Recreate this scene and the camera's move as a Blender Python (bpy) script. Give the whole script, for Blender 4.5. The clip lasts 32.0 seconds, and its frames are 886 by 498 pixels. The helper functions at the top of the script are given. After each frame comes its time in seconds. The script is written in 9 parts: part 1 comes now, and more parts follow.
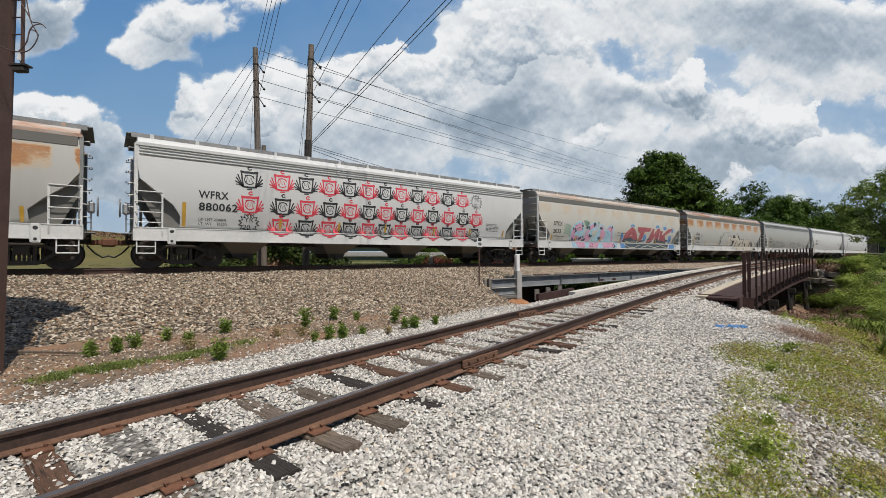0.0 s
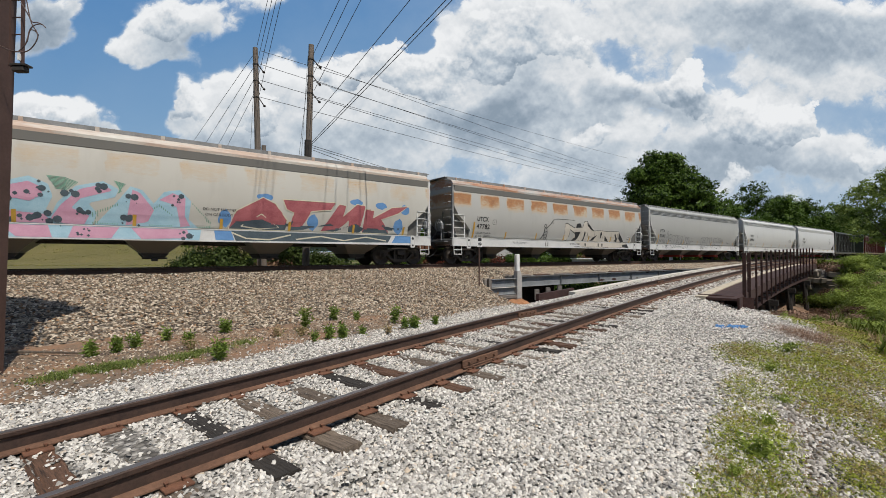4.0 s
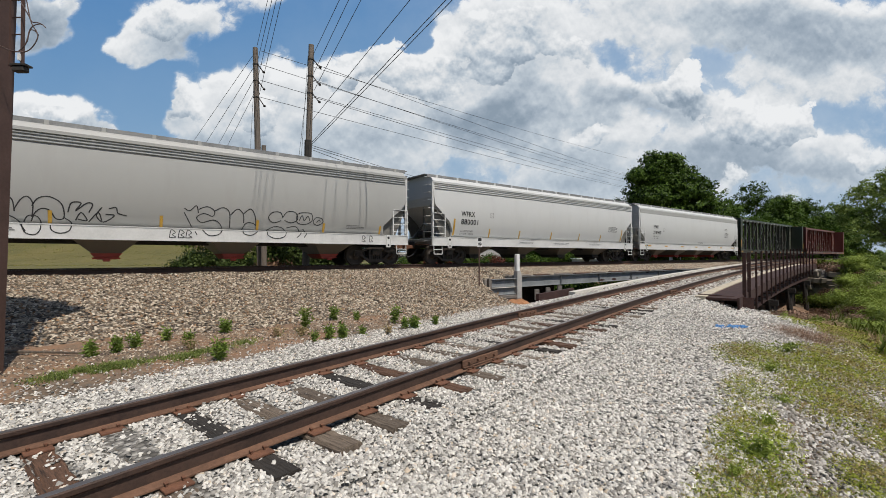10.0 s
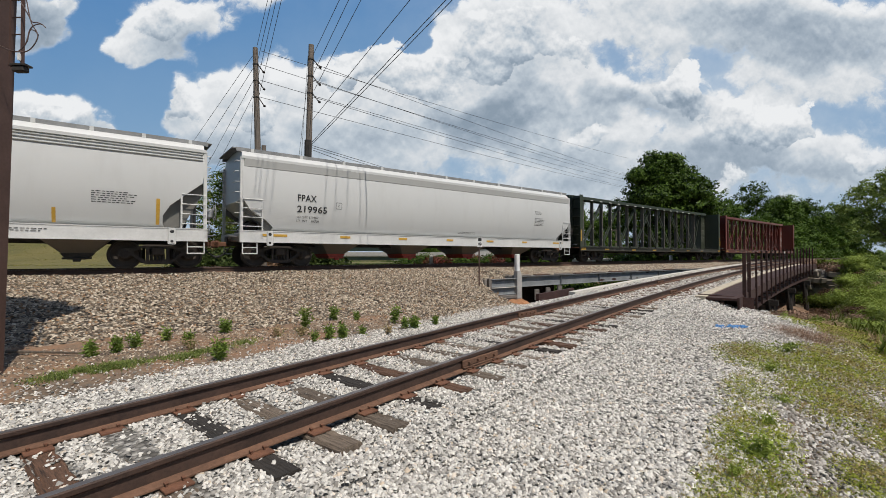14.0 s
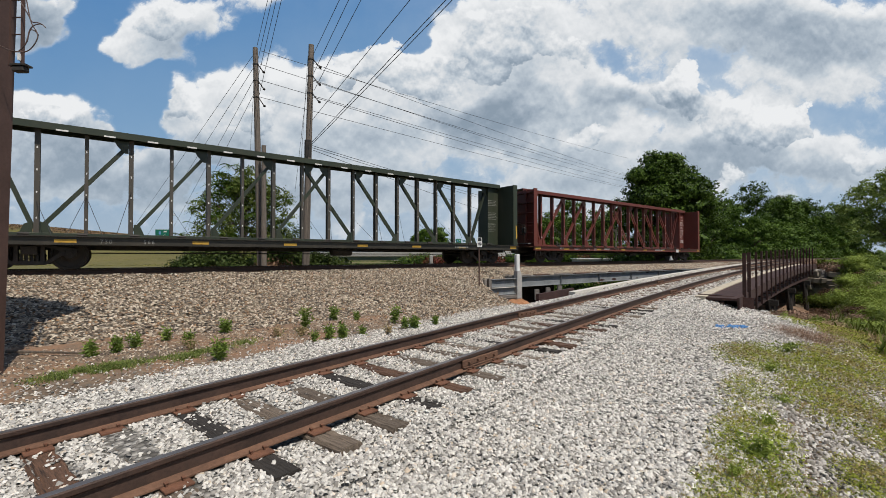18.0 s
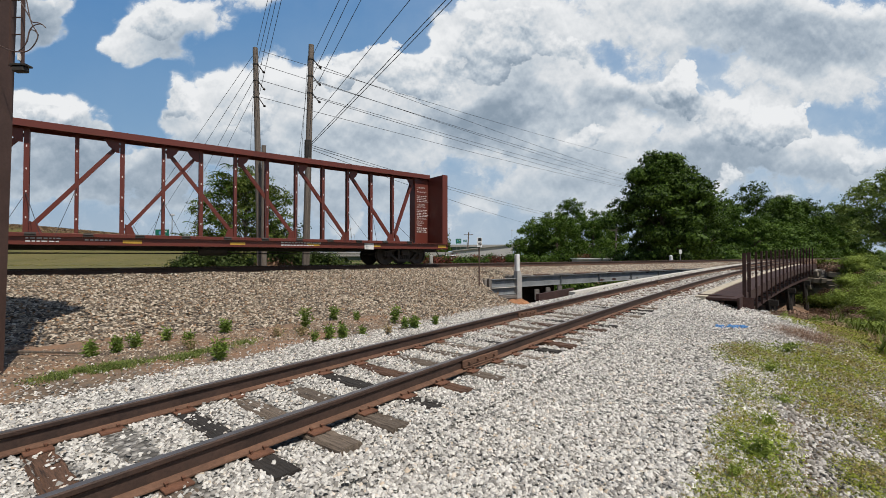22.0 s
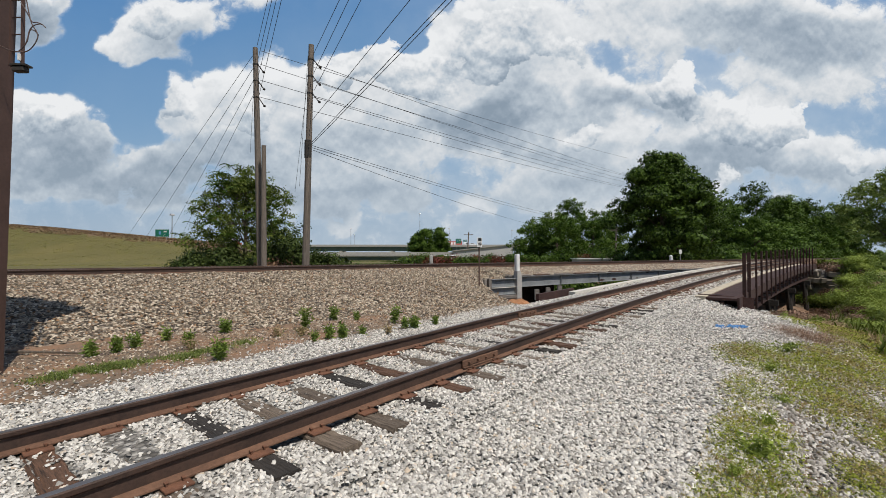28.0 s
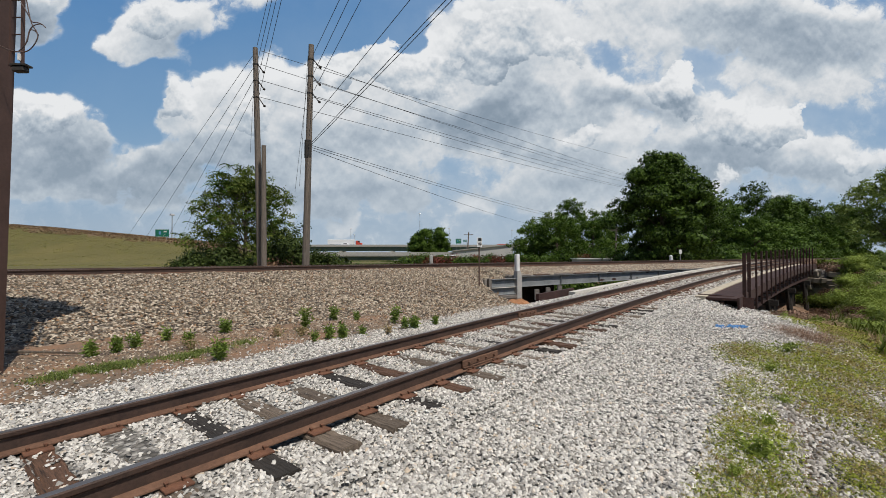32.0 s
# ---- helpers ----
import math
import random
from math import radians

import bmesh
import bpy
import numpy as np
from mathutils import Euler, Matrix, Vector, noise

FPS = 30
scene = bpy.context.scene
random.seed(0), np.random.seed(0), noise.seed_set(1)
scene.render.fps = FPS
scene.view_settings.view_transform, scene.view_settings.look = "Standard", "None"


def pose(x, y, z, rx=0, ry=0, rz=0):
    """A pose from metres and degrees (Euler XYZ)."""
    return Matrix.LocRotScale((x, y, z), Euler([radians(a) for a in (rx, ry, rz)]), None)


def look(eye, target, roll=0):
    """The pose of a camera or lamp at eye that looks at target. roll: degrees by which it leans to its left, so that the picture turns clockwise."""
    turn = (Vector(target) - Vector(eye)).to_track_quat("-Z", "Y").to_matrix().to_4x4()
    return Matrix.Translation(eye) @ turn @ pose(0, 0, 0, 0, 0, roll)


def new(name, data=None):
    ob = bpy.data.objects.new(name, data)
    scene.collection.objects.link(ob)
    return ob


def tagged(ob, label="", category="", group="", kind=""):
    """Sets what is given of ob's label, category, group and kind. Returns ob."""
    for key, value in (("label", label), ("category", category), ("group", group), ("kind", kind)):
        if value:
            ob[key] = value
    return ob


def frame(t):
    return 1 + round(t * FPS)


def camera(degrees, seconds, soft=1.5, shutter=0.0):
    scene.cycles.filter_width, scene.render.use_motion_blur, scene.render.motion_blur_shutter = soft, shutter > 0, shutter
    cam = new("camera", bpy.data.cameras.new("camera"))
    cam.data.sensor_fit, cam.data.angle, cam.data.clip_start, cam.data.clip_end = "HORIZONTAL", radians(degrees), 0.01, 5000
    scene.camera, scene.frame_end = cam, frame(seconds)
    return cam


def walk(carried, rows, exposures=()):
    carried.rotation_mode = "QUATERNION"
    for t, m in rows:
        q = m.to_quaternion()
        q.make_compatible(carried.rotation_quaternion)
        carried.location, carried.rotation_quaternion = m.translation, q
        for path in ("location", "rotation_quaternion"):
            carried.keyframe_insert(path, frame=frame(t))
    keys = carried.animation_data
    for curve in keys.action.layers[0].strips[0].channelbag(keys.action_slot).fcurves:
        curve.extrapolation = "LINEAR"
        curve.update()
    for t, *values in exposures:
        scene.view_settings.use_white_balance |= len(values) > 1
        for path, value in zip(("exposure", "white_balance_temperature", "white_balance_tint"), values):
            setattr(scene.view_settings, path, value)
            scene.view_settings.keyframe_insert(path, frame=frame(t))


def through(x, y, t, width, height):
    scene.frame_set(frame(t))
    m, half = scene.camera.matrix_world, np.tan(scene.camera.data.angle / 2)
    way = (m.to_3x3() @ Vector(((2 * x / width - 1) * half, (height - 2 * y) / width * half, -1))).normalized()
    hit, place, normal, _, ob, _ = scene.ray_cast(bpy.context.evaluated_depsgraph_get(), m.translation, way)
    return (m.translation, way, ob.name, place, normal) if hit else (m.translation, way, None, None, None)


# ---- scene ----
cam = camera(91.03, 32.0, soft=0.45)
STAND = pose(0, 0, 1.69, 90.893, 0, 0)
walk(cam, [(0.0, STAND), (32.0, STAND)], exposures=[(0.0, -0.03), (22.0, -0.04), (29.0, -0.06), (32.0, -0.11)])

# ---- light ----
SUN_AZ, SUN_EL = math.atan2(0.62, -0.78), radians(60)      # compass turn from +y towards +x
sun_dir = Vector((math.sin(SUN_AZ) * math.cos(SUN_EL), math.cos(SUN_AZ) * math.cos(SUN_EL), math.sin(SUN_EL)))
sun = new("sun", bpy.data.lights.new("sun", "SUN"))
sun.data.energy, sun.data.angle, sun.data.color = 4.5, radians(0.53), (1.0, 0.935, 0.85)
sun.matrix_world = look(sun_dir * 50, (0, 0, 0))

world = bpy.data.worlds.new("sky")
scene.world = world
world.use_nodes = True
wn, wl = world.node_tree.nodes, world.node_tree.links
sky = wn.new("ShaderNodeTexSky")
sky.sky_type, sky.sun_disc = "NISHITA", False
sky.sun_elevation, sky.sun_rotation = SUN_EL, SUN_AZ
sky.air_density, sky.dust_density, sky.ozone_density = 1.0, 0.6, 1.0
wn["Background"].inputs["Strength"].default_value = 0.077
wl.new(sky.outputs["Color"], wn["Background"].inputs["Color"])

# ---- the plan: two tracks ----
TH = radians(52.43)                                   # heading of the main line
U = Vector((math.sin(TH), math.cos(TH), 0))           # along the main line
N = Vector((-math.cos(TH), math.sin(TH), 0))          # across it, away from the viewer
MAIN_D, MAIN_Z = 18.45, 1.27                          # centre line and rail top of the main line
GAP0, GAP1 = 17.6, 47.0                               # the creek under both bridges, along U
GAUGE = 0.753
A0, CURVE, S0 = 39.055, 0.177, 6.1
RISE = 0.0248


def siding_table():
    ds = 0.1
    S = np.arange(-14, 150, ds)
    hd = np.radians(np.minimum(A0 + CURVE * np.clip(S - S0, 0, None), math.degrees(TH)))
    X, Y = np.cumsum(np.sin(hd) * ds), np.cumsum(np.cos(hd) * ds)
    i = int(np.argmin(abs(S)))
    return S, X - X[i] - 3.266, Y - Y[i] + 2.650, hd


SID = siding_table()


def near_z(y):
    """Tie-top level of the siding, which climbs to the main line's level."""
    return RISE * np.clip(y, -10, 42)


def siding(s, off=0.0, up=0.0):
    """A point beside the siding: metres along, metres to the right, metres above the ties; and the heading."""
    x, y, h = (float(np.interp(s, SID[0], SID[i])) for i in (1, 2, 3))
    return Vector((x + off * math.cos(h), y - off * math.sin(h), float(near_z(y)) + up)), h


def main_at(s, d=MAIN_D, z=0.0):
    return U * s + N * d + Vector((0, 0, z))


# ---- materials ----
def nodes_of(name):
    m = bpy.data.materials.new(name)
    m.use_nodes = True
    nt = m.node_tree
    return m, nt, nt.nodes["Principled BSDF"]


def nd(nt, kind, **vals):
    n = nt.nodes.new(kind)
    for k, v in vals.items():
        n.inputs[k.replace("_", " ")].default_value = v
    return n


def tex(nt, scale, detail=4.0, rough=0.6, coord="Object", stretch=(1, 1, 1)):
    c = nt.nodes.new("ShaderNodeTexCoord")
    mp = nt.nodes.new("ShaderNodeMapping")
    mp.inputs["Scale"].default_value = stretch
    nt.links.new(c.outputs[coord], mp.inputs["Vector"])
    n = nd(nt, "ShaderNodeTexNoise", Scale=scale, Detail=detail, Roughness=rough)
    nt.links.new(mp.outputs["Vector"], n.inputs["Vector"])
    return n


def ramp(nt, src, stops):
    r = nt.nodes.new("ShaderNodeValToRGB")
    while len(r.color_ramp.elements) < len(stops):
        r.color_ramp.elements.new(0.5)
    for e, (p, c) in zip(r.color_ramp.elements, stops):
        e.position, e.color = p, (*c, 1) if len(c) == 3 else c
    nt.links.new(src, r.inputs["Fac"])
    return r.outputs["Color"]


def mixc(nt, fac, a, b, blend="MIX"):
    m = nt.nodes.new("ShaderNodeMix")
    m.data_type, m.blend_type = "RGBA", blend
    for sock, v in ((m.inputs[0], fac), (m.inputs[6], a), (m.inputs[7], b)):
        if isinstance(v, (int, float)):
            sock.default_value = v
        elif isinstance(v, tuple):
            sock.default_value = (*v, 1) if len(v) == 3 else v
        else:
            nt.links.new(v, sock)
    return m.outputs[2]


def bump(nt, bsdf, height, strength=0.4, dist=0.02):
    b = nt.nodes.new("ShaderNodeBump")
    b.inputs["Strength"].default_value, b.inputs["Distance"].default_value = strength, dist
    nt.links.new(height, b.inputs["Height"])
    nt.links.new(b.outputs["Normal"], bsdf.inputs["Normal"])


def g3(v):
    return (v, v, v)


def surface(name, dark, light, scale=6.0, rough=0.7, metal=0.0, fine=40.0, bumps=0.3, stretch=(1, 1, 1), island=0.0, objrand=0.0, cracks=0.0):
    """A worn plain surface: two colours mixed by coarse and fine noise."""
    m, nt, p = nodes_of(name)
    big, small = tex(nt, scale, 5, 0.65, stretch=stretch), tex(nt, fine, 3, 0.7, stretch=stretch)
    f = mixc(nt, 0.4, big.outputs["Fac"], small.outputs["Fac"])
    col = ramp(nt, f, [(0.32, dark), (0.68, light)])
    if island:
        g = nt.nodes.new("ShaderNodeNewGeometry")
        col = mixc(nt, 1.0, col, ramp(nt, g.outputs["Random Per Island"], [(0, g3(1 - island)), (1, g3(1 + island))]), "MULTIPLY")
    if objrand:
        o = nt.nodes.new("ShaderNodeObjectInfo")
        col = mixc(nt, 1.0, col, ramp(nt, o.outputs["Random"], [(0, g3(1 - objrand)), (1, g3(1 + objrand))]), "MULTIPLY")
    if cracks:
        split = tex(nt, 7, 5, 0.7, stretch=(0.22, 4.5, 1.0))
        line = ramp(nt, split.outputs["Fac"], [(0.36, g3(1 - cracks)), (0.45, g3(1.0)), (0.64, g3(1.0)), (0.72, g3(1 + cracks * 0.5))])
        col = mixc(nt, 1.0, col, line, "MULTIPLY")
        bump(nt, p, split.outputs["Fac"], 0.9, 0.03)
    nt.links.new(col, p.inputs["Base Color"])
    p.inputs["Roughness"].default_value, p.inputs["Metallic"].default_value = rough, metal
    if bumps and not cracks:
        bump(nt, p, small.outputs["Fac"], bumps, 0.01)
    return m


def leaf_mat(name, dark, light, through=0.14):
    m, nt, p = nodes_of(name)
    g = nt.nodes.new("ShaderNodeNewGeometry")
    n = tex(nt, 0.5, 3)
    f = mixc(nt, 0.5, g.outputs["Random Per Island"], n.outputs["Fac"])
    col = ramp(nt, f, [(0.2, dark), (0.8, light)])
    nt.links.new(col, p.inputs["Base Color"])
    p.inputs["Roughness"].default_value = 0.55
    p.inputs["Specular IOR Level"].default_value = 0.12
    t = nt.nodes.new("ShaderNodeBsdfTranslucent")
    nt.links.new(col, t.inputs["Color"])
    mx = nt.nodes.new("ShaderNodeMixShader")
    mx.inputs[0].default_value = through
    nt.links.new(p.outputs[0], mx.inputs[1])
    nt.links.new(t.outputs[0], mx.inputs[2])
    nt.links.new(mx.outputs[0], nt.nodes["Material Output"].inputs["Surface"])
    return m


def stone_mat(name, stops):
    m, nt, p = nodes_of(name)
    g = nt.nodes.new("ShaderNodeNewGeometry")
    n = tex(nt, 35, 4, 0.7)
    col = ramp(nt, g.outputs["Random Per Island"], stops)
    col = mixc(nt, 1.0, col, ramp(nt, n.outputs["Fac"], [(0.3, g3(0.75)), (0.7, g3(1.1))]), "MULTIPLY")
    nt.links.new(col, p.inputs["Base Color"])
    p.inputs["Roughness"].default_value = 0.85
    bump(nt, p, n.outputs["Fac"], 0.5, 0.008)
    return m


WHITE_STONE = [(0.0, (0.17, 0.157, 0.137)), (0.22, (0.34, 0.324, 0.293)), (0.6, (0.545, 0.52, 0.472)), (0.92, (0.70, 0.672, 0.615)), (0.96, (0.52, 0.42, 0.31)), (1.0, (0.79, 0.765, 0.715))]
BROWN_STONE = [(0.0, (0.05, 0.04, 0.03)), (0.26, (0.155, 0.12, 0.085)), (0.38, (0.28, 0.16, 0.08)), (0.46, (0.225, 0.18, 0.13)), (0.7, (0.35, 0.285, 0.205)), (1.0, (0.60, 0.52, 0.41))]
# grey fines under the gravel, darkened further for shade between the stones
SHADED_FINES = [(0.0, (0.08, 0.073, 0.063)), (0.5, (0.23, 0.215, 0.19)), (1.0, (0.44, 0.42, 0.38))]
M_STONE = stone_mat("white_limestone", WHITE_STONE)
M_STONE_BROWN = stone_mat("dusty_ballast", BROWN_STONE)
M_STONE_GREY = stone_mat("grey_scattered_stone", [(0.0, (0.11, 0.097, 0.08)), (0.35, (0.26, 0.237, 0.205)), (0.7, (0.44, 0.41, 0.365)), (1.0, (0.66, 0.63, 0.575))])
M_RAIL = surface("dark_rail_steel", (0.026, 0.016, 0.012), (0.085, 0.048, 0.034), 3, 0.7, 0.2, 30, 0.25)
M_RAILFOOT = surface("rusty_rail_foot", (0.07, 0.036, 0.022), (0.19, 0.10, 0.06), 4, 0.85, 0.1, 30, 0.25)
M_RAILTOP = surface("worn_rail_head", (0.13, 0.11, 0.10), (0.30, 0.27, 0.25), 2, 0.42, 0.75, 60, 0.05, stretch=(1, 1, 1))
M_RUST = surface("orange_rust", (0.085, 0.038, 0.022), (0.20, 0.09, 0.05), 12, 0.85, 0.1, 60, 0.4)
M_TIE_GREY = surface("grey_weathered_tie", (0.06, 0.043, 0.03), (0.25, 0.195, 0.145), 5, 0.9, 0, 30, 0.9, (0.7, 9, 9), objrand=0.3, cracks=0.75)
M_TIE_BROWN = surface("brown_tie", (0.03, 0.016, 0.009), (0.15, 0.078, 0.045), 5, 0.85, 0, 30, 0.7, (0.7, 9, 9), objrand=0.25, cracks=0.75)
M_TIE_BLACK = surface("creosoted_tie", (0.012, 0.010, 0.008), (0.045, 0.037, 0.03), 5, 0.88, 0, 30, 0.6, (0.7, 9, 9), cracks=0.6)
M_BLACK_STEEL = surface("grimy_black_steel", (0.012, 0.011, 0.010), (0.05, 0.042, 0.035), 4, 0.7, 0.1, 30, 0.3)
M_WHEEL = surface("brown_wheel_steel", (0.02, 0.016, 0.013), (0.058, 0.045, 0.036), 4, 0.7, 0.1, 30, 0.2)
M_BROWN_STEEL = surface("oxide_bridge_steel", (0.02, 0.009, 0.007), (0.07, 0.03, 0.023), 3, 0.85, 0.0, 25, 0.3)
M_GREY_STEEL = surface("weathered_grey_girder", (0.13, 0.137, 0.14), (0.28, 0.295, 0.30), 1.4, 0.7, 0.1, 18, 0.3)
M_TIMBER = surface("grey_timber", (0.08, 0.07, 0.06), (0.24, 0.215, 0.19), 3, 0.9, 0, 25, 0.6, (0.4, 6, 6))
M_POLE = surface("grey_pole_wood", (0.07, 0.056, 0.045), (0.215, 0.18, 0.15), 4, 0.9, 0, 25, 0.5, (8, 8, 0.5))
M_CONCRETE = surface("weathered_concrete", (0.27, 0.26, 0.24), (0.46, 0.445, 0.42), 2, 0.85, 0, 25, 0.3)
M_WHITE = surface("white_paint", (0.58, 0.58, 0.57), (0.78, 0.78, 0.77), 3, 0.55, 0, 30, 0.15)
M_TAN = surface("sunbleached_plank", (0.33, 0.28, 0.20), (0.55, 0.48, 0.37), 3, 0.9, 0, 25, 0.4)
M_STONE_BLOCK = surface("abutment_stone", (0.085, 0.07, 0.05), (0.25, 0.215, 0.165), 2, 0.9, 0, 15, 0.6, objrand=0.25)
M_WIRE = surface("black_wire", (0.012, 0.012, 0.013), (0.03, 0.03, 0.032), 3, 0.6, 0, 20, 0)
M_BROWN_POST = surface("brown_painted_steel", (0.055, 0.028, 0.02), (0.10, 0.055, 0.042), 2, 0.6, 0.1, 25, 0.15)
M_GALV = surface("galvanised_steel", (0.30, 0.31, 0.32), (0.46, 0.47, 0.48), 5, 0.5, 0.6, 40, 0.1)
M_BARK = surface("bark", (0.06, 0.045, 0.032), (0.17, 0.135, 0.1), 6, 0.95, 0, 30, 0.8, (5, 5, 0.8))
M_LEAF = leaf_mat("green_leaves", (0.02, 0.045, 0.006), (0.115, 0.19, 0.028))
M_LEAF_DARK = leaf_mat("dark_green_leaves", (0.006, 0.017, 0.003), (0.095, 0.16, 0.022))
# paler than the other leaves: sunlight on the bank is put into the colour
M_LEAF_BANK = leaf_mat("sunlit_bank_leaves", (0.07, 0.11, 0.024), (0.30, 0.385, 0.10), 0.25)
M_LEAF_LIGHT = leaf_mat("light_green_leaves", (0.12, 0.165, 0.024), (0.34, 0.42, 0.085), 0.25)
M_BRUSH = leaf_mat("dull_brush_leaves", (0.018, 0.032, 0.008), (0.075, 0.105, 0.024))
M_LEAF_OPEN = leaf_mat("yellowish_tree_leaves", (0.04, 0.06, 0.012), (0.20, 0.25, 0.055), 0.25)
M_GRASS = leaf_mat("fresh_grass", (0.13, 0.17, 0.02), (0.34, 0.39, 0.07))
M_DRY = leaf_mat("dry_grass", (0.20, 0.14, 0.07), (0.46, 0.36, 0.20))
M_RED_LEAF = leaf_mat("red_blossom", (0.02, 0.03, 0.008), (0.20, 0.05, 0.04))

# ---- mesh helpers ----
def part(name, bm, mat, parent=None, label=""):
    """Links a bmesh (or a ready mesh) as one object, under a thing or a part."""
    if isinstance(bm, bmesh.types.BMesh):
        me = bpy.data.meshes.new(name)
        bm.to_mesh(me)
        bm.free()
    else:
        me = bm
    if mat is not None and not me.materials:
        me.materials.append(mat)
    ob = new(name, me)
    ob.parent = parent
    if label:
        ob["label"] = label
    return ob


def smooth(ob):
    ob.data.polygons.foreach_set("use_smooth", [True] * len(ob.data.polygons))
    return ob


def empty(name, m, label, category, group="", kind=""):
    ob = new(name)
    ob.matrix_world = m
    ob.empty_display_size = 0.3
    return tagged(ob, label, category, group, kind)


def box(bm, cx, cy, cz, sx, sy, sz, rz=0.0, bev=0.0):
    """A box by centre and size, bevelled on request."""
    r = bmesh.ops.create_cube(bm, size=1.0)
    m = Matrix.LocRotScale((cx, cy, cz), Euler((0, 0, rz)), (sx, sy, sz))
    bmesh.ops.transform(bm, matrix=m, verts=r["verts"])
    if bev:
        es = list({e for v in r["verts"] for e in v.link_edges})
        bmesh.ops.bevel(bm, geom=es, offset=bev, segments=1, affect="EDGES")
    return bm


def boxm(*a, **k):
    return box(bmesh.new(), *a, **k)


def rod(bm, p, q, r, sides=6, r2=None):
    """A round bar from p to q."""
    p, q = Vector(p), Vector(q)
    d = q - p
    m = Matrix.Translation((p + q) / 2) @ d.to_track_quat("Z", "Y").to_matrix().to_4x4()
    bmesh.ops.create_cone(bm, cap_ends=True, segments=sides, radius1=r, radius2=r if r2 is None else r2, depth=d.length, matrix=m)
    return bm


def beam(bm, p, q, w, h, up=(0, 0, 1)):
    """A square bar from p to q, w across and h high."""
    p, q = Vector(p), Vector(q)
    d = (q - p).normalized()
    side = d.cross(Vector(up)).normalized()
    top = side.cross(d)
    vs = [bm.verts.new(e + side * (a * w / 2) + top * (b * h / 2)) for e in (p, q) for a, b in ((-1, -1), (1, -1), (1, 1), (-1, 1))]
    for f in ((3, 2, 1, 0), (4, 5, 6, 7), (0, 1, 5, 4), (1, 2, 6, 5), (2, 3, 7, 6), (3, 0, 4, 7)):
        bm.faces.new([vs[i] for i in f])
    return bm


def prism(bm, pts, y0, y1):
    """A plate: an outline in x, z pulled from y0 to y1."""
    a = [bm.verts.new((x, y0, z)) for x, z in pts]
    b = [bm.verts.new((x, y1, z)) for x, z in pts]
    n = len(pts)
    bm.faces.new(a)
    bm.faces.new(b[::-1])
    for i in range(n):
        bm.faces.new((a[(i + 1) % n], a[i], b[i], b[(i + 1) % n]))
    bmesh.ops.recalc_face_normals(bm, faces=bm.faces)
    return bm


def sweep(bm, path, outline, closed=True):
    """An outline in (across, up) carried along a path of (point, heading)."""
    rows = []
    for p, h in path:
        sx, sy = math.cos(h), -math.sin(h)
        rows.append([bm.verts.new((p.x + a * sx, p.y + a * sy, p.z + b)) for a, b in outline])
    n = len(outline)
    for r, q in zip(rows, rows[1:]):
        for i in range(n if closed else n - 1):
            bm.faces.new((r[i], r[(i + 1) % n], q[(i + 1) % n], q[i]))
    if closed:
        bm.faces.new(rows[0][::-1])
        bm.faces.new(rows[-1])
    bmesh.ops.recalc_face_normals(bm, faces=bm.faces)
    return bm


def tube(name, pts, r, mat, parent=None, label="", res=3):
    """A bent round wire as a mesh."""
    bm = bmesh.new()
    pts = [Vector(p) for p in pts]
    rings = []
    for i, p in enumerate(pts):
        d = (pts[min(i + 1, len(pts) - 1)] - pts[max(i - 1, 0)]).normalized()
        a = d.orthogonal().normalized() if i == 0 else (rings[-1][1] - d * rings[-1][1].dot(d)).normalized()
        b = d.cross(a)
        n = res + 2
        rings.append(([bm.verts.new(p + a * (r * math.cos(2 * math.pi * k / n)) + b * (r * math.sin(2 * math.pi * k / n))) for k in range(n)], a))
    for (v, _), (w, _) in zip(rings, rings[1:]):
        for k in range(len(v)):
            bm.faces.new((v[k], v[(k + 1) % len(v)], w[(k + 1) % len(v)], w[k]))
    return smooth(part(name, bm, mat, parent, label))


def np_mesh(name, verts, faces, mat):
    """A mesh from arrays; faces all with the same number of corners."""
    me = bpy.data.meshes.new(name)
    verts, faces = np.asarray(verts, np.float32), np.asarray(faces, np.int32)
    k = faces.shape[1]
    me.vertices.add(len(verts))
    me.vertices.foreach_set("co", verts.ravel())
    me.loops.add(faces.size)
    me.loops.foreach_set("vertex_index", faces.ravel())
    me.polygons.add(len(faces))
    me.polygons.foreach_set("loop_start", np.arange(0, faces.size, k, dtype=np.int32))
    me.update(calc_edges=True)
    if mat is not None:
        me.materials.append(mat)
    return me



# ---- ground ----
def sstep(a, b, x):
    t = np.clip((x - a) / (b - a), 0, 1)
    return t * t * (3 - 2 * t)


def siding_offset(x, y):
    """Distance to the right of the siding's centre line, and the length along it."""
    out, along = np.empty(np.shape(x)), np.empty(np.shape(x))
    S, X, Y, H = (a[::8] for a in SID)
    xf, yf, of, af = np.ravel(x), np.ravel(y), out.ravel(), along.ravel()
    for i in range(0, len(xf), 4000):
        dx, dy = xf[i:i + 4000, None] - X, yf[i:i + 4000, None] - Y
        j = np.argmin(dx * dx + dy * dy, axis=1)
        k = np.arange(len(j))
        of[i:i + 4000] = dx[k, j] * np.cos(H[j]) - dy[k, j] * np.sin(H[j])
        af[i:i + 4000] = S[j] + dx[k, j] * np.sin(H[j]) + dy[k, j] * np.cos(H[j])
    return of.reshape(np.shape(x)), af.reshape(np.shape(x))


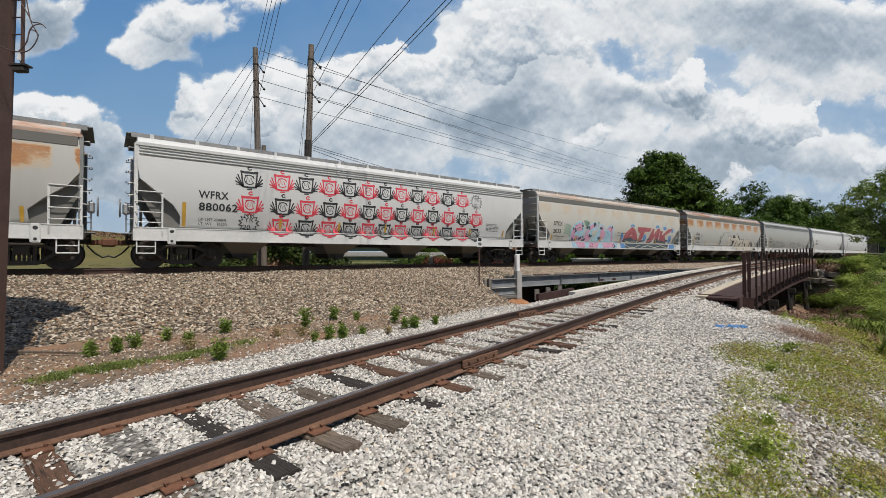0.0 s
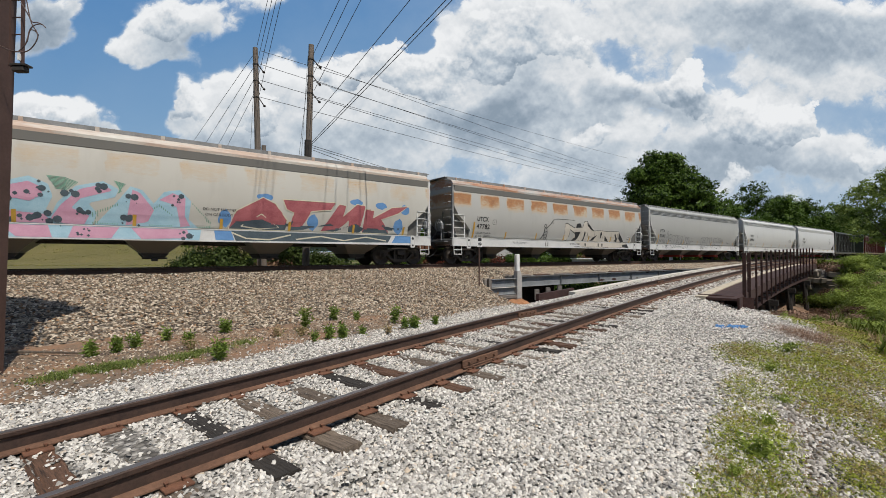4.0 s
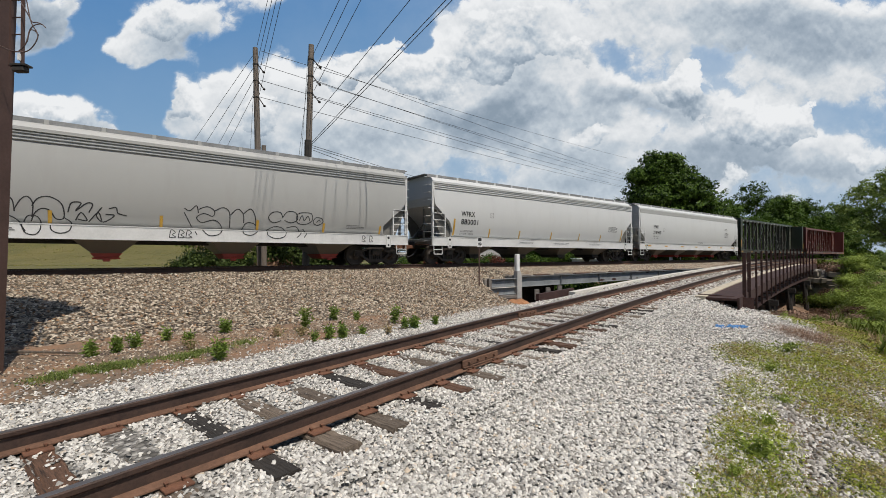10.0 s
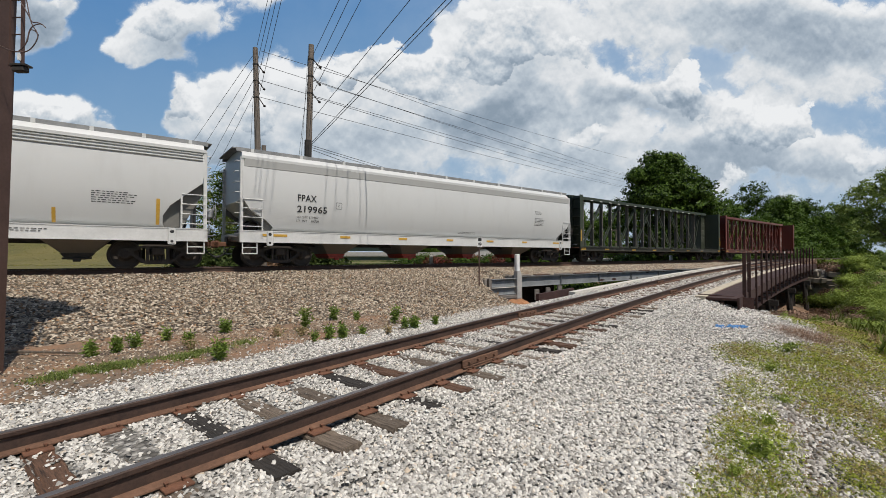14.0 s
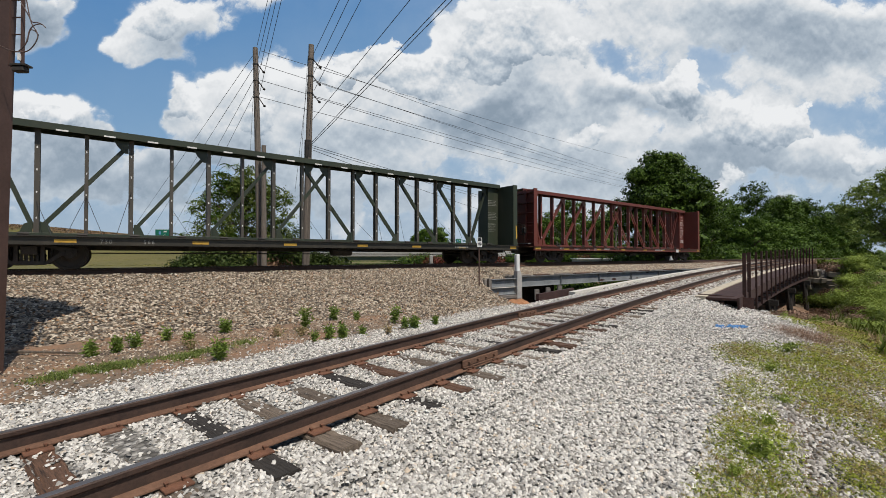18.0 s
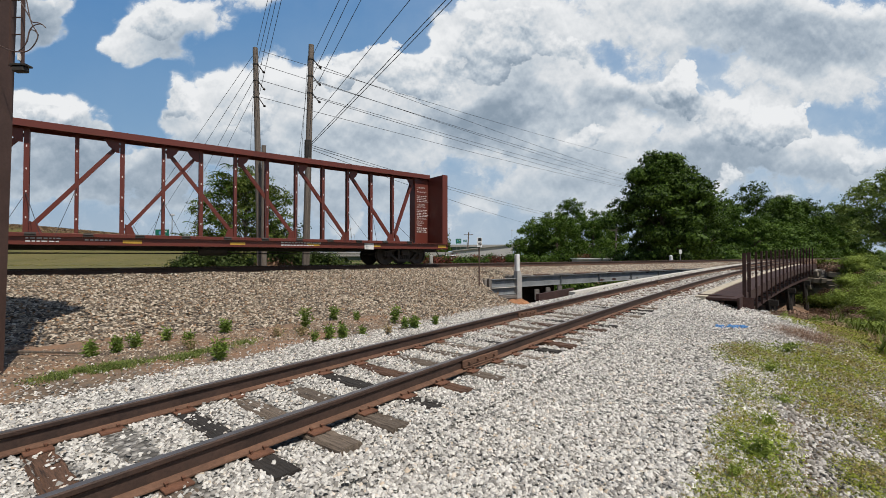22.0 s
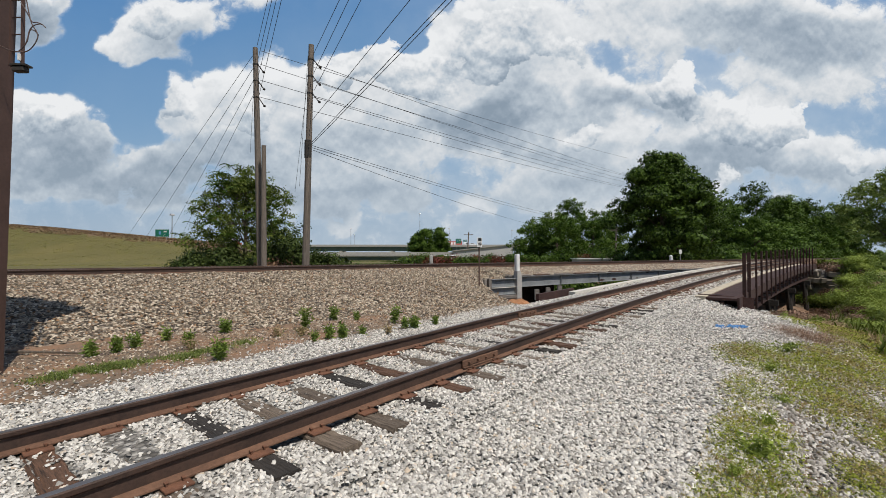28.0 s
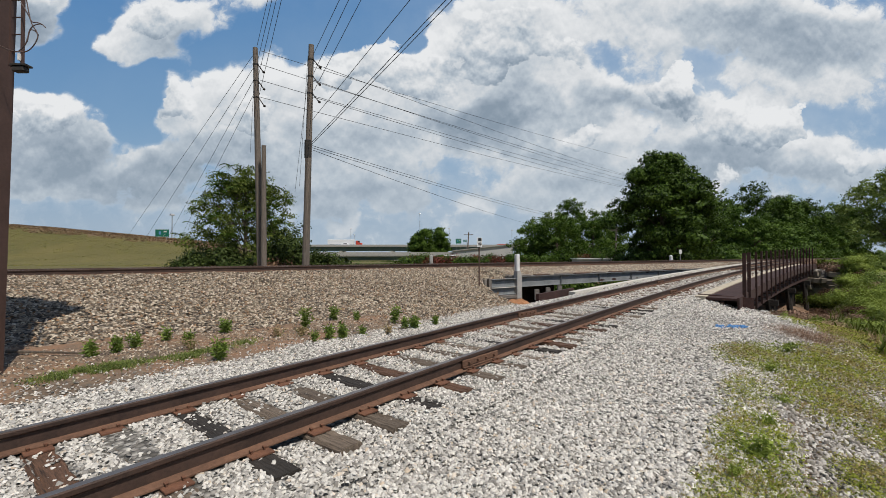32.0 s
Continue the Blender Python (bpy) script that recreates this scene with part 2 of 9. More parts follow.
def bank_edge(a):
    """How far right of the siding the gravel reaches before the grass."""
    return np.interp(a, [-10, 0, 3, 6, 9, 12, 16, 40], [4.2, 4.0, 3.85, 3.6, 3.5, 4.1, 3.5, 3.2])


def lay(x, y):
    """Ground level and its zones: pale gravel, brown ballast, grass; the rest is dirt."""
    x, y = np.asarray(x, float), np.asarray(y, float)
    u, n = x * U.x + y * U.y, x * N.x + y * N.y
    e = MAIN_D - n
    off, along = siding_offset(x, y)
    base = near_z(y)
    z = base.copy()
    toe = np.interp(u, [-20, 0, 2, 4, 7, 20], [9.6, 9.3, 9.7, 10.3, 10.9, 11.0]) + 0.15 * np.sin(u * 1.3)
    emb = np.interp(e, [-7.5, -2.6, -1.75, 1.75, 2.6, 6.2], [0.05, 0.9, 1.07, 1.07, 0.95, 0.53])
    emb = np.where(e > 6.2, 0.53 - 0.62 * np.clip((e - 6.2) / (toe - 6.2), 0, 3), emb)
    z = np.maximum(z - np.where(np.abs(off) < 1.7, 0.018, 0.05), emb)
    field = sstep(26, 40, n) * 0.4
    z = np.where(n > 24, field - 0.1, z)
    # right-hand bank falls towards the creek
    r = off - bank_edge(along)
    z = z - 0.16 * np.clip(r, 0, 4) - 0.05 * np.clip(r - 4, 0, 20)
    # beside the bridge end the gravel falls away
    z = z - 0.32 * sstep(1.6, 3.1, off) * sstep(13.2, 15.8, along)
    # creek: its near lip runs aslant from the wing wall to the walkway
    lip = np.interp(e, [-6, 2.35, 2.62, 4.0, 9.4, 11.5], [16.2, 16.2, 13.9, 12.8, 9.6, 9.4])
    under = np.interp(off, [-2.0, -1.2, 1.4, 2.8], [10.8, 11.8, 14.6, 16.0])
    start = np.where(off < -2.0, np.minimum(lip, 16.2), np.where(e < 4, lip, under))
    wide = np.where(off > 2.8, 5.0, np.where(off < -2.0, 3.2, 1.0))
    dip = np.clip((u - start) / wide, 0, 1) * (1 - sstep(GAP1 - 1.0, GAP1, u))
    dip = dip * (1 - sstep(44, 60, n)) * (1 - 0.76 * sstep(3.0, 5.6, off))
    z = z - 3.2 * dip
    deep = np.clip(dip * 4, 0, 1) * (off < 2.8)
    dip = np.clip(dip * 2.2, 0, 1)
    # freeway embankment beyond, with grass
    crest = np.interp(x, [-400, -100, -60, -52, -44], [10.5, 8.6, 4.9, 3.2, 0.0])
    z = np.where(y > 50, z + crest * sstep(64, 100, y) * (1 - sstep(125, 190, y)), z)
    # soft unevenness
    z = z + 0.015 * np.sin(x * 2.1 + 1.3 * np.sin(y * 1.7)) + 0.012 * np.sin(y * 3.1 + x)
    gravel = np.clip(1 - (np.abs(off) - 2.2) / 0.5, 0, 1)
    gravel = np.maximum(gravel, (off > 0) * np.clip(1 - (off - bank_edge(along) - 0.1) / 0.6, 0, 1))
    brown = np.clip((toe - 0.6 - e) / 0.9, 0, 1) * np.clip((e + 6.5) / 1.0, 0, 1) * (np.abs(off) > 1.6)
    brown = brown * (1 - 0.97 * np.exp(-((u - 4.4) / 1.7) ** 2 - ((e - 9.1) / 0.5) ** 2))
    gravel = gravel * (1 - np.clip((10.8 - e), 0, 1) * (off < -2.6))
    brown = np.where(e < 5.4, np.maximum(brown, 0), brown) * np.clip((MAIN_D + 6 - n), 0, 1)
    grass = np.clip((off - bank_edge(along) - 0.25) / 1.0, 0, 0.9)
    grass = np.maximum(grass, np.clip((n - 25) / 1.5, 0, 1))
    grass = np.where((y > 93) & (y < 108) & (x < -44), 0.42, grass)
    grass = grass * (1 - deep)
    return z, gravel * (1 - dip), brown * (1 - dip), grass, off, along, e, u


def build_ground():
    az = np.concatenate([np.linspace(-54, 54, 330), np.linspace(58, 302, 50)])
    az = np.radians(az)
    r1 = 0.5 * 1.022 ** np.arange(0, 225)
    r2 = r1[-1] * 1.07 ** np.arange(1, 64)
    r = np.concatenate([r1, r2])
    A, R = np.meshgrid(az, r, indexing="ij")
    X, Y = R * np.sin(A), R * np.cos(A)
    z, gr, br, gs, *_ = lay(X, Y)
    verts = np.stack([X, Y, z], -1).reshape(-1, 3)
    na, nr = len(az), len(r)
    i, j = np.meshgrid(np.arange(na), np.arange(nr - 1), indexing="ij")
    k = (i + 1) % na
    faces = np.stack([i * nr + j, k * nr + j, k * nr + j + 1, i * nr + j + 1], -1).reshape(-1, 4)[:, ::-1]
    c = len(verts)
    verts = np.vstack([verts, [[0, 0, float(lay(0.0, 0.0)[0])]]])
    me = np_mesh("ground", verts, faces, ground_mat())
    att = me.color_attributes.new("zone", "FLOAT_COLOR", "POINT")
    col = np.zeros((c + 1, 4), np.float32)
    col[:c, 0], col[:c, 1], col[:c, 2], col[:, 3] = gr.ravel(), br.ravel(), gs.ravel(), 1
    col[c, 0] = 1
    att.data.foreach_set("color", col.ravel())
    bm = bmesh.new()
    bm.from_mesh(me)
    bm.verts.ensure_lookup_table()
    for q in range(na):
        bm.faces.new((bm.verts[c], bm.verts[((q + 1) % na) * nr], bm.verts[q * nr])).normal_flip()
    bm.to_mesh(me)
    bm.free()
    ob = new("ground", me)
    smooth(ob)
    return tagged(ob, "gravel, brown ballast, bare dirt and grass around two railway tracks", "ground", kind="structure")


def ground_mat():
    m, nt, p = nodes_of("trackside_ground")
    at = nt.nodes.new("ShaderNodeAttribute")
    at.attribute_name = "zone"
    sep = nt.nodes.new("ShaderNodeSeparateColor")
    nt.links.new(at.outputs["Color"], sep.inputs["Color"])
    c = nt.nodes.new("ShaderNodeTexCoord")

    def vor(scale):
        v = nd(nt, "ShaderNodeTexVoronoi", Scale=scale)
        nt.links.new(c.outputs["Object"], v.inputs["Vector"])
        return v

    v1, v2 = vor(21), vor(15)
    n1, n2, n3 = tex(nt, 0.8, 6, 0.65), tex(nt, 9, 5, 0.7), tex(nt, 0.09, 4, 0.6)

    def stones(v, stops, gap):
        s = nt.nodes.new("ShaderNodeSeparateColor")
        nt.links.new(v.outputs["Color"], s.inputs["Color"])
        base = ramp(nt, s.outputs[0], stops)
        # shade in the gaps, multiplied into the stone colour
        gaps = ramp(nt, v.outputs["Distance"], [(0.35, g3(0.95)), (0.75, g3(gap))])
        return mixc(nt, 1.0, base, gaps, "MULTIPLY")

    white, brown = stones(v1, SHADED_FINES, 0.4), stones(v2, BROWN_STONE, 0.22)
    dirt = ramp(nt, mixc(nt, 0.5, n1.outputs["Fac"], n2.outputs["Fac"]), [(0.3, (0.075, 0.052, 0.034)), (0.5, (0.145, 0.105, 0.07)), (0.7, (0.24, 0.19, 0.135))])
    dirt = mixc(nt, ramp(nt, n1.outputs["Fac"], [(0.45, g3(0)), (0.58, g3(1))]), dirt, (0.23, 0.13, 0.072))
    grass = ramp(nt, mixc(nt, 0.5, n2.outputs["Fac"], n3.outputs["Fac"]), [(0.3, (0.055, 0.053, 0.013)), (0.48, (0.10, 0.09, 0.021)), (0.64, (0.145, 0.118, 0.034)), (0.78, (0.20, 0.155, 0.07))])

    def edge(sock, soft=0.28):
        a = nt.nodes.new("ShaderNodeMath")
        a.operation = "ADD"
        b = nt.nodes.new("ShaderNodeMath")
        b.operation = "SUBTRACT"
        nt.links.new(n2.outputs["Fac"], b.inputs[0])
        b.inputs[1].default_value = 0.5
        nt.links.new(sock, a.inputs[0])
        nt.links.new(b.outputs[0], a.inputs[1])
        return ramp(nt, a.outputs[0], [(0.5 - soft / 2, g3(0)), (0.5 + soft / 2, g3(1))])

    col = mixc(nt, edge(sep.outputs[2]), dirt, grass)
    col = mixc(nt, edge(sep.outputs[1]), col, brown)
    col = mixc(nt, edge(sep.outputs[0]), col, white)
    nt.links.new(col, p.inputs["Base Color"])
    p.inputs["Roughness"].default_value = 0.92
    inv = nt.nodes.new("ShaderNodeMath")
    inv.operation = "SUBTRACT"
    inv.inputs[0].default_value = 1
    nt.links.new(v1.outputs["Distance"], inv.inputs[1])
    bump(nt, p, inv.outputs[0], 0.7, 0.03)
    return m


ground = build_ground()


def pebble_kinds(k, seed):
    """A few crushed-stone shapes of about unit size: skewed blocks with a broken top."""
    r = np.random.default_rng(seed)
    corners = np.array([(x, y, z) for z in (-1, 1) for x, y in ((-1, -1), (1, -1), (1, 1), (-1, 1))], float)
    f = np.array([(0, 1, 5), (0, 5, 4), (1, 2, 6), (1, 6, 5), (2, 3, 7), (2, 7, 6), (3, 0, 4), (3, 4, 7), (4, 5, 6), (4, 6, 7)])
    out = []
    for _ in range(k):
        w = corners * [0.85, r.uniform(0.45, 0.8), r.uniform(0.3, 0.55)] + r.uniform(-0.2, 0.2, (8, 3))
        w[4:, :2] *= r.uniform(0.45, 0.85, (4, 1))
        w[:4, 2] *= 0.4
        out.append(w)
    return out, f


def scatter_stones(name, xy, size, mat, lift=0.25, seed=3, level=None):
    """Loose stones lying on the ground as one mesh."""
    r = np.random.default_rng(seed)
    kinds, f = pebble_kinds(24, seed)
    z = lay(xy[:, 0], xy[:, 1])[0] if level is None else level
    n = len(xy)
    th, tl = r.uniform(0, 2 * np.pi, n), r.normal(0, 0.35, (n, 2))
    sz = size * r.uniform(0.55, 1.35, n)
    pick = r.integers(0, len(kinds), n)
    base = np.stack(kinds)[pick]
    c, s = np.cos(th)[:, None], np.sin(th)[:, None]
    x, y, zz = base[:, :, 0], base[:, :, 1], base[:, :, 2]
    zz = zz + x * tl[:, :1] + y * tl[:, 1:]
    P = np.stack([x * c - y * s, x * s + y * c, zz], -1) * sz[:, None, None]
    P[:, :, 0] += xy[:, :1]
    P[:, :, 1] += xy[:, 1:]
    P[:, :, 2] += (z + sz * (lift + r.uniform(-0.45, 0.75, n)))[:, None]
    nv = base.shape[1]
    F = (f[None] + (np.arange(n) * nv)[:, None, None]).reshape(-1, 3)
    return new(name, np_mesh(name, P.reshape(-1, 3), F, mat))

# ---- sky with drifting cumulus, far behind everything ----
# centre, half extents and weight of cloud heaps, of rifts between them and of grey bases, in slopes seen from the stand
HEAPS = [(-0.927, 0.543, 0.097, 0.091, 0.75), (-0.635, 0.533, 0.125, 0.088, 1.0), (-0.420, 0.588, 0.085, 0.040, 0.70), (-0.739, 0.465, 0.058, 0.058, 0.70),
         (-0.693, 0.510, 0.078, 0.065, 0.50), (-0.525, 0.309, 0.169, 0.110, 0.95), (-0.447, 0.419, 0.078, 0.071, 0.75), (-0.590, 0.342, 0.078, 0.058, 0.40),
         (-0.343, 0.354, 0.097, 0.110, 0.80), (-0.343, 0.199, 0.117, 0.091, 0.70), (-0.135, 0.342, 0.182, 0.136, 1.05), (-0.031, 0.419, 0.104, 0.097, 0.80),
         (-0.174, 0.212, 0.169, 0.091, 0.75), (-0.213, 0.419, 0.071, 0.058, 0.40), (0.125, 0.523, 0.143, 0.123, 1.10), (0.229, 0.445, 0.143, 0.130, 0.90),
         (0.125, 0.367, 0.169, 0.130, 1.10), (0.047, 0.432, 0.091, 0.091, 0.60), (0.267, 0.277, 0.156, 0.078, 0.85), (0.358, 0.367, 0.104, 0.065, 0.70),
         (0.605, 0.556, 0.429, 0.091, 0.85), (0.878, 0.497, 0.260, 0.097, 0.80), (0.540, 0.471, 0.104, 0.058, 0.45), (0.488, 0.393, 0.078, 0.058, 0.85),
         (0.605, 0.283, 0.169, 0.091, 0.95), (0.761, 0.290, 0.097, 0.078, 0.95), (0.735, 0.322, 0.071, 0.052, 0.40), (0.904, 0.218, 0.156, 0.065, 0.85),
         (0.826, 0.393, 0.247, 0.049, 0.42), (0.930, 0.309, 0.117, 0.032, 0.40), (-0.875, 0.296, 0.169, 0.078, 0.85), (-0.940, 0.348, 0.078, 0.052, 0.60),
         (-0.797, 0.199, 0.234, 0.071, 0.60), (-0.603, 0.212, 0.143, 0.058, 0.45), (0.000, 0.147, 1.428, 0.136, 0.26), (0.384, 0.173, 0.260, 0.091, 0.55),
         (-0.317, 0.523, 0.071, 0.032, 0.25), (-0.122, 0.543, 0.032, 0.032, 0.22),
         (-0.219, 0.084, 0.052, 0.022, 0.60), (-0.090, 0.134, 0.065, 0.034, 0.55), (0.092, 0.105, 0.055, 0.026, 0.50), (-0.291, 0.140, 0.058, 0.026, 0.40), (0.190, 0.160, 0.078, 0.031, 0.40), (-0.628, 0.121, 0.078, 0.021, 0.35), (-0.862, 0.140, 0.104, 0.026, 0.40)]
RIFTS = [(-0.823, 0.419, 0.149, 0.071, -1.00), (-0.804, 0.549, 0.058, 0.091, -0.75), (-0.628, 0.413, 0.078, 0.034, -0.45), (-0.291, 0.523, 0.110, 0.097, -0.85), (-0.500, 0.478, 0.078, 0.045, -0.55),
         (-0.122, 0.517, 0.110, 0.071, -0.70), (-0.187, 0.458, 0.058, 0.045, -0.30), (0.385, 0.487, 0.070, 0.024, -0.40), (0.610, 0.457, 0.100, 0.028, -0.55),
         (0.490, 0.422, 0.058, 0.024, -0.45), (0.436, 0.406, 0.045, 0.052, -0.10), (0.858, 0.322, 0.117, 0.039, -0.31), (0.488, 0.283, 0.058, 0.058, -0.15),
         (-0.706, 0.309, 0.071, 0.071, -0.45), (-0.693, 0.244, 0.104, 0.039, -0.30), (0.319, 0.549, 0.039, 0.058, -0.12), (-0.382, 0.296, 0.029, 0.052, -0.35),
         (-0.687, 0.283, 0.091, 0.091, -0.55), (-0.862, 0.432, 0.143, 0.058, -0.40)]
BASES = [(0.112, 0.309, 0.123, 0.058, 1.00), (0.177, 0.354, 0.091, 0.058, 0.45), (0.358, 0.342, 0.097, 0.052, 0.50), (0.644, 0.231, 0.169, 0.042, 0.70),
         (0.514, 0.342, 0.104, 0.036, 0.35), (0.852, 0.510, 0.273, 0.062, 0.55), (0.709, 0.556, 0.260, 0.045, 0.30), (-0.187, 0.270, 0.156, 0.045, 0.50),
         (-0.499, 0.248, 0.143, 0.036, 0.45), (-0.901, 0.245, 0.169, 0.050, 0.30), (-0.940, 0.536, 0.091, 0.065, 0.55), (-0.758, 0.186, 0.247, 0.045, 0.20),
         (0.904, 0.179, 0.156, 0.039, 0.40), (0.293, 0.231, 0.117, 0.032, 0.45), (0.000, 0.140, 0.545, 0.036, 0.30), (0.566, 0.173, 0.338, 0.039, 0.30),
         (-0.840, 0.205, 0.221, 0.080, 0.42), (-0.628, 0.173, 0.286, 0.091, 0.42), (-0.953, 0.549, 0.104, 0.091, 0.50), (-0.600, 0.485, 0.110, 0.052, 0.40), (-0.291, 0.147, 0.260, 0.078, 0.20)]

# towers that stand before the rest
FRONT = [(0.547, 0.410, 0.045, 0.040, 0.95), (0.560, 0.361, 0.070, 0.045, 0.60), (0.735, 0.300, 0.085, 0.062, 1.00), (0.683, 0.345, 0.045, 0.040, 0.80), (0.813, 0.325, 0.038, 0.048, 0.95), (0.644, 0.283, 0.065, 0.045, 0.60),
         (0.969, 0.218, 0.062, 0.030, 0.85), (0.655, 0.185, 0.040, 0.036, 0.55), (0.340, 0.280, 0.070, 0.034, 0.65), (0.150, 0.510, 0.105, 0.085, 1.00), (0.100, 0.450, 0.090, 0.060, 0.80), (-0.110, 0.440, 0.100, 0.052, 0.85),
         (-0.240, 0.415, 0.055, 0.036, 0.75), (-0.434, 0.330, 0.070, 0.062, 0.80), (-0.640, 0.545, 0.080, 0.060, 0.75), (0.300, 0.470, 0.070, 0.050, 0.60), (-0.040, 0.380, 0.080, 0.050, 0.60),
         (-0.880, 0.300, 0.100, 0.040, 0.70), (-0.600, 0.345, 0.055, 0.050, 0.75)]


def cloud_mass(a, b, rows):
    """Sum of soft round masses at slopes a, b."""
    total = np.zeros_like(a)
    for x, y, rx, ry, wt in rows:
        total += wt * np.clip(1 - ((a - x) / (rx * 1.25)) ** 2 - ((b - y) / (ry * 1.25)) ** 2, 0, 1)
    return np.where(total > 0, 0.85 * (1 - np.exp(-total / 0.85)), np.maximum(total, -0.28))


def sky_backdrop():
    R, na, ne = 3200.0, 300, 130
    az, el = np.meshgrid(np.radians(np.linspace(-62, 62, na + 1)), np.radians(np.linspace(-2.5, 47.5, ne + 1)), indexing="ij")
    V = np.stack([np.sin(az) * np.cos(el), np.cos(az) * np.cos(el), np.sin(el)], -1).reshape(-1, 3)
    i, j = (q.ravel() for q in np.meshgrid(np.arange(na), np.arange(ne), indexing="ij"))
    F = np.stack([i * (ne + 1) + j, i * (ne + 1) + j + 1, (i + 1) * (ne + 1) + j + 1, (i + 1) * (ne + 1) + j], -1)
    sa, sb = V[:, 0] / V[:, 1], V[:, 2] / V[:, 1]
    # a gentle warp makes the round masses billow
    bend = np.array([[noise.fractal((x * 8, y * 9, k), 0.9, 2.0, 4) for k in (3.1, 9.7)] for x, y in zip(sa, sb)])
    aw, bw = sa + 0.045 * bend[:, 0], sb + 0.04 * bend[:, 1]
    mesh = np_mesh("backdrop", V * R, F, None)
    att = mesh.color_attributes.new("cloud", "FLOAT_COLOR", "POINT")
    rise = 0.034
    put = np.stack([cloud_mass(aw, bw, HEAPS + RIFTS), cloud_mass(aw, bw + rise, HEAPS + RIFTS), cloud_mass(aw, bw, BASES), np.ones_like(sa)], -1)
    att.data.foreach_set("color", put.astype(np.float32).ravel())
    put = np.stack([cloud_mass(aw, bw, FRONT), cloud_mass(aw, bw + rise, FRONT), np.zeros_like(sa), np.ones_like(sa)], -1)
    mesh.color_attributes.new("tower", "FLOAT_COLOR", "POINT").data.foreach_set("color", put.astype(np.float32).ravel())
    m = bpy.data.materials.new("cloudy_sky")
    m.use_nodes = True
    mesh.materials.append(m)
    nt = m.node_tree
    nt.nodes.remove(nt.nodes["Principled BSDF"])
    L = nt.links.new

    def math2(op, a, b=None, clamp=False):
        n = nt.nodes.new("ShaderNodeMath")
        n.operation, n.use_clamp = op, clamp
        for k, v in enumerate((a, b)):
            if v is None:
                continue
            if isinstance(v, (int, float)):
                n.inputs[k].default_value = v
            else:
                L(v, n.inputs[k])
        return n.outputs[0]

    at = nt.nodes.new("ShaderNodeAttribute")
    at.attribute_name = "cloud"
    mass = nt.nodes.new("ShaderNodeSeparateColor")
    L(at.outputs["Color"], mass.inputs["Color"])
    at = nt.nodes.new("ShaderNodeAttribute")
    at.attribute_name = "tower"
    tower = nt.nodes.new("ShaderNodeSeparateColor")
    L(at.outputs["Color"], tower.inputs["Color"])
    c = nt.nodes.new("ShaderNodeTexCoord")
    sp = nt.nodes.new("ShaderNodeSeparateXYZ")
    L(c.outputs["Object"], sp.inputs[0])
    a, b = math2("DIVIDE", sp.outputs[0], sp.outputs[1]), math2("DIVIDE", sp.outputs[2], sp.outputs[1])

    def point(x, y):
        p = nt.nodes.new("ShaderNodeCombineXYZ")
        L(x, p.inputs[0])
        L(y, p.inputs[1])
        return p.outputs[0]

    def fbm(where, scale, detail, rough, shift=0.0):
        mp = nt.nodes.new("ShaderNodeMapping")
        mp.inputs["Location"].default_value = (shift, shift * 0.7, 0)
        mp.inputs["Scale"].default_value = (1.0, 1.2, 1.0)
        L(where, mp.inputs["Vector"])
        n = nd(nt, "ShaderNodeTexNoise", Scale=scale, Detail=detail, Roughness=rough)
        L(mp.outputs[0], n.inputs["Vector"])
        return n.outputs["Fac"]

    def puffs(where, scale, shift, octaves):
        mp = nt.nodes.new("ShaderNodeMapping")
        mp.inputs["Location"].default_value = (shift, shift * 0.6, 0)
        L(where, mp.inputs["Vector"])
        v = nd(nt, "ShaderNodeTexVoronoi", Scale=scale, Detail=octaves, Roughness=0.55, Lacunarity=2.2)
        v.feature, v.normalize = "SMOOTH_F1", True
        v.inputs["Smoothness"].default_value = 0.25
        L(mp.outputs[0], v.inputs["Vector"])
        return v.outputs["Distance"]

    def density(coarse, up, octaves):
        """Thickness of cloud at a point, or at the point a little above it."""
        b2 = math2("ADD", b, up)
        here = point(a, b2)
        aw = math2("ADD", a, math2("MULTIPLY", math2("SUBTRACT", fbm(here, 14, 4, 0.6, 3.1), 0.5), 0.10))
        bw = math2("ADD", b2, math2("MULTIPLY", math2("SUBTRACT", fbm(here, 14, 4, 0.6, 9.7), 0.5), 0.09))
        lump = math2("MULTIPLY", math2("SUBTRACT", 0.30, puffs(point(aw, bw), 17, 2.2, octaves)), 1.0)
        soft = math2("ADD", coarse, math2("MULTIPLY", math2("SUBTRACT", 0.30, puffs(point(aw, bw), 17, 2.2, 2.0)), 0.8))
        d = math2("ADD", math2("ADD", coarse, lump), math2("MULTIPLY", math2("SUBTRACT", fbm(here, 9.0, octaves + 4, 0.58, 1.7), 0.5), 0.6))
        return d, soft, here

    dens, soft, here = density(mass.outputs[0], 0.0, 4.0)
    _, above, _ = density(mass.outputs[1], rise, 2.0)
    cover = nd(nt, "ShaderNodeMapRange", From_Min=0.20, From_Max=0.40)
    cover.interpolation_type = "SMOOTHSTEP"
    L(dens, cover.inputs["Value"])
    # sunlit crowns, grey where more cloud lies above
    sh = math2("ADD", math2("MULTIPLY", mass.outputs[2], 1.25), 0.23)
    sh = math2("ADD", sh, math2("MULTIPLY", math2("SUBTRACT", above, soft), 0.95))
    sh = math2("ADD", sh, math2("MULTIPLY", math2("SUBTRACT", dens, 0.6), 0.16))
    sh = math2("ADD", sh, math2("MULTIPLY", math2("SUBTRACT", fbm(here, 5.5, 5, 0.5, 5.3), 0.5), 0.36))
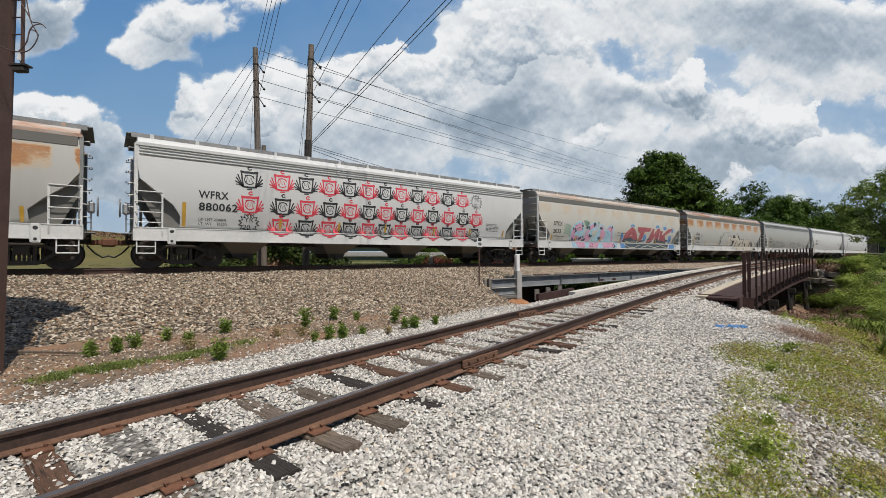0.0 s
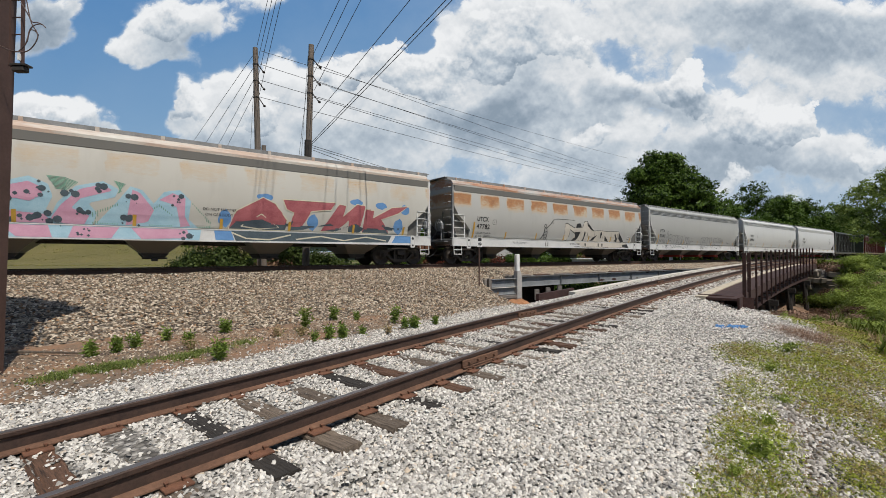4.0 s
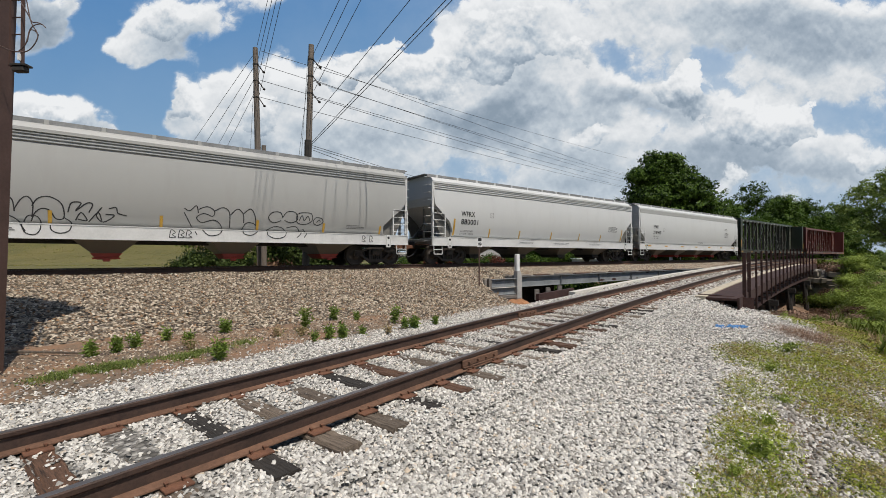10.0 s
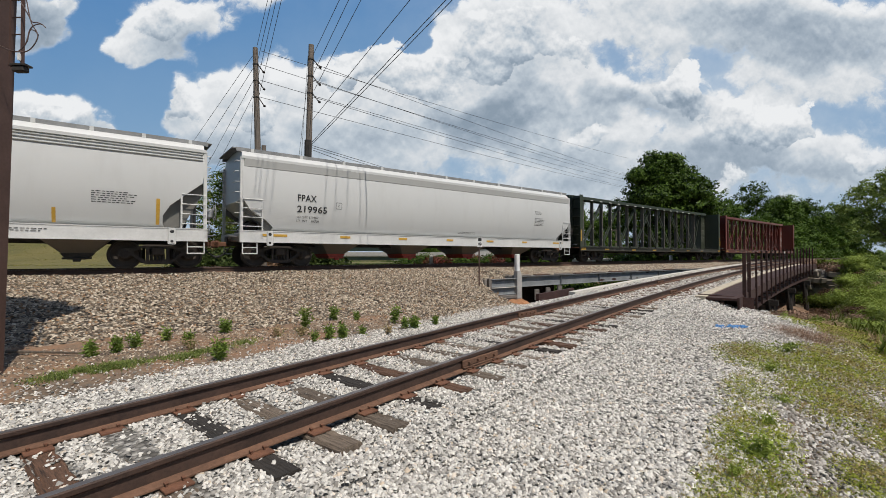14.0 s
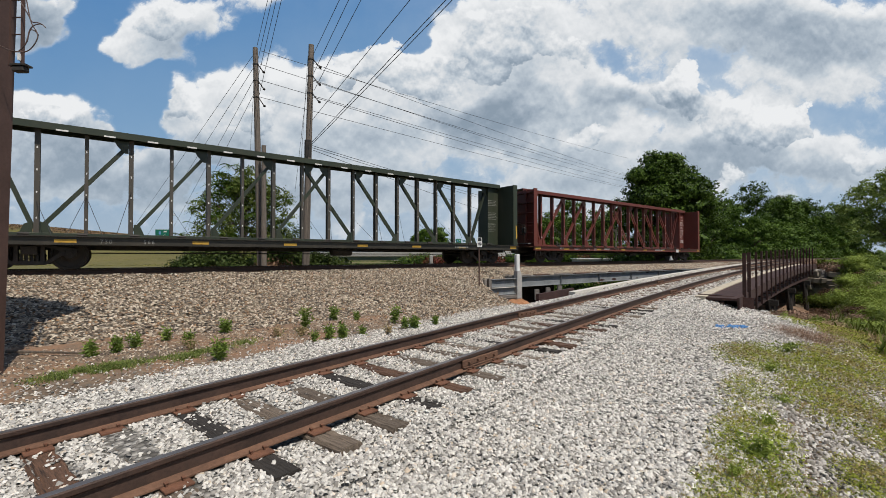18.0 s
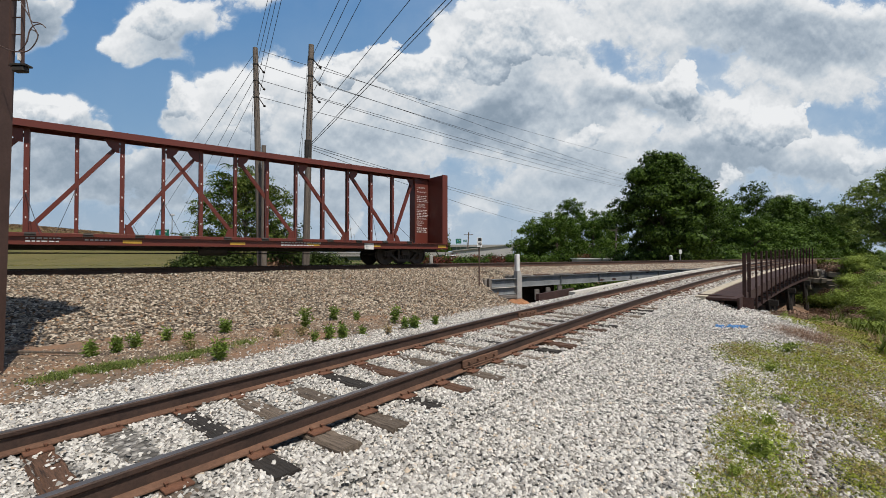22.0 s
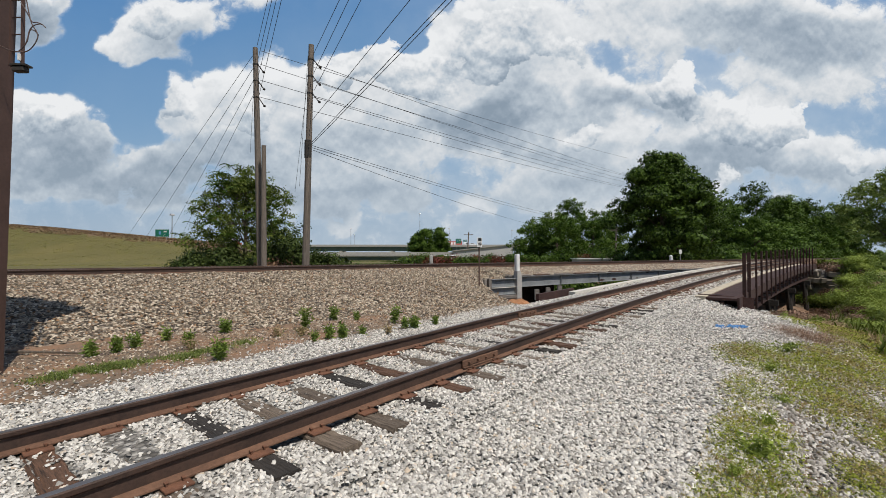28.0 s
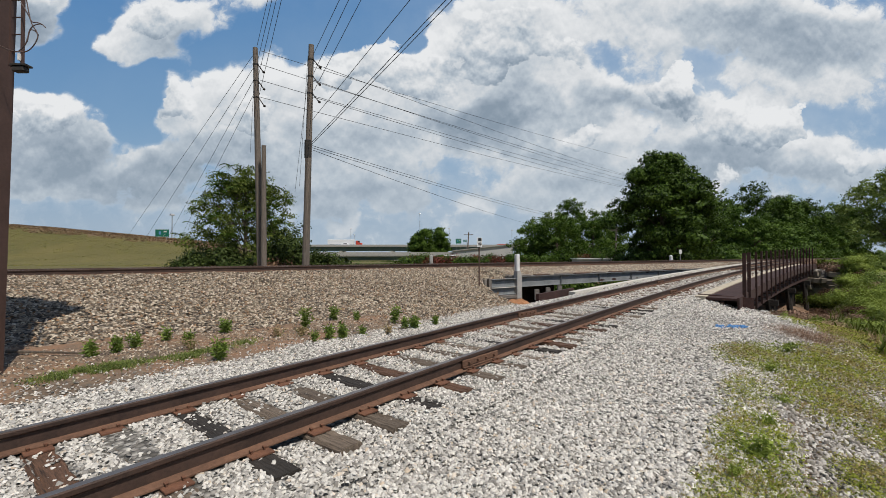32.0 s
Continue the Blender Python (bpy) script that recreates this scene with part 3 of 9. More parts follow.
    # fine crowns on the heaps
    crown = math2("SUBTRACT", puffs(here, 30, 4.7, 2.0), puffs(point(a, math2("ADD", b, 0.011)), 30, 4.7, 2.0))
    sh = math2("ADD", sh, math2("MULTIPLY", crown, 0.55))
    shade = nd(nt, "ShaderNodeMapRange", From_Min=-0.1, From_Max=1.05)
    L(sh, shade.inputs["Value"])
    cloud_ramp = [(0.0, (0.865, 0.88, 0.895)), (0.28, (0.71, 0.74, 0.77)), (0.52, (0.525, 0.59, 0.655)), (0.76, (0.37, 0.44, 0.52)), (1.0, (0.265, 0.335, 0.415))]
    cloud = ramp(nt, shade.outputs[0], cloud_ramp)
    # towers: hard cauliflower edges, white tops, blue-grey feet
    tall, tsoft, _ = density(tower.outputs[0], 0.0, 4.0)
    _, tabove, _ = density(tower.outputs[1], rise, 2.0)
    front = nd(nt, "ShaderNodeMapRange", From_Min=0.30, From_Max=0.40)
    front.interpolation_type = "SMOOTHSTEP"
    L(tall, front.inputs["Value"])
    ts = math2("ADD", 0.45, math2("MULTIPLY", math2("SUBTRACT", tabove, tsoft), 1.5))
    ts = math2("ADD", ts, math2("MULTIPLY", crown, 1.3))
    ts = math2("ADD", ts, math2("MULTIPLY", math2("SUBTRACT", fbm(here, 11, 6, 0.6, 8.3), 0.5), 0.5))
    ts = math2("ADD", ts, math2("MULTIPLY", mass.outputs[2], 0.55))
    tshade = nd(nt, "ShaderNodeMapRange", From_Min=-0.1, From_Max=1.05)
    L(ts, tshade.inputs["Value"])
    low = nd(nt, "ShaderNodeMapRange", From_Min=0.0, From_Max=0.62)
    L(b, low.inputs["Value"])
    blue = ramp(nt, low.outputs[0], [(0.0, (0.36, 0.46, 0.57)), (0.35, (0.215, 0.375, 0.57)), (1.0, (0.085, 0.235, 0.49))])
    # a thin high veil pales the blue, more of it towards the sunny side
    lean = nd(nt, "ShaderNodeMapRange", From_Min=-0.45, From_Max=0.55, To_Min=0.08, To_Max=0.6)
    L(a, lean.inputs["Value"])
    wisp = ramp(nt, fbm(here, 3.0, 7, 0.6, 6.1), [(0.34, g3(0.25)), (0.66, g3(1.0))])
    blue = mixc(nt, math2("MULTIPLY", lean.outputs[0], wisp), blue, (0.55, 0.64, 0.735))
    # thin cloud round the heaps, then the heaps with their crisp edges
    thin = nd(nt, "ShaderNodeMapRange", From_Min=0.02, From_Max=0.42, To_Max=0.62)
    thin.interpolation_type = "SMOOTHSTEP"
    L(dens, thin.inputs["Value"])
    blue = mixc(nt, thin.outputs[0], blue, (0.60, 0.675, 0.755))
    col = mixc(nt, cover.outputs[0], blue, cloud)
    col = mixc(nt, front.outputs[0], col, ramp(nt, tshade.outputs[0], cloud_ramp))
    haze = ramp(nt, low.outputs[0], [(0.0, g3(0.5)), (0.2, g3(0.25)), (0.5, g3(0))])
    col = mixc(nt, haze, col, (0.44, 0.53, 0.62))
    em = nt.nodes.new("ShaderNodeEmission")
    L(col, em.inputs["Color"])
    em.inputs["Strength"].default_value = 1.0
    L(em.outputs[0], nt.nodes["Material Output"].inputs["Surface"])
    ob = new("backdrop", mesh)
    return tagged(ob, "bright summer sky with drifting white cumulus clouds", "sky", kind="structure")


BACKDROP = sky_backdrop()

# ---- tracks ----
RAIL = [(-0.076, 0), (0.076, 0), (0.076, 0.012), (0.014, 0.032), (0.010, 0.125), (0.035, 0.142), (0.037, 0.172), (0.030, 0.183), (-0.030, 0.183), (-0.037, 0.172), (-0.035, 0.142), (-0.010, 0.125), (-0.014, 0.032), (-0.076, 0.012)]


def rail_mesh(name, path, parent, label):
    bm = sweep(bmesh.new(), path, RAIL)
    me = bpy.data.meshes.new(name)
    bm.to_mesh(me)
    bm.free()
    me.materials.append(M_RAIL)
    me.materials.append(M_RAILTOP)
    me.materials.append(M_RAILFOOT)
    for f in me.polygons:
        if f.normal.z > 0.6 and (f.vertices[0] % 14) in (6, 7, 8, 9) and all((v % 14) in (7, 8) for v in f.vertices):
            f.material_index = 1
        elif all((v % 14) in (0, 1, 2, 3, 12, 13) for v in f.vertices):
            f.material_index = 2
    ob = new(name, me)
    ob.parent = parent
    ob["label"] = label
    return ob


def tie_mesh(seed, length=2.6):
    """A weathered tie: worn edges and long splits running with the grain."""
    r = random.Random(seed)
    bm = bmesh.new()
    nx, na = 30, 12
    splits = [(r.randint(2, na - 2), r.uniform(-0.1, 0.7), r.uniform(0.25, 0.8), r.uniform(0.008, 0.026)) for _ in range(6)]
    rows = []
    for i in range(nx + 1):
        f = i / nx
        x = -length / 2 + length * f + (r.uniform(-0.02, 0.02) if i in (0, nx) else 0)
        w, t = 0.115 + r.uniform(-0.012, 0.006), r.uniform(-0.006, 0.003)
        row = [bm.verts.new((x, -w, -0.17))]
        for k in range(na + 1):
            a = -1 + 2 * k / na
            z = t + r.uniform(-0.003, 0.002) - (0.018 + r.uniform(0, 0.012) if k in (0, na) else 0.0)
            for at, f0, span, deep in splits:
                if k == at and f0 < f < f0 + span:
                    z -= deep * min(1.0, 6 * (f - f0), 6 * (f0 + span - f)) * r.uniform(0.6, 1.0)
            row.append(bm.verts.new((x, a * w + r.uniform(-0.003, 0.003), z)))
        row.append(bm.verts.new((x, w, -0.17)))
        rows.append(row)
    for a, b in zip(rows, rows[1:]):
        for k in range(len(a) - 1):
            bm.faces.new((a[k], b[k], b[k + 1], a[k + 1]))
    bm.faces.new(rows[0])
    bm.faces.new(rows[-1][::-1])
    bmesh.ops.recalc_face_normals(bm, faces=bm.faces)
    me = bpy.data.meshes.new("tie")
    bm.to_mesh(me)
    bm.free()
    return me


def plate_mesh():
    """A tie plate with its spikes."""
    bm = boxm(0, 0, 0.009, 0.34, 0.19, 0.018, bev=0.003)
    return bm


def spike_mesh():
    bm = boxm(0, 0, 0.012, 0.014, 0.014, 0.03)
    box(bm, 0.006, 0, 0.03, 0.032, 0.026, 0.012, bev=0.003)
    return bm


def to_mesh(name, bm, mat):
    me = bpy.data.meshes.new(name)
    bm.to_mesh(me)
    bm.free()
    me.materials.append(mat)
    return me


PLATE, SPIKE = to_mesh("tie_plate", plate_mesh(), M_RUST), to_mesh("spike", spike_mesh(), M_RUST)
TIES = {k: [] for k in ("grey", "brown", "black")}
for key, mt in (("grey", M_TIE_GREY), ("brown", M_TIE_BROWN), ("black", M_TIE_BLACK)):
    for q in range(3):
        me = tie_mesh(q + 5)
        me.materials.append(mt)
        TIES[key].append(me)


def child(name, me, parent, m):
    ob = new(name, me)
    ob.parent = parent
    ob.matrix_basis = m
    return ob


TIE_AT = []


def build_siding():
    root = empty("siding_track", Matrix(), "rusty jointed siding track on worn wooden ties in pale gravel", "railway track", kind="structure")
    path = [s for s in np.concatenate([np.arange(-12, 40, 0.8), np.arange(40, 130, 3.0)])]
    for off in (-GAUGE, GAUGE):
        rail_mesh("rail", [(siding(s, off, 0.018)[0], siding(s)[1]) for s in path], root, "rusty rail with a worn silvery head")
    first = [-8.6, -8.0, -7.4, -6.9, -6.3, -5.8, -5.2, -4.7, -4.1, -3.6, -3.0, -2.5, -1.9, -1.35, -0.85, -0.35, 0.13, 0.7, 1.2, 1.8, 2.35, 2.92, 3.5, 4.1, 4.75, 5.35, 5.9]
    s, pos = 5.9, list(first)
    while s < 60:
        s += random.choice([0.5, 0.55, 0.6])
        pos.append(s)
    TIE_AT.extend(pos)
    kinds = {0.7: "brown", 1.2: "grey", 1.8: "black", 2.35: "grey", 2.92: "grey", 3.5: "black", 4.1: "brown", 4.75: "grey", 5.35: "grey"}
    for k, s in enumerate(pos):
        p, h = siding(s, random.uniform(-0.05, 0.06))
        kind = kinds.get(s) or random.choice(["grey", "grey", "brown", "brown", "black"])
        m = Matrix.Translation(p) @ pose(0, 0, 0, 0, 0, -math.degrees(h) + random.uniform(-1.5, 1.5))
        child("tie", random.choice(TIES[kind]), root, m)
        if s < 26:
            for off in (-GAUGE, GAUGE):
                q, h = siding(s, off)
                mm = Matrix.Translation(q) @ pose(0, 0, 0, 0, 0, -math.degrees(h))
                child("tie_plate", PLATE, root, mm)
                for side in (-1, 1):
                    for dy in ((0.05, -0.06) if s < 8 else (0.05,)):
                        child("spike", SPIKE, root, mm @ Matrix.Translation((side * 0.088, dy * side, 0.012)) @ pose(0, 0, 0, 0, 0, 0 if side < 0 else 180))
    for s, off in ((5.05, GAUGE), (9.2, -GAUGE), (16.5, GAUGE), (20.7, -GAUGE)):
        p, h = siding(s, off, 0.018)
        m = Matrix.Translation(p) @ pose(0, 0, 0, 0, 0, 90 - math.degrees(h))
        for side in (-1, 1):
            bm = boxm(0, side * 0.03, 0.085, 0.86, 0.032, 0.085, bev=0.008)
            box(bm, 0, side * 0.045, 0.035, 0.86, 0.05, 0.012)
            bar = part("joint_bar", bm, M_RAILFOOT, root, "rusty bolted rail joint bar")
            bar.matrix_basis = m
            for k in range(4):
                bolt = bmesh.new()
                rod(bolt, (-0.3 + 0.2 * k, side * 0.046, 0.085), (-0.3 + 0.2 * k, side * 0.082, 0.085), 0.019, 6)
                part("bolt", bolt, M_RAILFOOT, bar)
    return root


def build_main():
    root = empty("main_track", Matrix(), "dark rusty main line track on a ballast embankment", "railway track", kind="structure")
    for d in (-GAUGE, GAUGE):
        path = [(main_at(s, MAIN_D + d, MAIN_Z - 0.183), TH) for s in np.arange(-260, 240, 5.0)]
        rail_mesh("rail", path, root, "dark brown main line rail")
    m0 = pose(0, 0, 0, 0, 0, 90 - math.degrees(TH))
    k = 0
    for s in np.arange(-12, 75, 0.52):
        m = Matrix.Translation(main_at(s + random.uniform(-0.03, 0.03), MAIN_D, MAIN_Z - 0.2)) @ pose(0, 0, 0, 0, 0, -math.degrees(TH))
        child("tie", random.choice(TIES["brown" if k % 3 else "grey"]), root, m)
        k += 1
        if s < 42:
            for d in (-GAUGE,):
                child("tie_plate", PLATE, root, Matrix.Translation(main_at(s, MAIN_D + d, MAIN_Z - 0.2)) @ pose(0, 0, 0, 0, 0, -math.degrees(TH)))
            child("spike", SPIKE, root, Matrix.Translation(main_at(s, MAIN_D - GAUGE - 0.09, MAIN_Z - 0.185)) @ pose(0, 0, 0, 0, 0, -math.degrees(TH)))
    return root


build_siding()
build_main()

# ---- bridges over the creek ----
def frame_main(s, d, z=0.0):
    """Axes along the main line: x along, y away, z up."""
    return Matrix.Translation(main_at(s, d, z)) @ pose(0, 0, 0, 0, 0, 90 - math.degrees(TH))


def build_main_bridge():
    L = GAP1 - 16.6 + 1.2
    root = empty("main_bridge", frame_main(16.6, MAIN_D), "grey weathered steel plate girder bridge carrying ballasted track", "bridge", kind="structure")
    bm = bmesh.new()
    ends = [[bm.verts.new((x, y, z)) for y, z in ((-2.2, 0.1), (-2.2, 0.63), (-1.45, 1.06), (1.45, 1.06), (2.2, 0.63), (2.2, 0.1))] for x in (0.0, L)]
    for k in range(6):
        bm.faces.new((ends[0][k], ends[0][(k + 1) % 6], ends[1][(k + 1) % 6], ends[1][k]))
    bm.faces.new(ends[0][::-1])
    bm.faces.new(ends[1])
    bmesh.ops.recalc_face_normals(bm, faces=bm.faces)
    part("deck", bm, M_STONE_BROWN_FLAT, root, "sloped ballast deck")
    for y in (-2.3, 2.3):
        bm = boxm(L / 2, y, 0.30, L, 0.03, 0.52)
        box(bm, L / 2, y, 0.575, L, 0.34, 0.035)
        box(bm, L / 2, y, 0.03, L, 0.30, 0.035)
        g = part("girder", bm, M_GREY_STEEL, root)
        sx = 0.6
        while sx < L:
            part("stiffener", boxm(sx, y + (0.08 if y > 0 else -0.08), 0.30, 0.02, 0.13, 0.5), M_GREY_STEEL, g)
            sx += 3.9
    # tarred timber edge and flaking rust on the web
    for k in range(11):
        w = 0.9 + 0.9 * random.random()
        part("edge_timber", boxm(0.9 + k * 1.9, -2.34, 0.63, w, 0.26, 0.07, bev=0.012), M_TIE_BROWN if k % 2 else M_TIMBER, root)
    r = random.Random(8)
    for k in range(16):
        x = 3.6 + r.uniform(0, L - 5)
        w, hgt = r.uniform(0.15, 0.6), r.uniform(0.05, 0.22)
        pts = [(x + w * math.cos(q * 0.785) * r.uniform(0.7, 1.2) / 2, 0.12 + 0.4 * (k % 3 == 0) + 0.6 * hgt * math.sin(q * 0.785) * r.uniform(0.6, 1.2)) for q in range(8)]
        part("rust_patch", prism(bmesh.new(), pts, -2.322, -2.317), M_BROWN_STEEL, root, "peeling dark rust patch")
    # added black panel that stands in for the shade below the deck
    part("bulkhead", boxm(4.6, 1.4, -1.55, 8.0, 0.2, 3.2), M_TIE_BLACK, root, "added dark panel filling the shaded void below the deck")
    part("bearing_block", boxm(0.5, -2.2, -0.4, 0.5, 0.5, 0.8, bev=0.03), M_CONCRETE, root)
    return root


M_STONE_BROWN_FLAT, ntb, pb = nodes_of("ballast_sheet")
vb = nd(ntb, "ShaderNodeTexVoronoi", Scale=16)
cb = ntb.nodes.new("ShaderNodeTexCoord")
ntb.links.new(cb.outputs["Object"], vb.inputs["Vector"])
sb = ntb.nodes.new("ShaderNodeSeparateColor")
ntb.links.new(vb.outputs["Color"], sb.inputs["Color"])
# ballast colours with the shade between stones multiplied in
ntb.links.new(mixc(ntb, 1.0, ramp(ntb, sb.outputs[0], BROWN_STONE), ramp(ntb, vb.outputs["Distance"], [(0.3, g3(1)), (0.75, g3(0.4))]), "MULTIPLY"), pb.inputs["Base Color"])
pb.inputs["Roughness"].default_value = 0.9
M_WHITE_FLAT, ntw, pw = nodes_of("gravel_sheet")
vw = nd(ntw, "ShaderNodeTexVoronoi", Scale=18)
cw = ntw.nodes.new("ShaderNodeTexCoord")
ntw.links.new(cw.outputs["Object"], vw.inputs["Vector"])
sw = ntw.nodes.new("ShaderNodeSeparateColor")
ntw.links.new(vw.outputs["Color"], sw.inputs["Color"])
# gravel colours, their gaps darkened as shade
ntw.links.new(mixc(ntw, 1.0, ramp(ntw, sw.outputs[0], WHITE_STONE), ramp(ntw, vw.outputs["Distance"], [(0.3, g3(1)), (0.75, g3(0.4))]), "MULTIPLY"), pw.inputs["Base Color"])
pw.inputs["Roughness"].default_value = 0.9

build_main_bridge()


def s_at_u(u):
    """Length along the siding where it crosses a line square to the main track."""
    uu = SID[1] * U.x + SID[2] * U.y
    return float(np.interp(u, uu, SID[0]))


def build_siding_bridge():
    sa, sb_ = 16.1, s_at_u(GAP1 + 0.6)
    root = empty("siding_bridge", Matrix(), "brown steel siding bridge with a plate walkway and post railing", "bridge", kind="structure")

    def strip(name, a, b, z0, z1, mat, label="", start=None):
        path = [siding(s, 0, 0) for s in np.linspace(sa if start is None else start, sb_, 26)]
        return part(name, sweep(bmesh.new(), path, [(a, z0), (b, z0), (b, z1), (a, z1)]), mat, root, label)

    strip("deck", -2.05, 1.5, -0.35, -0.03, M_WHITE_FLAT, "gravel filled bridge deck", 11.4)
    strip("curb", -2.3, -2.05, -0.12, 0.05, M_PALE, "pale concrete curb", 15.0)
    part("end_girder", sweep(bmesh.new(), [siding(s) for s in (12.9, 13.8, 14.7, 15.6)], [(-2.47, -0.7), (-2.37, -0.7), (-2.37, 0.13), (-2.47, 0.13)]), M_BROWN_STEEL, root, "dark brown upstanding girder end")
    for s in (13.2, 14.0, 14.9):
        p = siding(s, -2.6, 0.0)[0]
        part("timber_stub", boxm(p.x, p.y, p.z + 0.08, 0.14, 0.14, 0.34), M_TIMBER, root)
    strip("walkway_plank", 1.5, 1.8, -0.12, 0.03, M_TAN, "sunbleached plank edge")
    strip("walkway", 1.8, 2.64, -0.08, 0.0, M_BROWN_STEEL, "dark brown steel plate walkway")
    strip("girder", -2.32, -2.22, -0.95, -0.12, M_BROWN_STEEL, "", 12.3)
    strip("girder", 2.2, 2.3, -1.2, -0.12, M_BROWN_STEEL)
    strip("girder", 2.64, 2.7, -0.34, 0.03, M_BROWN_STEEL)
    strip("girder", 0.7, 0.8, -1.25, -0.36, M_BROWN_STEEL)
    p, h = siding(sa + 0.4, 1.5)
    q, _ = siding(sa + 0.8, 2.98)
    part("end_plate", beam(bmesh.new(), p + Vector((0, 0, -0.16)), q + Vector((0, 0, -0.26)), 0.05, 0.46), M_BROWN_STEEL, root)
    # railing posts with their lower brackets
    ss = [17.1, 18.3] + [20.3 + 1.75 * k for k in range(int((sb_ - 20.6) / 1.75))]
    for k, s in enumerate(ss):
        p, h = siding(s, 2.72)
        bm = bmesh.new()
        w = 0.1 if k < 2 else 0.07
        beam(bm, p + Vector((0, 0, -0.75)), p + Vector((0, 0, 1.39)), w, w, up=(math.sin(h), math.cos(h), 0))
        post = part("railing_post", bm, M_BROWN_STEEL, root)
        part("bracket", beam(bmesh.new(), p + Vector((0, 0, -0.62)), siding(s, 2.3, -0.62)[0], 0.06, 0.06), M_BROWN_STEEL, post)
    for z in (0.55, 1.05):
        path = [siding(s, 2.72, z)[0] for s in ss]
        tube("cable_rail", path, 0.008, M_BROWN_STEEL, root)
    # timber bents below
    for s in np.linspace(sa + 4, sb_ - 4, 4):
        for off in (-1.5, 0.0, 1.5, 2.3):
            a, b = siding(s, off, -1.2)[0], siding(s, off * 1.1, -4.6)[0]
            part("pile", rod(bmesh.new(), b, a, 0.17, 8), M_TIE_BLACK, root)
        part("cap_beam", beam(bmesh.new(), siding(s, -2.1, -1.35)[0], siding(s, 2.7, -1.35)[0], 0.3, 0.3), M_TIE_BLACK, root)
    return root


M_PALE = surface("pale_concrete", (0.42, 0.40, 0.35), (0.62, 0.59, 0.53), 2, 0.85, 0, 20, 0.3)
build_siding_bridge()


def build_abutments():
    # far stone abutment in blocks, stepped towards the bank
    root = empty("abutment", frame_main(GAP1, 0), "stacked grey stone block abutment below the bridge end", "abutment", kind="structure")
    blocks = [to_mesh("stone_block", boxm(0, 0, 0, 0.98, 1.0, 0.46, bev=0.04), M_STONE_BLOCK) for _ in range(1)]
    for row, reach in enumerate((7.7, 7.9, 8.2, 8.5, 8.8, 9.1)):
        y = 11.6 - (row % 2) * 0.5
        while y > reach + 0.4:
            child("stone_block", blocks[0], root, Matrix.Translation((random.uniform(-0.1, 0.1), y, -2.15 + 0.47 * row)) @ pose(0, 0, 0, 0, 0, 90 + random.uniform(-4, 4)))
            y -= 1.02
    part("core", boxm(0.62, 10.3, -1.0, 0.5, 3.6, 2.7, bev=0.05), M_STONE_BLOCK, root)
    # near wing wall of stacked timbers, and the bank seat behind
    r2 = empty("wing_wall", frame_main(16.6, 0), "weathered grey timber wing wall holding back ballast", "retaining wall", kind="structure")
    face = MAIN_D - 2.6
    for k, (z0, z1) in enumerate(((0.12, 0.50), (-0.29, 0.07))):
        sheet = part("channel_beam", boxm(-0.5, face, (z0 + z1) / 2, 1.95, 0.05, z1 - z0), M_GREY_STEEL, r2, "blue-grey steel channel beam")
        for z, d in ((z1, 0.16), (z0, 0.12)):
            part("flange", boxm(-0.5, face - d / 2, z, 1.95, d, 0.035, bev=0.006), M_PALE if k and z == z1 else M_GREY_STEEL, sheet)
    part("plank", boxm(-0.45, face - 0.1, -0.42, 1.9, 0.2, 0.16, bev=0.015), M_TIMBER, r2)
    part("plank", boxm(-0.40, face - 0.15, -0.66, 1.9, 0.2, 0.24, bev=0.015), M_TIE_BROWN, r2)
    for x, d, h in ((-1.62, 0.12, 0.95), (-1.86, 0.04, 0.9), (-2.05, -0.05, 0.8)):
        part("end_post", boxm(x, face - d, 0.08, 0.2, 0.22, h, bev=0.02), M_TIMBER, r2)
    part("back_wall", boxm(-0.1, MAIN_D, -1.6, 0.5, 5.0, 3.4), M_CONCRETE, r2)
    return root


build_abutments()

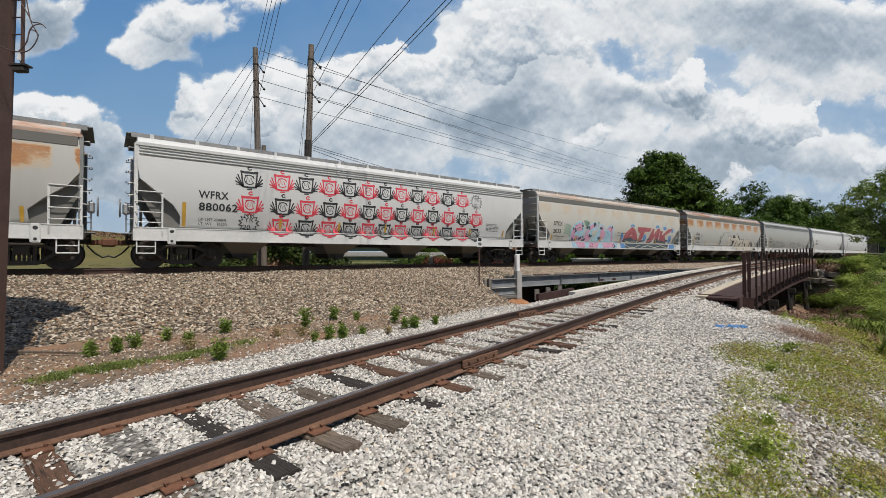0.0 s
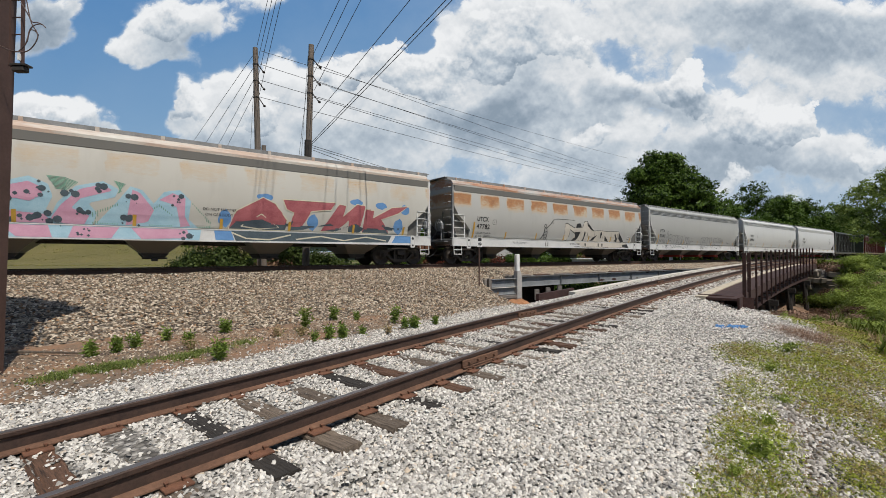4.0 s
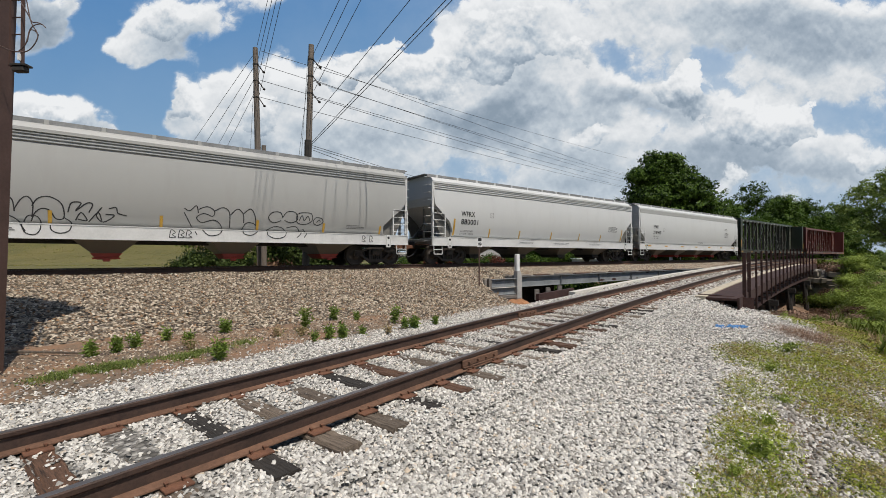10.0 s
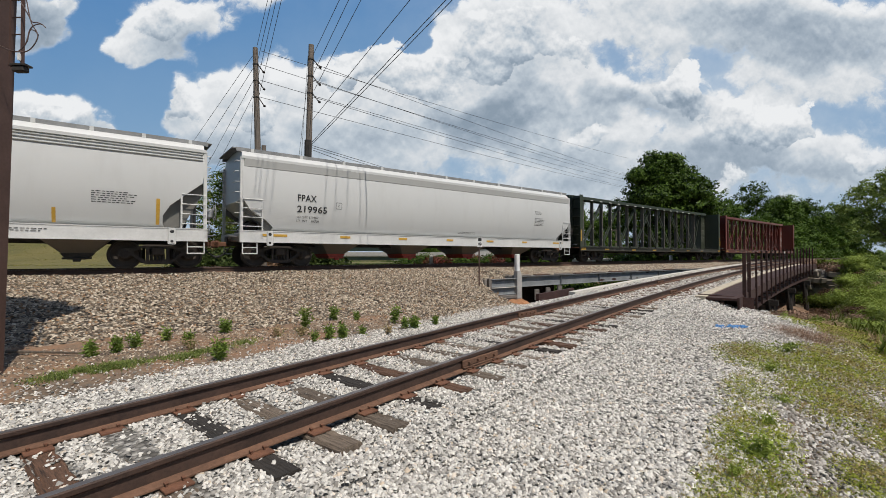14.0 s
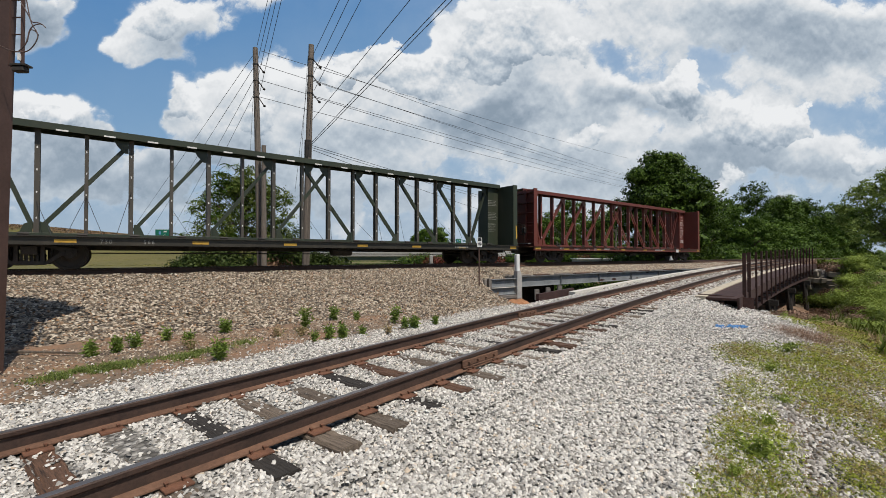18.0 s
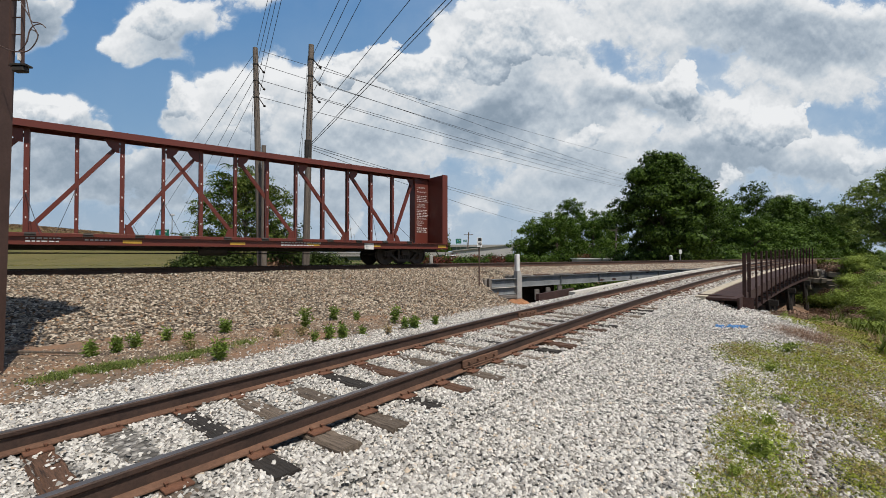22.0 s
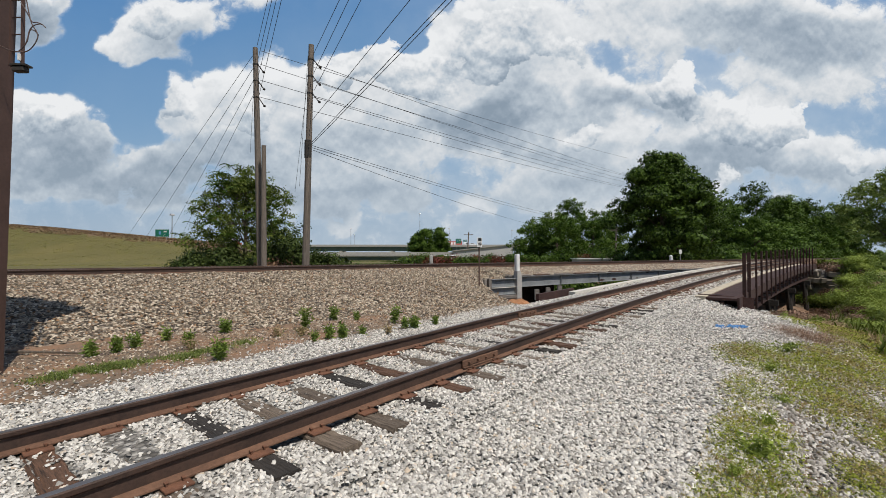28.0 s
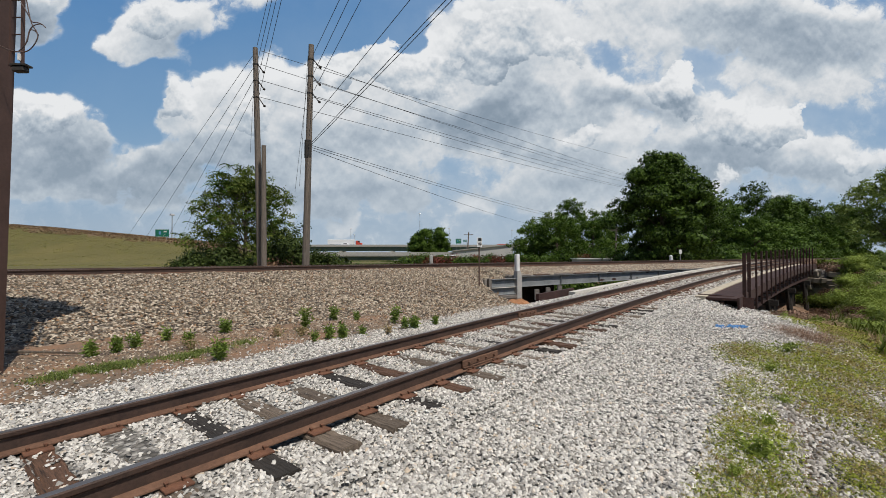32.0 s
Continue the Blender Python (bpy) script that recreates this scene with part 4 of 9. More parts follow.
# ---- rolling stock ----
def paint(name, base, rust=0.0, grime=0.35, dirt=(0.16, 0.13, 0.10)):
    """Car paint with dust, streaks and, on the old cars, rust blooming below the roof."""
    m, nt, p = nodes_of(name)
    n1, n2 = tex(nt, 0.5, 5, 0.55), tex(nt, 1.6, 6, 0.6, stretch=(1.2, 1.2, 0.3))
    col = mixc(nt, ramp(nt, n1.outputs["Fac"], [(0.3, g3(0)), (0.75, g3(grime * 0.5))]), base, tuple(b * 0.72 for b in base))
    col = mixc(nt, ramp(nt, n2.outputs["Fac"], [(0.52, g3(0)), (0.85, g3(grime * 0.45))]), col, dirt)
    if rust:
        c = nt.nodes.new("ShaderNodeTexCoord")
        sp = nt.nodes.new("ShaderNodeSeparateXYZ")
        nt.links.new(c.outputs["Object"], sp.inputs["Vector"])

        def calc(op, u, v):
            k = nt.nodes.new("ShaderNodeMath")
            k.operation = op
            for i, w in enumerate((u, v)):
                if isinstance(w, (int, float)):
                    k.inputs[i].default_value = w
                elif w is not None:
                    nt.links.new(w, k.inputs[i])
            return k.outputs[0]

        n3, n4 = tex(nt, 1.3, 4, 0.6), tex(nt, 9, 8, 0.82, stretch=(0.45, 1, 2.2))
        # one bloom to each panel between the inner frames, below the eave
        wob = calc("ADD", calc("MULTIPLY", sp.outputs["X"], 0.497), calc("MULTIPLY", n3.outputs["Fac"], 0.22))
        cell = ramp(nt, calc("FRACT", wob, None), [(0.0, g3(0)), (0.05, g3(1)), (0.70, g3(1)), (0.80, g3(0))])
        mr = nd(nt, "ShaderNodeMapRange", From_Min=2.6, From_Max=3.72)
        nt.links.new(sp.outputs["Z"], mr.inputs["Value"])
        tall = ramp(nt, mr.outputs["Result"], [(0.05, g3(0)), (0.4, g3(0.75)), (0.85, g3(1)), (1.0, g3(0.25))])
        bloom = calc("MULTIPLY", calc("MULTIPLY", cell, tall), rust)
        a = calc("ADD", calc("MULTIPLY", bloom, 0.58), calc("ADD", calc("MULTIPLY", n3.outputs["Fac"], 0.5), calc("MULTIPLY", n4.outputs["Fac"], 0.5)))
        col = mixc(nt, ramp(nt, a, [(0.69, g3(0)), (0.95, g3(0.85))]), col, (0.50, 0.36, 0.21))
        col = mixc(nt, ramp(nt, a, [(0.89, g3(0)), (1.06, g3(0.9))]), col, ramp(nt, n4.outputs["Fac"], [(0.35, (0.20, 0.075, 0.03)), (0.65, (0.46, 0.22, 0.085))]))
        # streaks on the roof sheet
        n5 = tex(nt, 1.1, 6, 0.65, stretch=(0.5, 1.0, 3.5))
        up = nd(nt, "ShaderNodeMapRange", From_Min=3.84, From_Max=3.96)
        nt.links.new(sp.outputs["Z"], up.inputs["Value"])
        st = calc("MULTIPLY", calc("MULTIPLY", up.outputs["Result"], rust), ramp(nt, n5.outputs["Fac"], [(0.36, g3(0)), (0.54, g3(0.95))]))
        col = mixc(nt, st, col, ramp(nt, n4.outputs["Fac"], [(0.35, (0.24, 0.09, 0.04)), (0.68, (0.50, 0.26, 0.13))]))
    nt.links.new(col, p.inputs["Base Color"])
    p.inputs["Roughness"].default_value = 0.4
    p.inputs["Specular IOR Level"].default_value = 0.45
    bump(nt, p, n1.outputs["Fac"], 0.12, 0.03)
    return m


P_WHITE = paint("white_car_paint", (0.545, 0.55, 0.54), 0, 0.25)
P_GREY = paint("light_grey_car_paint", (0.36, 0.36, 0.345), 0, 0.25)
P_CREAM = paint("faded_white_car_paint", (0.51, 0.495, 0.445), 0.55, 0.4)
P_RUST = paint("rust_streaked_car_paint", (0.43, 0.425, 0.40), 0.95, 0.4)
P_GREEN = paint("dark_green_car_paint", (0.034, 0.043, 0.027), 0, 0.8, (0.10, 0.085, 0.06))
P_SILL = paint("dark_brown_sill_paint", (0.036, 0.032, 0.025), 0, 0.8)
P_POST = paint("grey_brown_post_paint", (0.075, 0.066, 0.054), 0, 0.7)
P_RED = paint("oxide_red_car_paint", (0.135, 0.032, 0.022), 0, 0.6, (0.09, 0.05, 0.035))
# grey darkened to hold the shade of end recesses and eave bands
P_SHADE = paint("shade_darkened_grey", (0.15, 0.145, 0.13), 0, 0.7)
P_OUTLET = paint("dusty_outlet_paint", (0.17, 0.152, 0.128), 0, 0.8)
M_SILLWHITE = surface("white_sill", (0.50, 0.50, 0.485), (0.64, 0.64, 0.62), 1.5, 0.5, 0, 14, 0.1)
M_GREYWALK = surface("grey_walkway_grating", (0.15, 0.155, 0.155), (0.29, 0.295, 0.295), 3, 0.7, 0.2, 30, 0.2)
M_BLACKINK = surface("black_lettering", (0.012, 0.012, 0.013), (0.03, 0.03, 0.032), 5, 0.6, 0, 40, 0)
M_WHITEINK = surface("white_lettering", (0.55, 0.54, 0.52), (0.7, 0.69, 0.67), 5, 0.6, 0, 40, 0)
M_DIMINK = surface("faded_white_lettering", (0.16, 0.16, 0.14), (0.42, 0.42, 0.38), 5, 0.7, 0, 30, 0)
M_REDINK = surface("red_spray", (0.5, 0.03, 0.05), (0.66, 0.06, 0.09), 5, 0.6, 0, 40, 0)
M_YELLOW = surface("yellow_reflector", (0.42, 0.24, 0.03), (0.56, 0.34, 0.05), 5, 0.45, 0, 40, 0)
M_PINK = surface("pink_spray", (0.50, 0.24, 0.34), (0.62, 0.36, 0.46), 3, 0.6, 0, 40, 0)
M_SKYBLUE = surface("pale_blue_spray", (0.26, 0.44, 0.54), (0.40, 0.58, 0.66), 3, 0.6, 0, 40, 0)
M_BLUE = surface("blue_spray", (0.08, 0.2, 0.42), (0.14, 0.3, 0.55), 3, 0.6, 0, 40, 0)
M_GREENSPRAY = surface("green_spray", (0.12, 0.28, 0.20), (0.22, 0.40, 0.3), 3, 0.6, 0, 40, 0)
M_REDGATE = surface("red_outlet_gate", (0.25, 0.03, 0.02), (0.42, 0.06, 0.04), 5, 0.6, 0, 40, 0)

# half-width of the curved side by height above the rail
SIDE_Z = [1.34, 1.5, 1.75, 2.1, 2.5, 2.9, 3.3, 3.7, 4.02]
SIDE_Y = [1.34, 1.41, 1.485, 1.55, 1.59, 1.60, 1.585, 1.55, 1.50]


def side_y(z):
    return float(np.interp(z, SIDE_Z, SIDE_Y))


def paint_y(z):
    """The face that spray paint meets: the sill below, the curved side above."""
    return 1.587 if z < 1.35 else side_y(z)


def lathe(bm, prof, n=32):
    """Turn a profile of (y, r) round the y axis."""
    rings = [[bm.verts.new((r * math.cos(2 * math.pi * k / n), y, r * math.sin(2 * math.pi * k / n))) for k in range(n)] for y, r in prof]
    for p, q in zip(rings, rings[1:]):
        for k in range(n):
            bm.faces.new((p[k], p[(k + 1) % n], q[(k + 1) % n], q[k]))
    for p in (rings[0], rings[-1]):
        bm.faces.new(p)


def wheelset_mesh():
    bm = bmesh.new()
    rod(bm, (0, -1.02, 0), (0, 1.02, 0), 0.075, 10)
    rim = [(0.0, 0.30), (0.0, 0.485), (0.03, 0.485), (0.036, 0.462), (0.14, 0.452), (0.142, 0.40), (0.10, 0.385), (0.075, 0.22), (0.12, 0.14), (0.17, 0.13), (0.17, 0.08)]
    for sy in (-1, 1):
        lathe(bm, [(sy * (0.72 + y), r) for y, r in rim])
        for k in range(3):
            a = 2 * math.pi * k / 3
            rod(bm, (0.425 * math.cos(a), sy * 0.86, 0.425 * math.sin(a)), (0.425 * math.cos(a), sy * 0.866, 0.425 * math.sin(a)), 0.018, 8)
    bmesh.ops.recalc_face_normals(bm, faces=bm.faces)
    return to_mesh("wheelset", bm, M_WHEEL)


def sideframe_mesh():
    """Cast frame with open windows: top bar, sagging tension bar, two columns, pedestal jaws."""
    bm = bmesh.new()
    def bar(pts, w):
        up = [(x, z + w / 2) for x, z in pts]
        prism(bm, up + [(x, z - w / 2) for x, z in pts[::-1]], -0.06, 0.06)
    bar([(-0.98, 0.60), (-0.62, 0.64), (-0.36, 0.74)], 0.10)
    bar([(-0.36, 0.74), (0.36, 0.74)], 0.11)
    bar([(0.36, 0.74), (0.62, 0.64), (0.98, 0.60)], 0.10)
    bar([(-0.74, 0.50), (-0.38, 0.22), (-0.30, 0.20)], 0.12)
    bar([(-0.30, 0.20), (0.30, 0.20)], 0.12)
    bar([(0.30, 0.20), (0.38, 0.22), (0.74, 0.50)], 0.12)
    for s in (-1, 1):
        prism(bm, [(s * 0.24, 0.24), (s * 0.33, 0.24), (s * 0.33, 0.72), (s * 0.24, 0.72)], -0.055, 0.055)
        prism(bm, [(s * 0.66, 0.62), (s * 0.66, 0.42), (s * 0.78, 0.42), (s * 0.80, 0.58), (s * 0.98, 0.58), (s * 1.0, 0.40), (s * 1.06, 0.40), (s * 1.06, 0.63)], -0.065, 0.065)
    bmesh.ops.recalc_face_normals(bm, faces=bm.faces)
    return bm


WHEELSET = wheelset_mesh()
M_TRUCK = surface("dusty_truck_casting", (0.024, 0.02, 0.018), (0.068, 0.056, 0.047), 4, 0.8, 0.05, 30, 0.3)
SIDEFRAME = to_mesh("side_frame", sideframe_mesh(), M_TRUCK)


def bolster_mesh():
    bm = boxm(0, 0, 0.58, 0.36, 2.3, 0.26, bev=0.02)
    return bm


BOLSTER = to_mesh("bolster", bolster_mesh(), M_TRUCK)


def spring_mesh():
    bm = bmesh.new()
    for k in range(4):
        x = -0.17 + 0.113 * k
        for q in range(5):
            rod(bm, (x, 0, 0.24 + q * 0.045), (x, 0, 0.262 + q * 0.045), 0.05, 10)
        rod(bm, (x, 0, 0.23), (x, 0, 0.47), 0.036, 8)
    return bm


SPRING = to_mesh("spring", spring_mesh(), M_TRUCK)


def bearing_mesh():
    bm = bmesh.new()
    rod(bm, (0, -0.07, 0), (0, 0.07, 0), 0.115, 14)
    rod(bm, (0, 0.07, 0), (0, 0.1, 0), 0.07, 10)
    for k in range(3):
        a = 2 * math.pi * k / 3 + 0.5
        rod(bm, (0.05 * math.cos(a), 0.09, 0.05 * math.sin(a)), (0.05 * math.cos(a), 0.115, 0.05 * math.sin(a)), 0.014, 6)
    return bm


BEARING = to_mesh("bearing_cap", bearing_mesh(), M_WHEEL)
SPUN = []


def truck(car, x):
    t = part("truck", BOLSTER, None, car, "grimy black freight truck")
    t.matrix_basis = Matrix.Translation((x, 0, 0))
    for sy in (-1, 1):
        child("side_frame", SIDEFRAME, t, Matrix.Translation((0, sy * 0.99, 0)))
        child("spring", SPRING, t, Matrix.Translation((0, sy * 0.99, 0)))
        for wx in (-0.889, 0.889):
            child("bearing_cap", BEARING, t, Matrix.Translation((wx, sy * 1.06, 0.457)) @ pose(0, 0, 0, 0, 0, 0 if sy > 0 else 180))
    for wx in (-0.889, 0.889):
        w = child("wheelset", WHEELSET, t, Matrix.Translation((wx, 0, 0.457)))
        SPUN.append((w, Vector((wx, 0, 0.457))))
    return t


def lettering(text, x, z, size, mat, car, y=None, name="lettering", spread=1.0, along=1.0, bold=0.0):
    """Words painted on the near side, left end at x, baseline at z; they follow the curved side unless y is given."""
    cu = bpy.data.curves.new("lettering", "FONT")
    cu.body, cu.size, cu.space_character, cu.resolution_u, cu.offset = text, size, spread, 3, bold
    ob = bpy.data.objects.new("lettering", cu)
    me = bpy.data.meshes.new_from_object(ob)
    bpy.data.objects.remove(ob)
    me.materials.append(mat)
    for v in me.vertices:
        h = z + v.co.y
        v.co = (x + v.co.x * along, -paint_y(h) - 0.013 if y is None else y, h)
    o = new(name, me)
    o.parent = car
    return o


def bars(car, x, z, w, lines, y, mat, h=0.045, gap=0.085, name="small_print"):
    """Lines of print too small to read."""
    bm = bmesh.new()
    r = random.Random(int(x * 100))
    for k in range(lines):
        cx, end = x, x + w * r.uniform(0.75, 1.0)
        while cx < end:
            d = r.uniform(0.05, 0.14)
            stroke(bm, [(cx, z - k * gap), (cx + d * 0.9, z - k * gap)], h * 0.7, 0.006, None if y is None else -y)
            cx += d + 0.025
    return part(name, bm, mat, car)


def stroke(bm, pts, w, lift=0.006, flat=None):
    """A painted ribbon on the near side of a car, through points in x, z."""
    n = len(pts)
    rows = []
    for i, (x, z) in enumerate(pts):
        ax, az = pts[max(i - 1, 0)]
        bx, bz = pts[min(i + 1, n - 1)]
        dx, dz = bx - ax, bz - az
        q = math.hypot(dx, dz) or 1
        ox, oz = -dz / q * w / 2, dx / q * w / 2
        rows.append([bm.verts.new((x + k * ox, -(paint_y(z + k * oz) if flat is None else flat) - lift, z + k * oz)) for k in (-1, 1)])
    for a, b in zip(rows, rows[1:]):
        bm.faces.new((a[0], b[0], b[1], a[1]))
    return bm


def patch(bm, pts, lift=0.004, dz=0.05):
    """A filled painted shape that follows the curved side, filled row by row."""
    zs = [p[1] for p in pts]
    n = len(pts)

    def cuts(z):
        out = []
        for i in range(n):
            (x0, z0), (x1, z1) = pts[i], pts[(i + 1) % n]
            if (z0 <= z) != (z1 <= z):
                out.append(x0 + (z - z0) / (z1 - z0) * (x1 - x0))
        return sorted(out)

    lo, hi = min(zs), max(zs)
    rows = max(2, int((hi - lo) / dz))
    for r in range(rows):
        za, zb = lo + (hi - lo) * r / rows, lo + (hi - lo) * (r + 1) / rows
        ca, cb_ = cuts(za + 1e-4), cuts(zb - 1e-4)
        if len(ca) != len(cb_):
            ca = cb_ = cuts((za + zb) / 2)
        for k in range(0, len(ca) - 1, 2):
            ya, yb = -paint_y(za + 1e-4) - lift, -paint_y(zb - 1e-4) - lift
            bm.faces.new([bm.verts.new(v) for v in ((ca[k], ya, za), (ca[k + 1], ya, za), (cb_[k + 1], yb, zb), (cb_[k], yb, zb))])
    return bm


def painted(name, pts, mat, car, label="", lift=0.004):
    """One filled painted shape as a part of its own."""
    bm = patch(bmesh.new(), pts, lift)
    bmesh.ops.remove_doubles(bm, verts=bm.verts, dist=0.0005)
    return part(name, bm, mat, car, label)


def arc(cx, cz, rx, rz, a0, a1, n=12):
    return [(cx + rx * math.cos(radians(a0 + (a1 - a0) * i / n)), cz + rz * math.sin(radians(a0 + (a1 - a0) * i / n))) for i in range(n + 1)]


def hopper_body(L, bays, cut):
    """The tank of a covered hopper: curved sides, sloped roof, cut-back ends."""
    bm = bmesh.new()
    prof = [(y, z) for y, z in zip(SIDE_Y, SIDE_Z)] + [(1.46, 4.09), (1.35, 4.24), (1.18, 4.31), (0.62, 4.38)]
    full = [(-y, z) for y, z in prof] + [(y, z) for y, z in prof[::-1]]

    def inset(z):
        return float(np.interp(z, cut[0], cut[1]))

    rows = []
    for i in range(25):
        f = i / 24
        row = []
        for y, z in full:
            d = inset(z)
            row.append(bm.verts.new((d + f * (L - 2 * d), y, z)))
        rows.append(row)
    n = len(full)
    for a, b in zip(rows, rows[1:]):
        for k in range(n - 1):
            bm.faces.new((a[k], b[k], b[k + 1], a[k + 1]))
        bm.faces.new((a[n - 1], b[n - 1], b[0], a[0]))
    half = n // 2
    for r in (rows[0], rows[-1]):
        for k in range(half - 1):
            bm.faces.new((r[k], r[k + 1], r[n - 2 - k], r[n - 1 - k]))
    bmesh.ops.recalc_face_normals(bm, faces=bm.faces)
    for f in bm.faces:
        f.smooth = abs(f.normal.x) < 0.3
    for e in bm.edges:
        zs = [v.co.z for v in e.verts]
        if max(zs) - min(zs) < 0.01 and zs[0] > 4.0 or abs(e.verts[0].co.x - e.verts[1].co.x) < 0.7 and not all(f.smooth for f in e.link_faces):
            e.smooth = False
    return bm


# how the side sheet is cut back at the ends (heights, insets), and the outline of the recessed web behind it
END_CUTS = {"round": (([1.34, 1.42, 1.75, 1.98, 2.15, 2.36, 2.62, 2.94, 2.98, 4.02], [1.24, 1.3, 1.3, 1.2, 1.05, 0.8, 0.5, 0.12, 0.1, 0.1]),
                      [(0.1, 2.96), (0.6, 2.6), (1.1, 2.2), (1.38, 1.8), (1.38, 1.36), (0.74, 1.36), (0.1, 2.62)]),
            "angled": (([1.34, 1.75, 1.82, 2.0, 2.72, 4.02], [1.2, 1.24, 1.22, 1.0, 0.1, 0.1]),
                       [(0.1, 2.75), (1.1, 2.02), (1.4, 1.8), (1.35, 1.36), (0.52, 1.36), (0.1, 2.3)]),
            "low": (([1.34, 1.42, 1.52, 1.66, 1.78, 1.95, 2.34, 4.02], [1.12, 1.2, 1.2, 1.05, 0.9, 0.55, 0.1, 0.1]),
                    [(0.1, 2.36), (0.6, 2.0), (1.05, 1.75), (1.3, 1.55), (1.25, 1.36), (0.98, 1.36), (0.8, 1.62), (0.45, 1.88), (0.1, 2.1)])}


def hopper(name, m, L, body, roof, sill, label, ribs=True, bays=4, gates=M_BLACK_STEEL, cut="round", spaced=10, brake=1, bogie=1.39):
    car = empty(name, m, label, "hopper car", "freight cars of the train")
    edge, web = END_CUTS[cut]
    b = part("body", hopper_body(L, bays, edge), body, car)
    # eave: corrugated or plain band under the roof, its shade lines coloured in grey
    if ribs:
        for z in (3.70, 3.80, 3.90):
            for sy in (-1, 1):
                part("eave_rib", boxm(L / 2, sy * (side_y(z) + 0.012), z, L - 0.3, 0.05, 0.045, bev=0.012), P_GREY if body is not P_GREY else M_GREYWALK, b)
    else:
        for sy in (-1, 1):
            part("eave_band", boxm(L / 2, sy * 1.535, 3.83, L - 0.3, 0.06, 0.3, bev=0.015), P_SHADE if body in (P_RUST, P_CREAM) else P_GREY, b)
    for sy in (-1, 1):
        bm = bmesh.new()
        beam(bm, (0.05, sy * 1.51, 4.02), (L - 0.05, sy * 1.51, 4.02), 0.11, 0.1)
        part("eave_rail", bm, roof, b)
    # roof hatch trough
    part("hatch", boxm(L / 2, 0, 4.42, L - 1.6, 0.62, 0.14, bev=0.04), roof, car, "long roof loading hatch")
    # running boards
    for sy in (-1, 1):
        w = part("running_board", boxm(L / 2, sy * 0.98, 4.41, L + 0.12, 0.42, 0.035), M_GREYWALK, car)
        part("walk_edge", boxm(L / 2, sy * 1.21, 4.35, L + 0.12, 0.03, 0.15), M_GREYWALK, w)
        for k in range(spaced):
            x = 0.5 + (L - 1.0) * k / (spaced - 1)
            bm = bmesh.new()
            prism(bm, [(x - 0.06, 4.1), (x + 0.06, 4.1), (x + 0.05, 4.42), (x - 0.05, 4.42)], sy * 1.25 - 0.025, sy * 1.25 + 0.025)
            part("bracket", bm, roof, w)
    for x0, sx in ((0, -1), (L, 1)):
        part("end_walk", boxm(x0 + sx * 0.02, 0, 4.40, 0.34, 2.35, 0.03), M_GREYWALK, car)
    # side sills
    for sy in (-1, 1):
        bm = boxm(L / 2, sy * 1.56, 1.13, L, 0.05, 0.40, bev=0.012)
        box(bm, L / 2, sy * 1.50, 1.335, L, 0.2, 0.03)
        box(bm, L / 2, sy * 1.50, 0.925, L, 0.2, 0.03)
        part("side_sill", bm, sill, car)
        for x in (1.05, L - 1.05):
            bm = boxm(x, sy * 1.6, 1.08, 0.24, 0.03, 0.56, bev=0.03)
            pad = part("jacking_pad", bm, sill, car)
            for hz, hr in ((1.22, 0.06), (0.9, 0.045)):
                part("hole", rod(bmesh.new(), (x, sy * 1.617, hz), (x, sy * 1.619, hz), hr, 12), M_WIRE, pad)
    part("centre_sill", boxm(L / 2, 0, 0.98, L + 0.3, 0.5, 0.34, bev=0.02), M_BLACK_STEEL, car)
    # outlets
    for k in range(bays):
        cx = L / 2 + 3.76 * (k - (bays - 1) / 2)
        hw = 0.92
        bm = bmesh.new()
        for pts in ([(cx - hw, 1.0), (cx + hw, 1.0), (cx + 0.38, 0.5), (cx - 0.38, 0.5)],):
            ring = []
            for (x, z), yy in zip(pts, (1.36, 1.36, 0.7, 0.7)):
                ring.append((x, yy, z))
            vs = [[bm.verts.new((x, s * y, z)) for x, y, z in ring] for s in (-1, 1)]
            bm.faces.new(vs[0])
            bm.faces.new(vs[1][::-1])
            for i in range(4):
                bm.faces.new((vs[0][(i + 1) % 4], vs[0][i], vs[1][i], vs[1][(i + 1) % 4]))
        bmesh.ops.recalc_face_normals(bm, faces=bm.faces)
        o = part("outlet_hopper", bm, P_OUTLET, car, "sloped discharge hopper")
        gb = bmesh.new()
        prism(gb, [(cx - 0.42, 0.5), (cx + 0.42, 0.5), (cx + 0.24, 0.3), (cx - 0.24, 0.3)], -0.72, 0.72)
        rod(gb, (cx - 0.36, -0.74, 0.34), (cx + 0.36, -0.74, 0.34), 0.03, 6)
        box(gb, cx, -0.76, 0.30, 0.2, 0.08, 0.13, bev=0.02)
        part("outlet_gate", gb, gates, o)
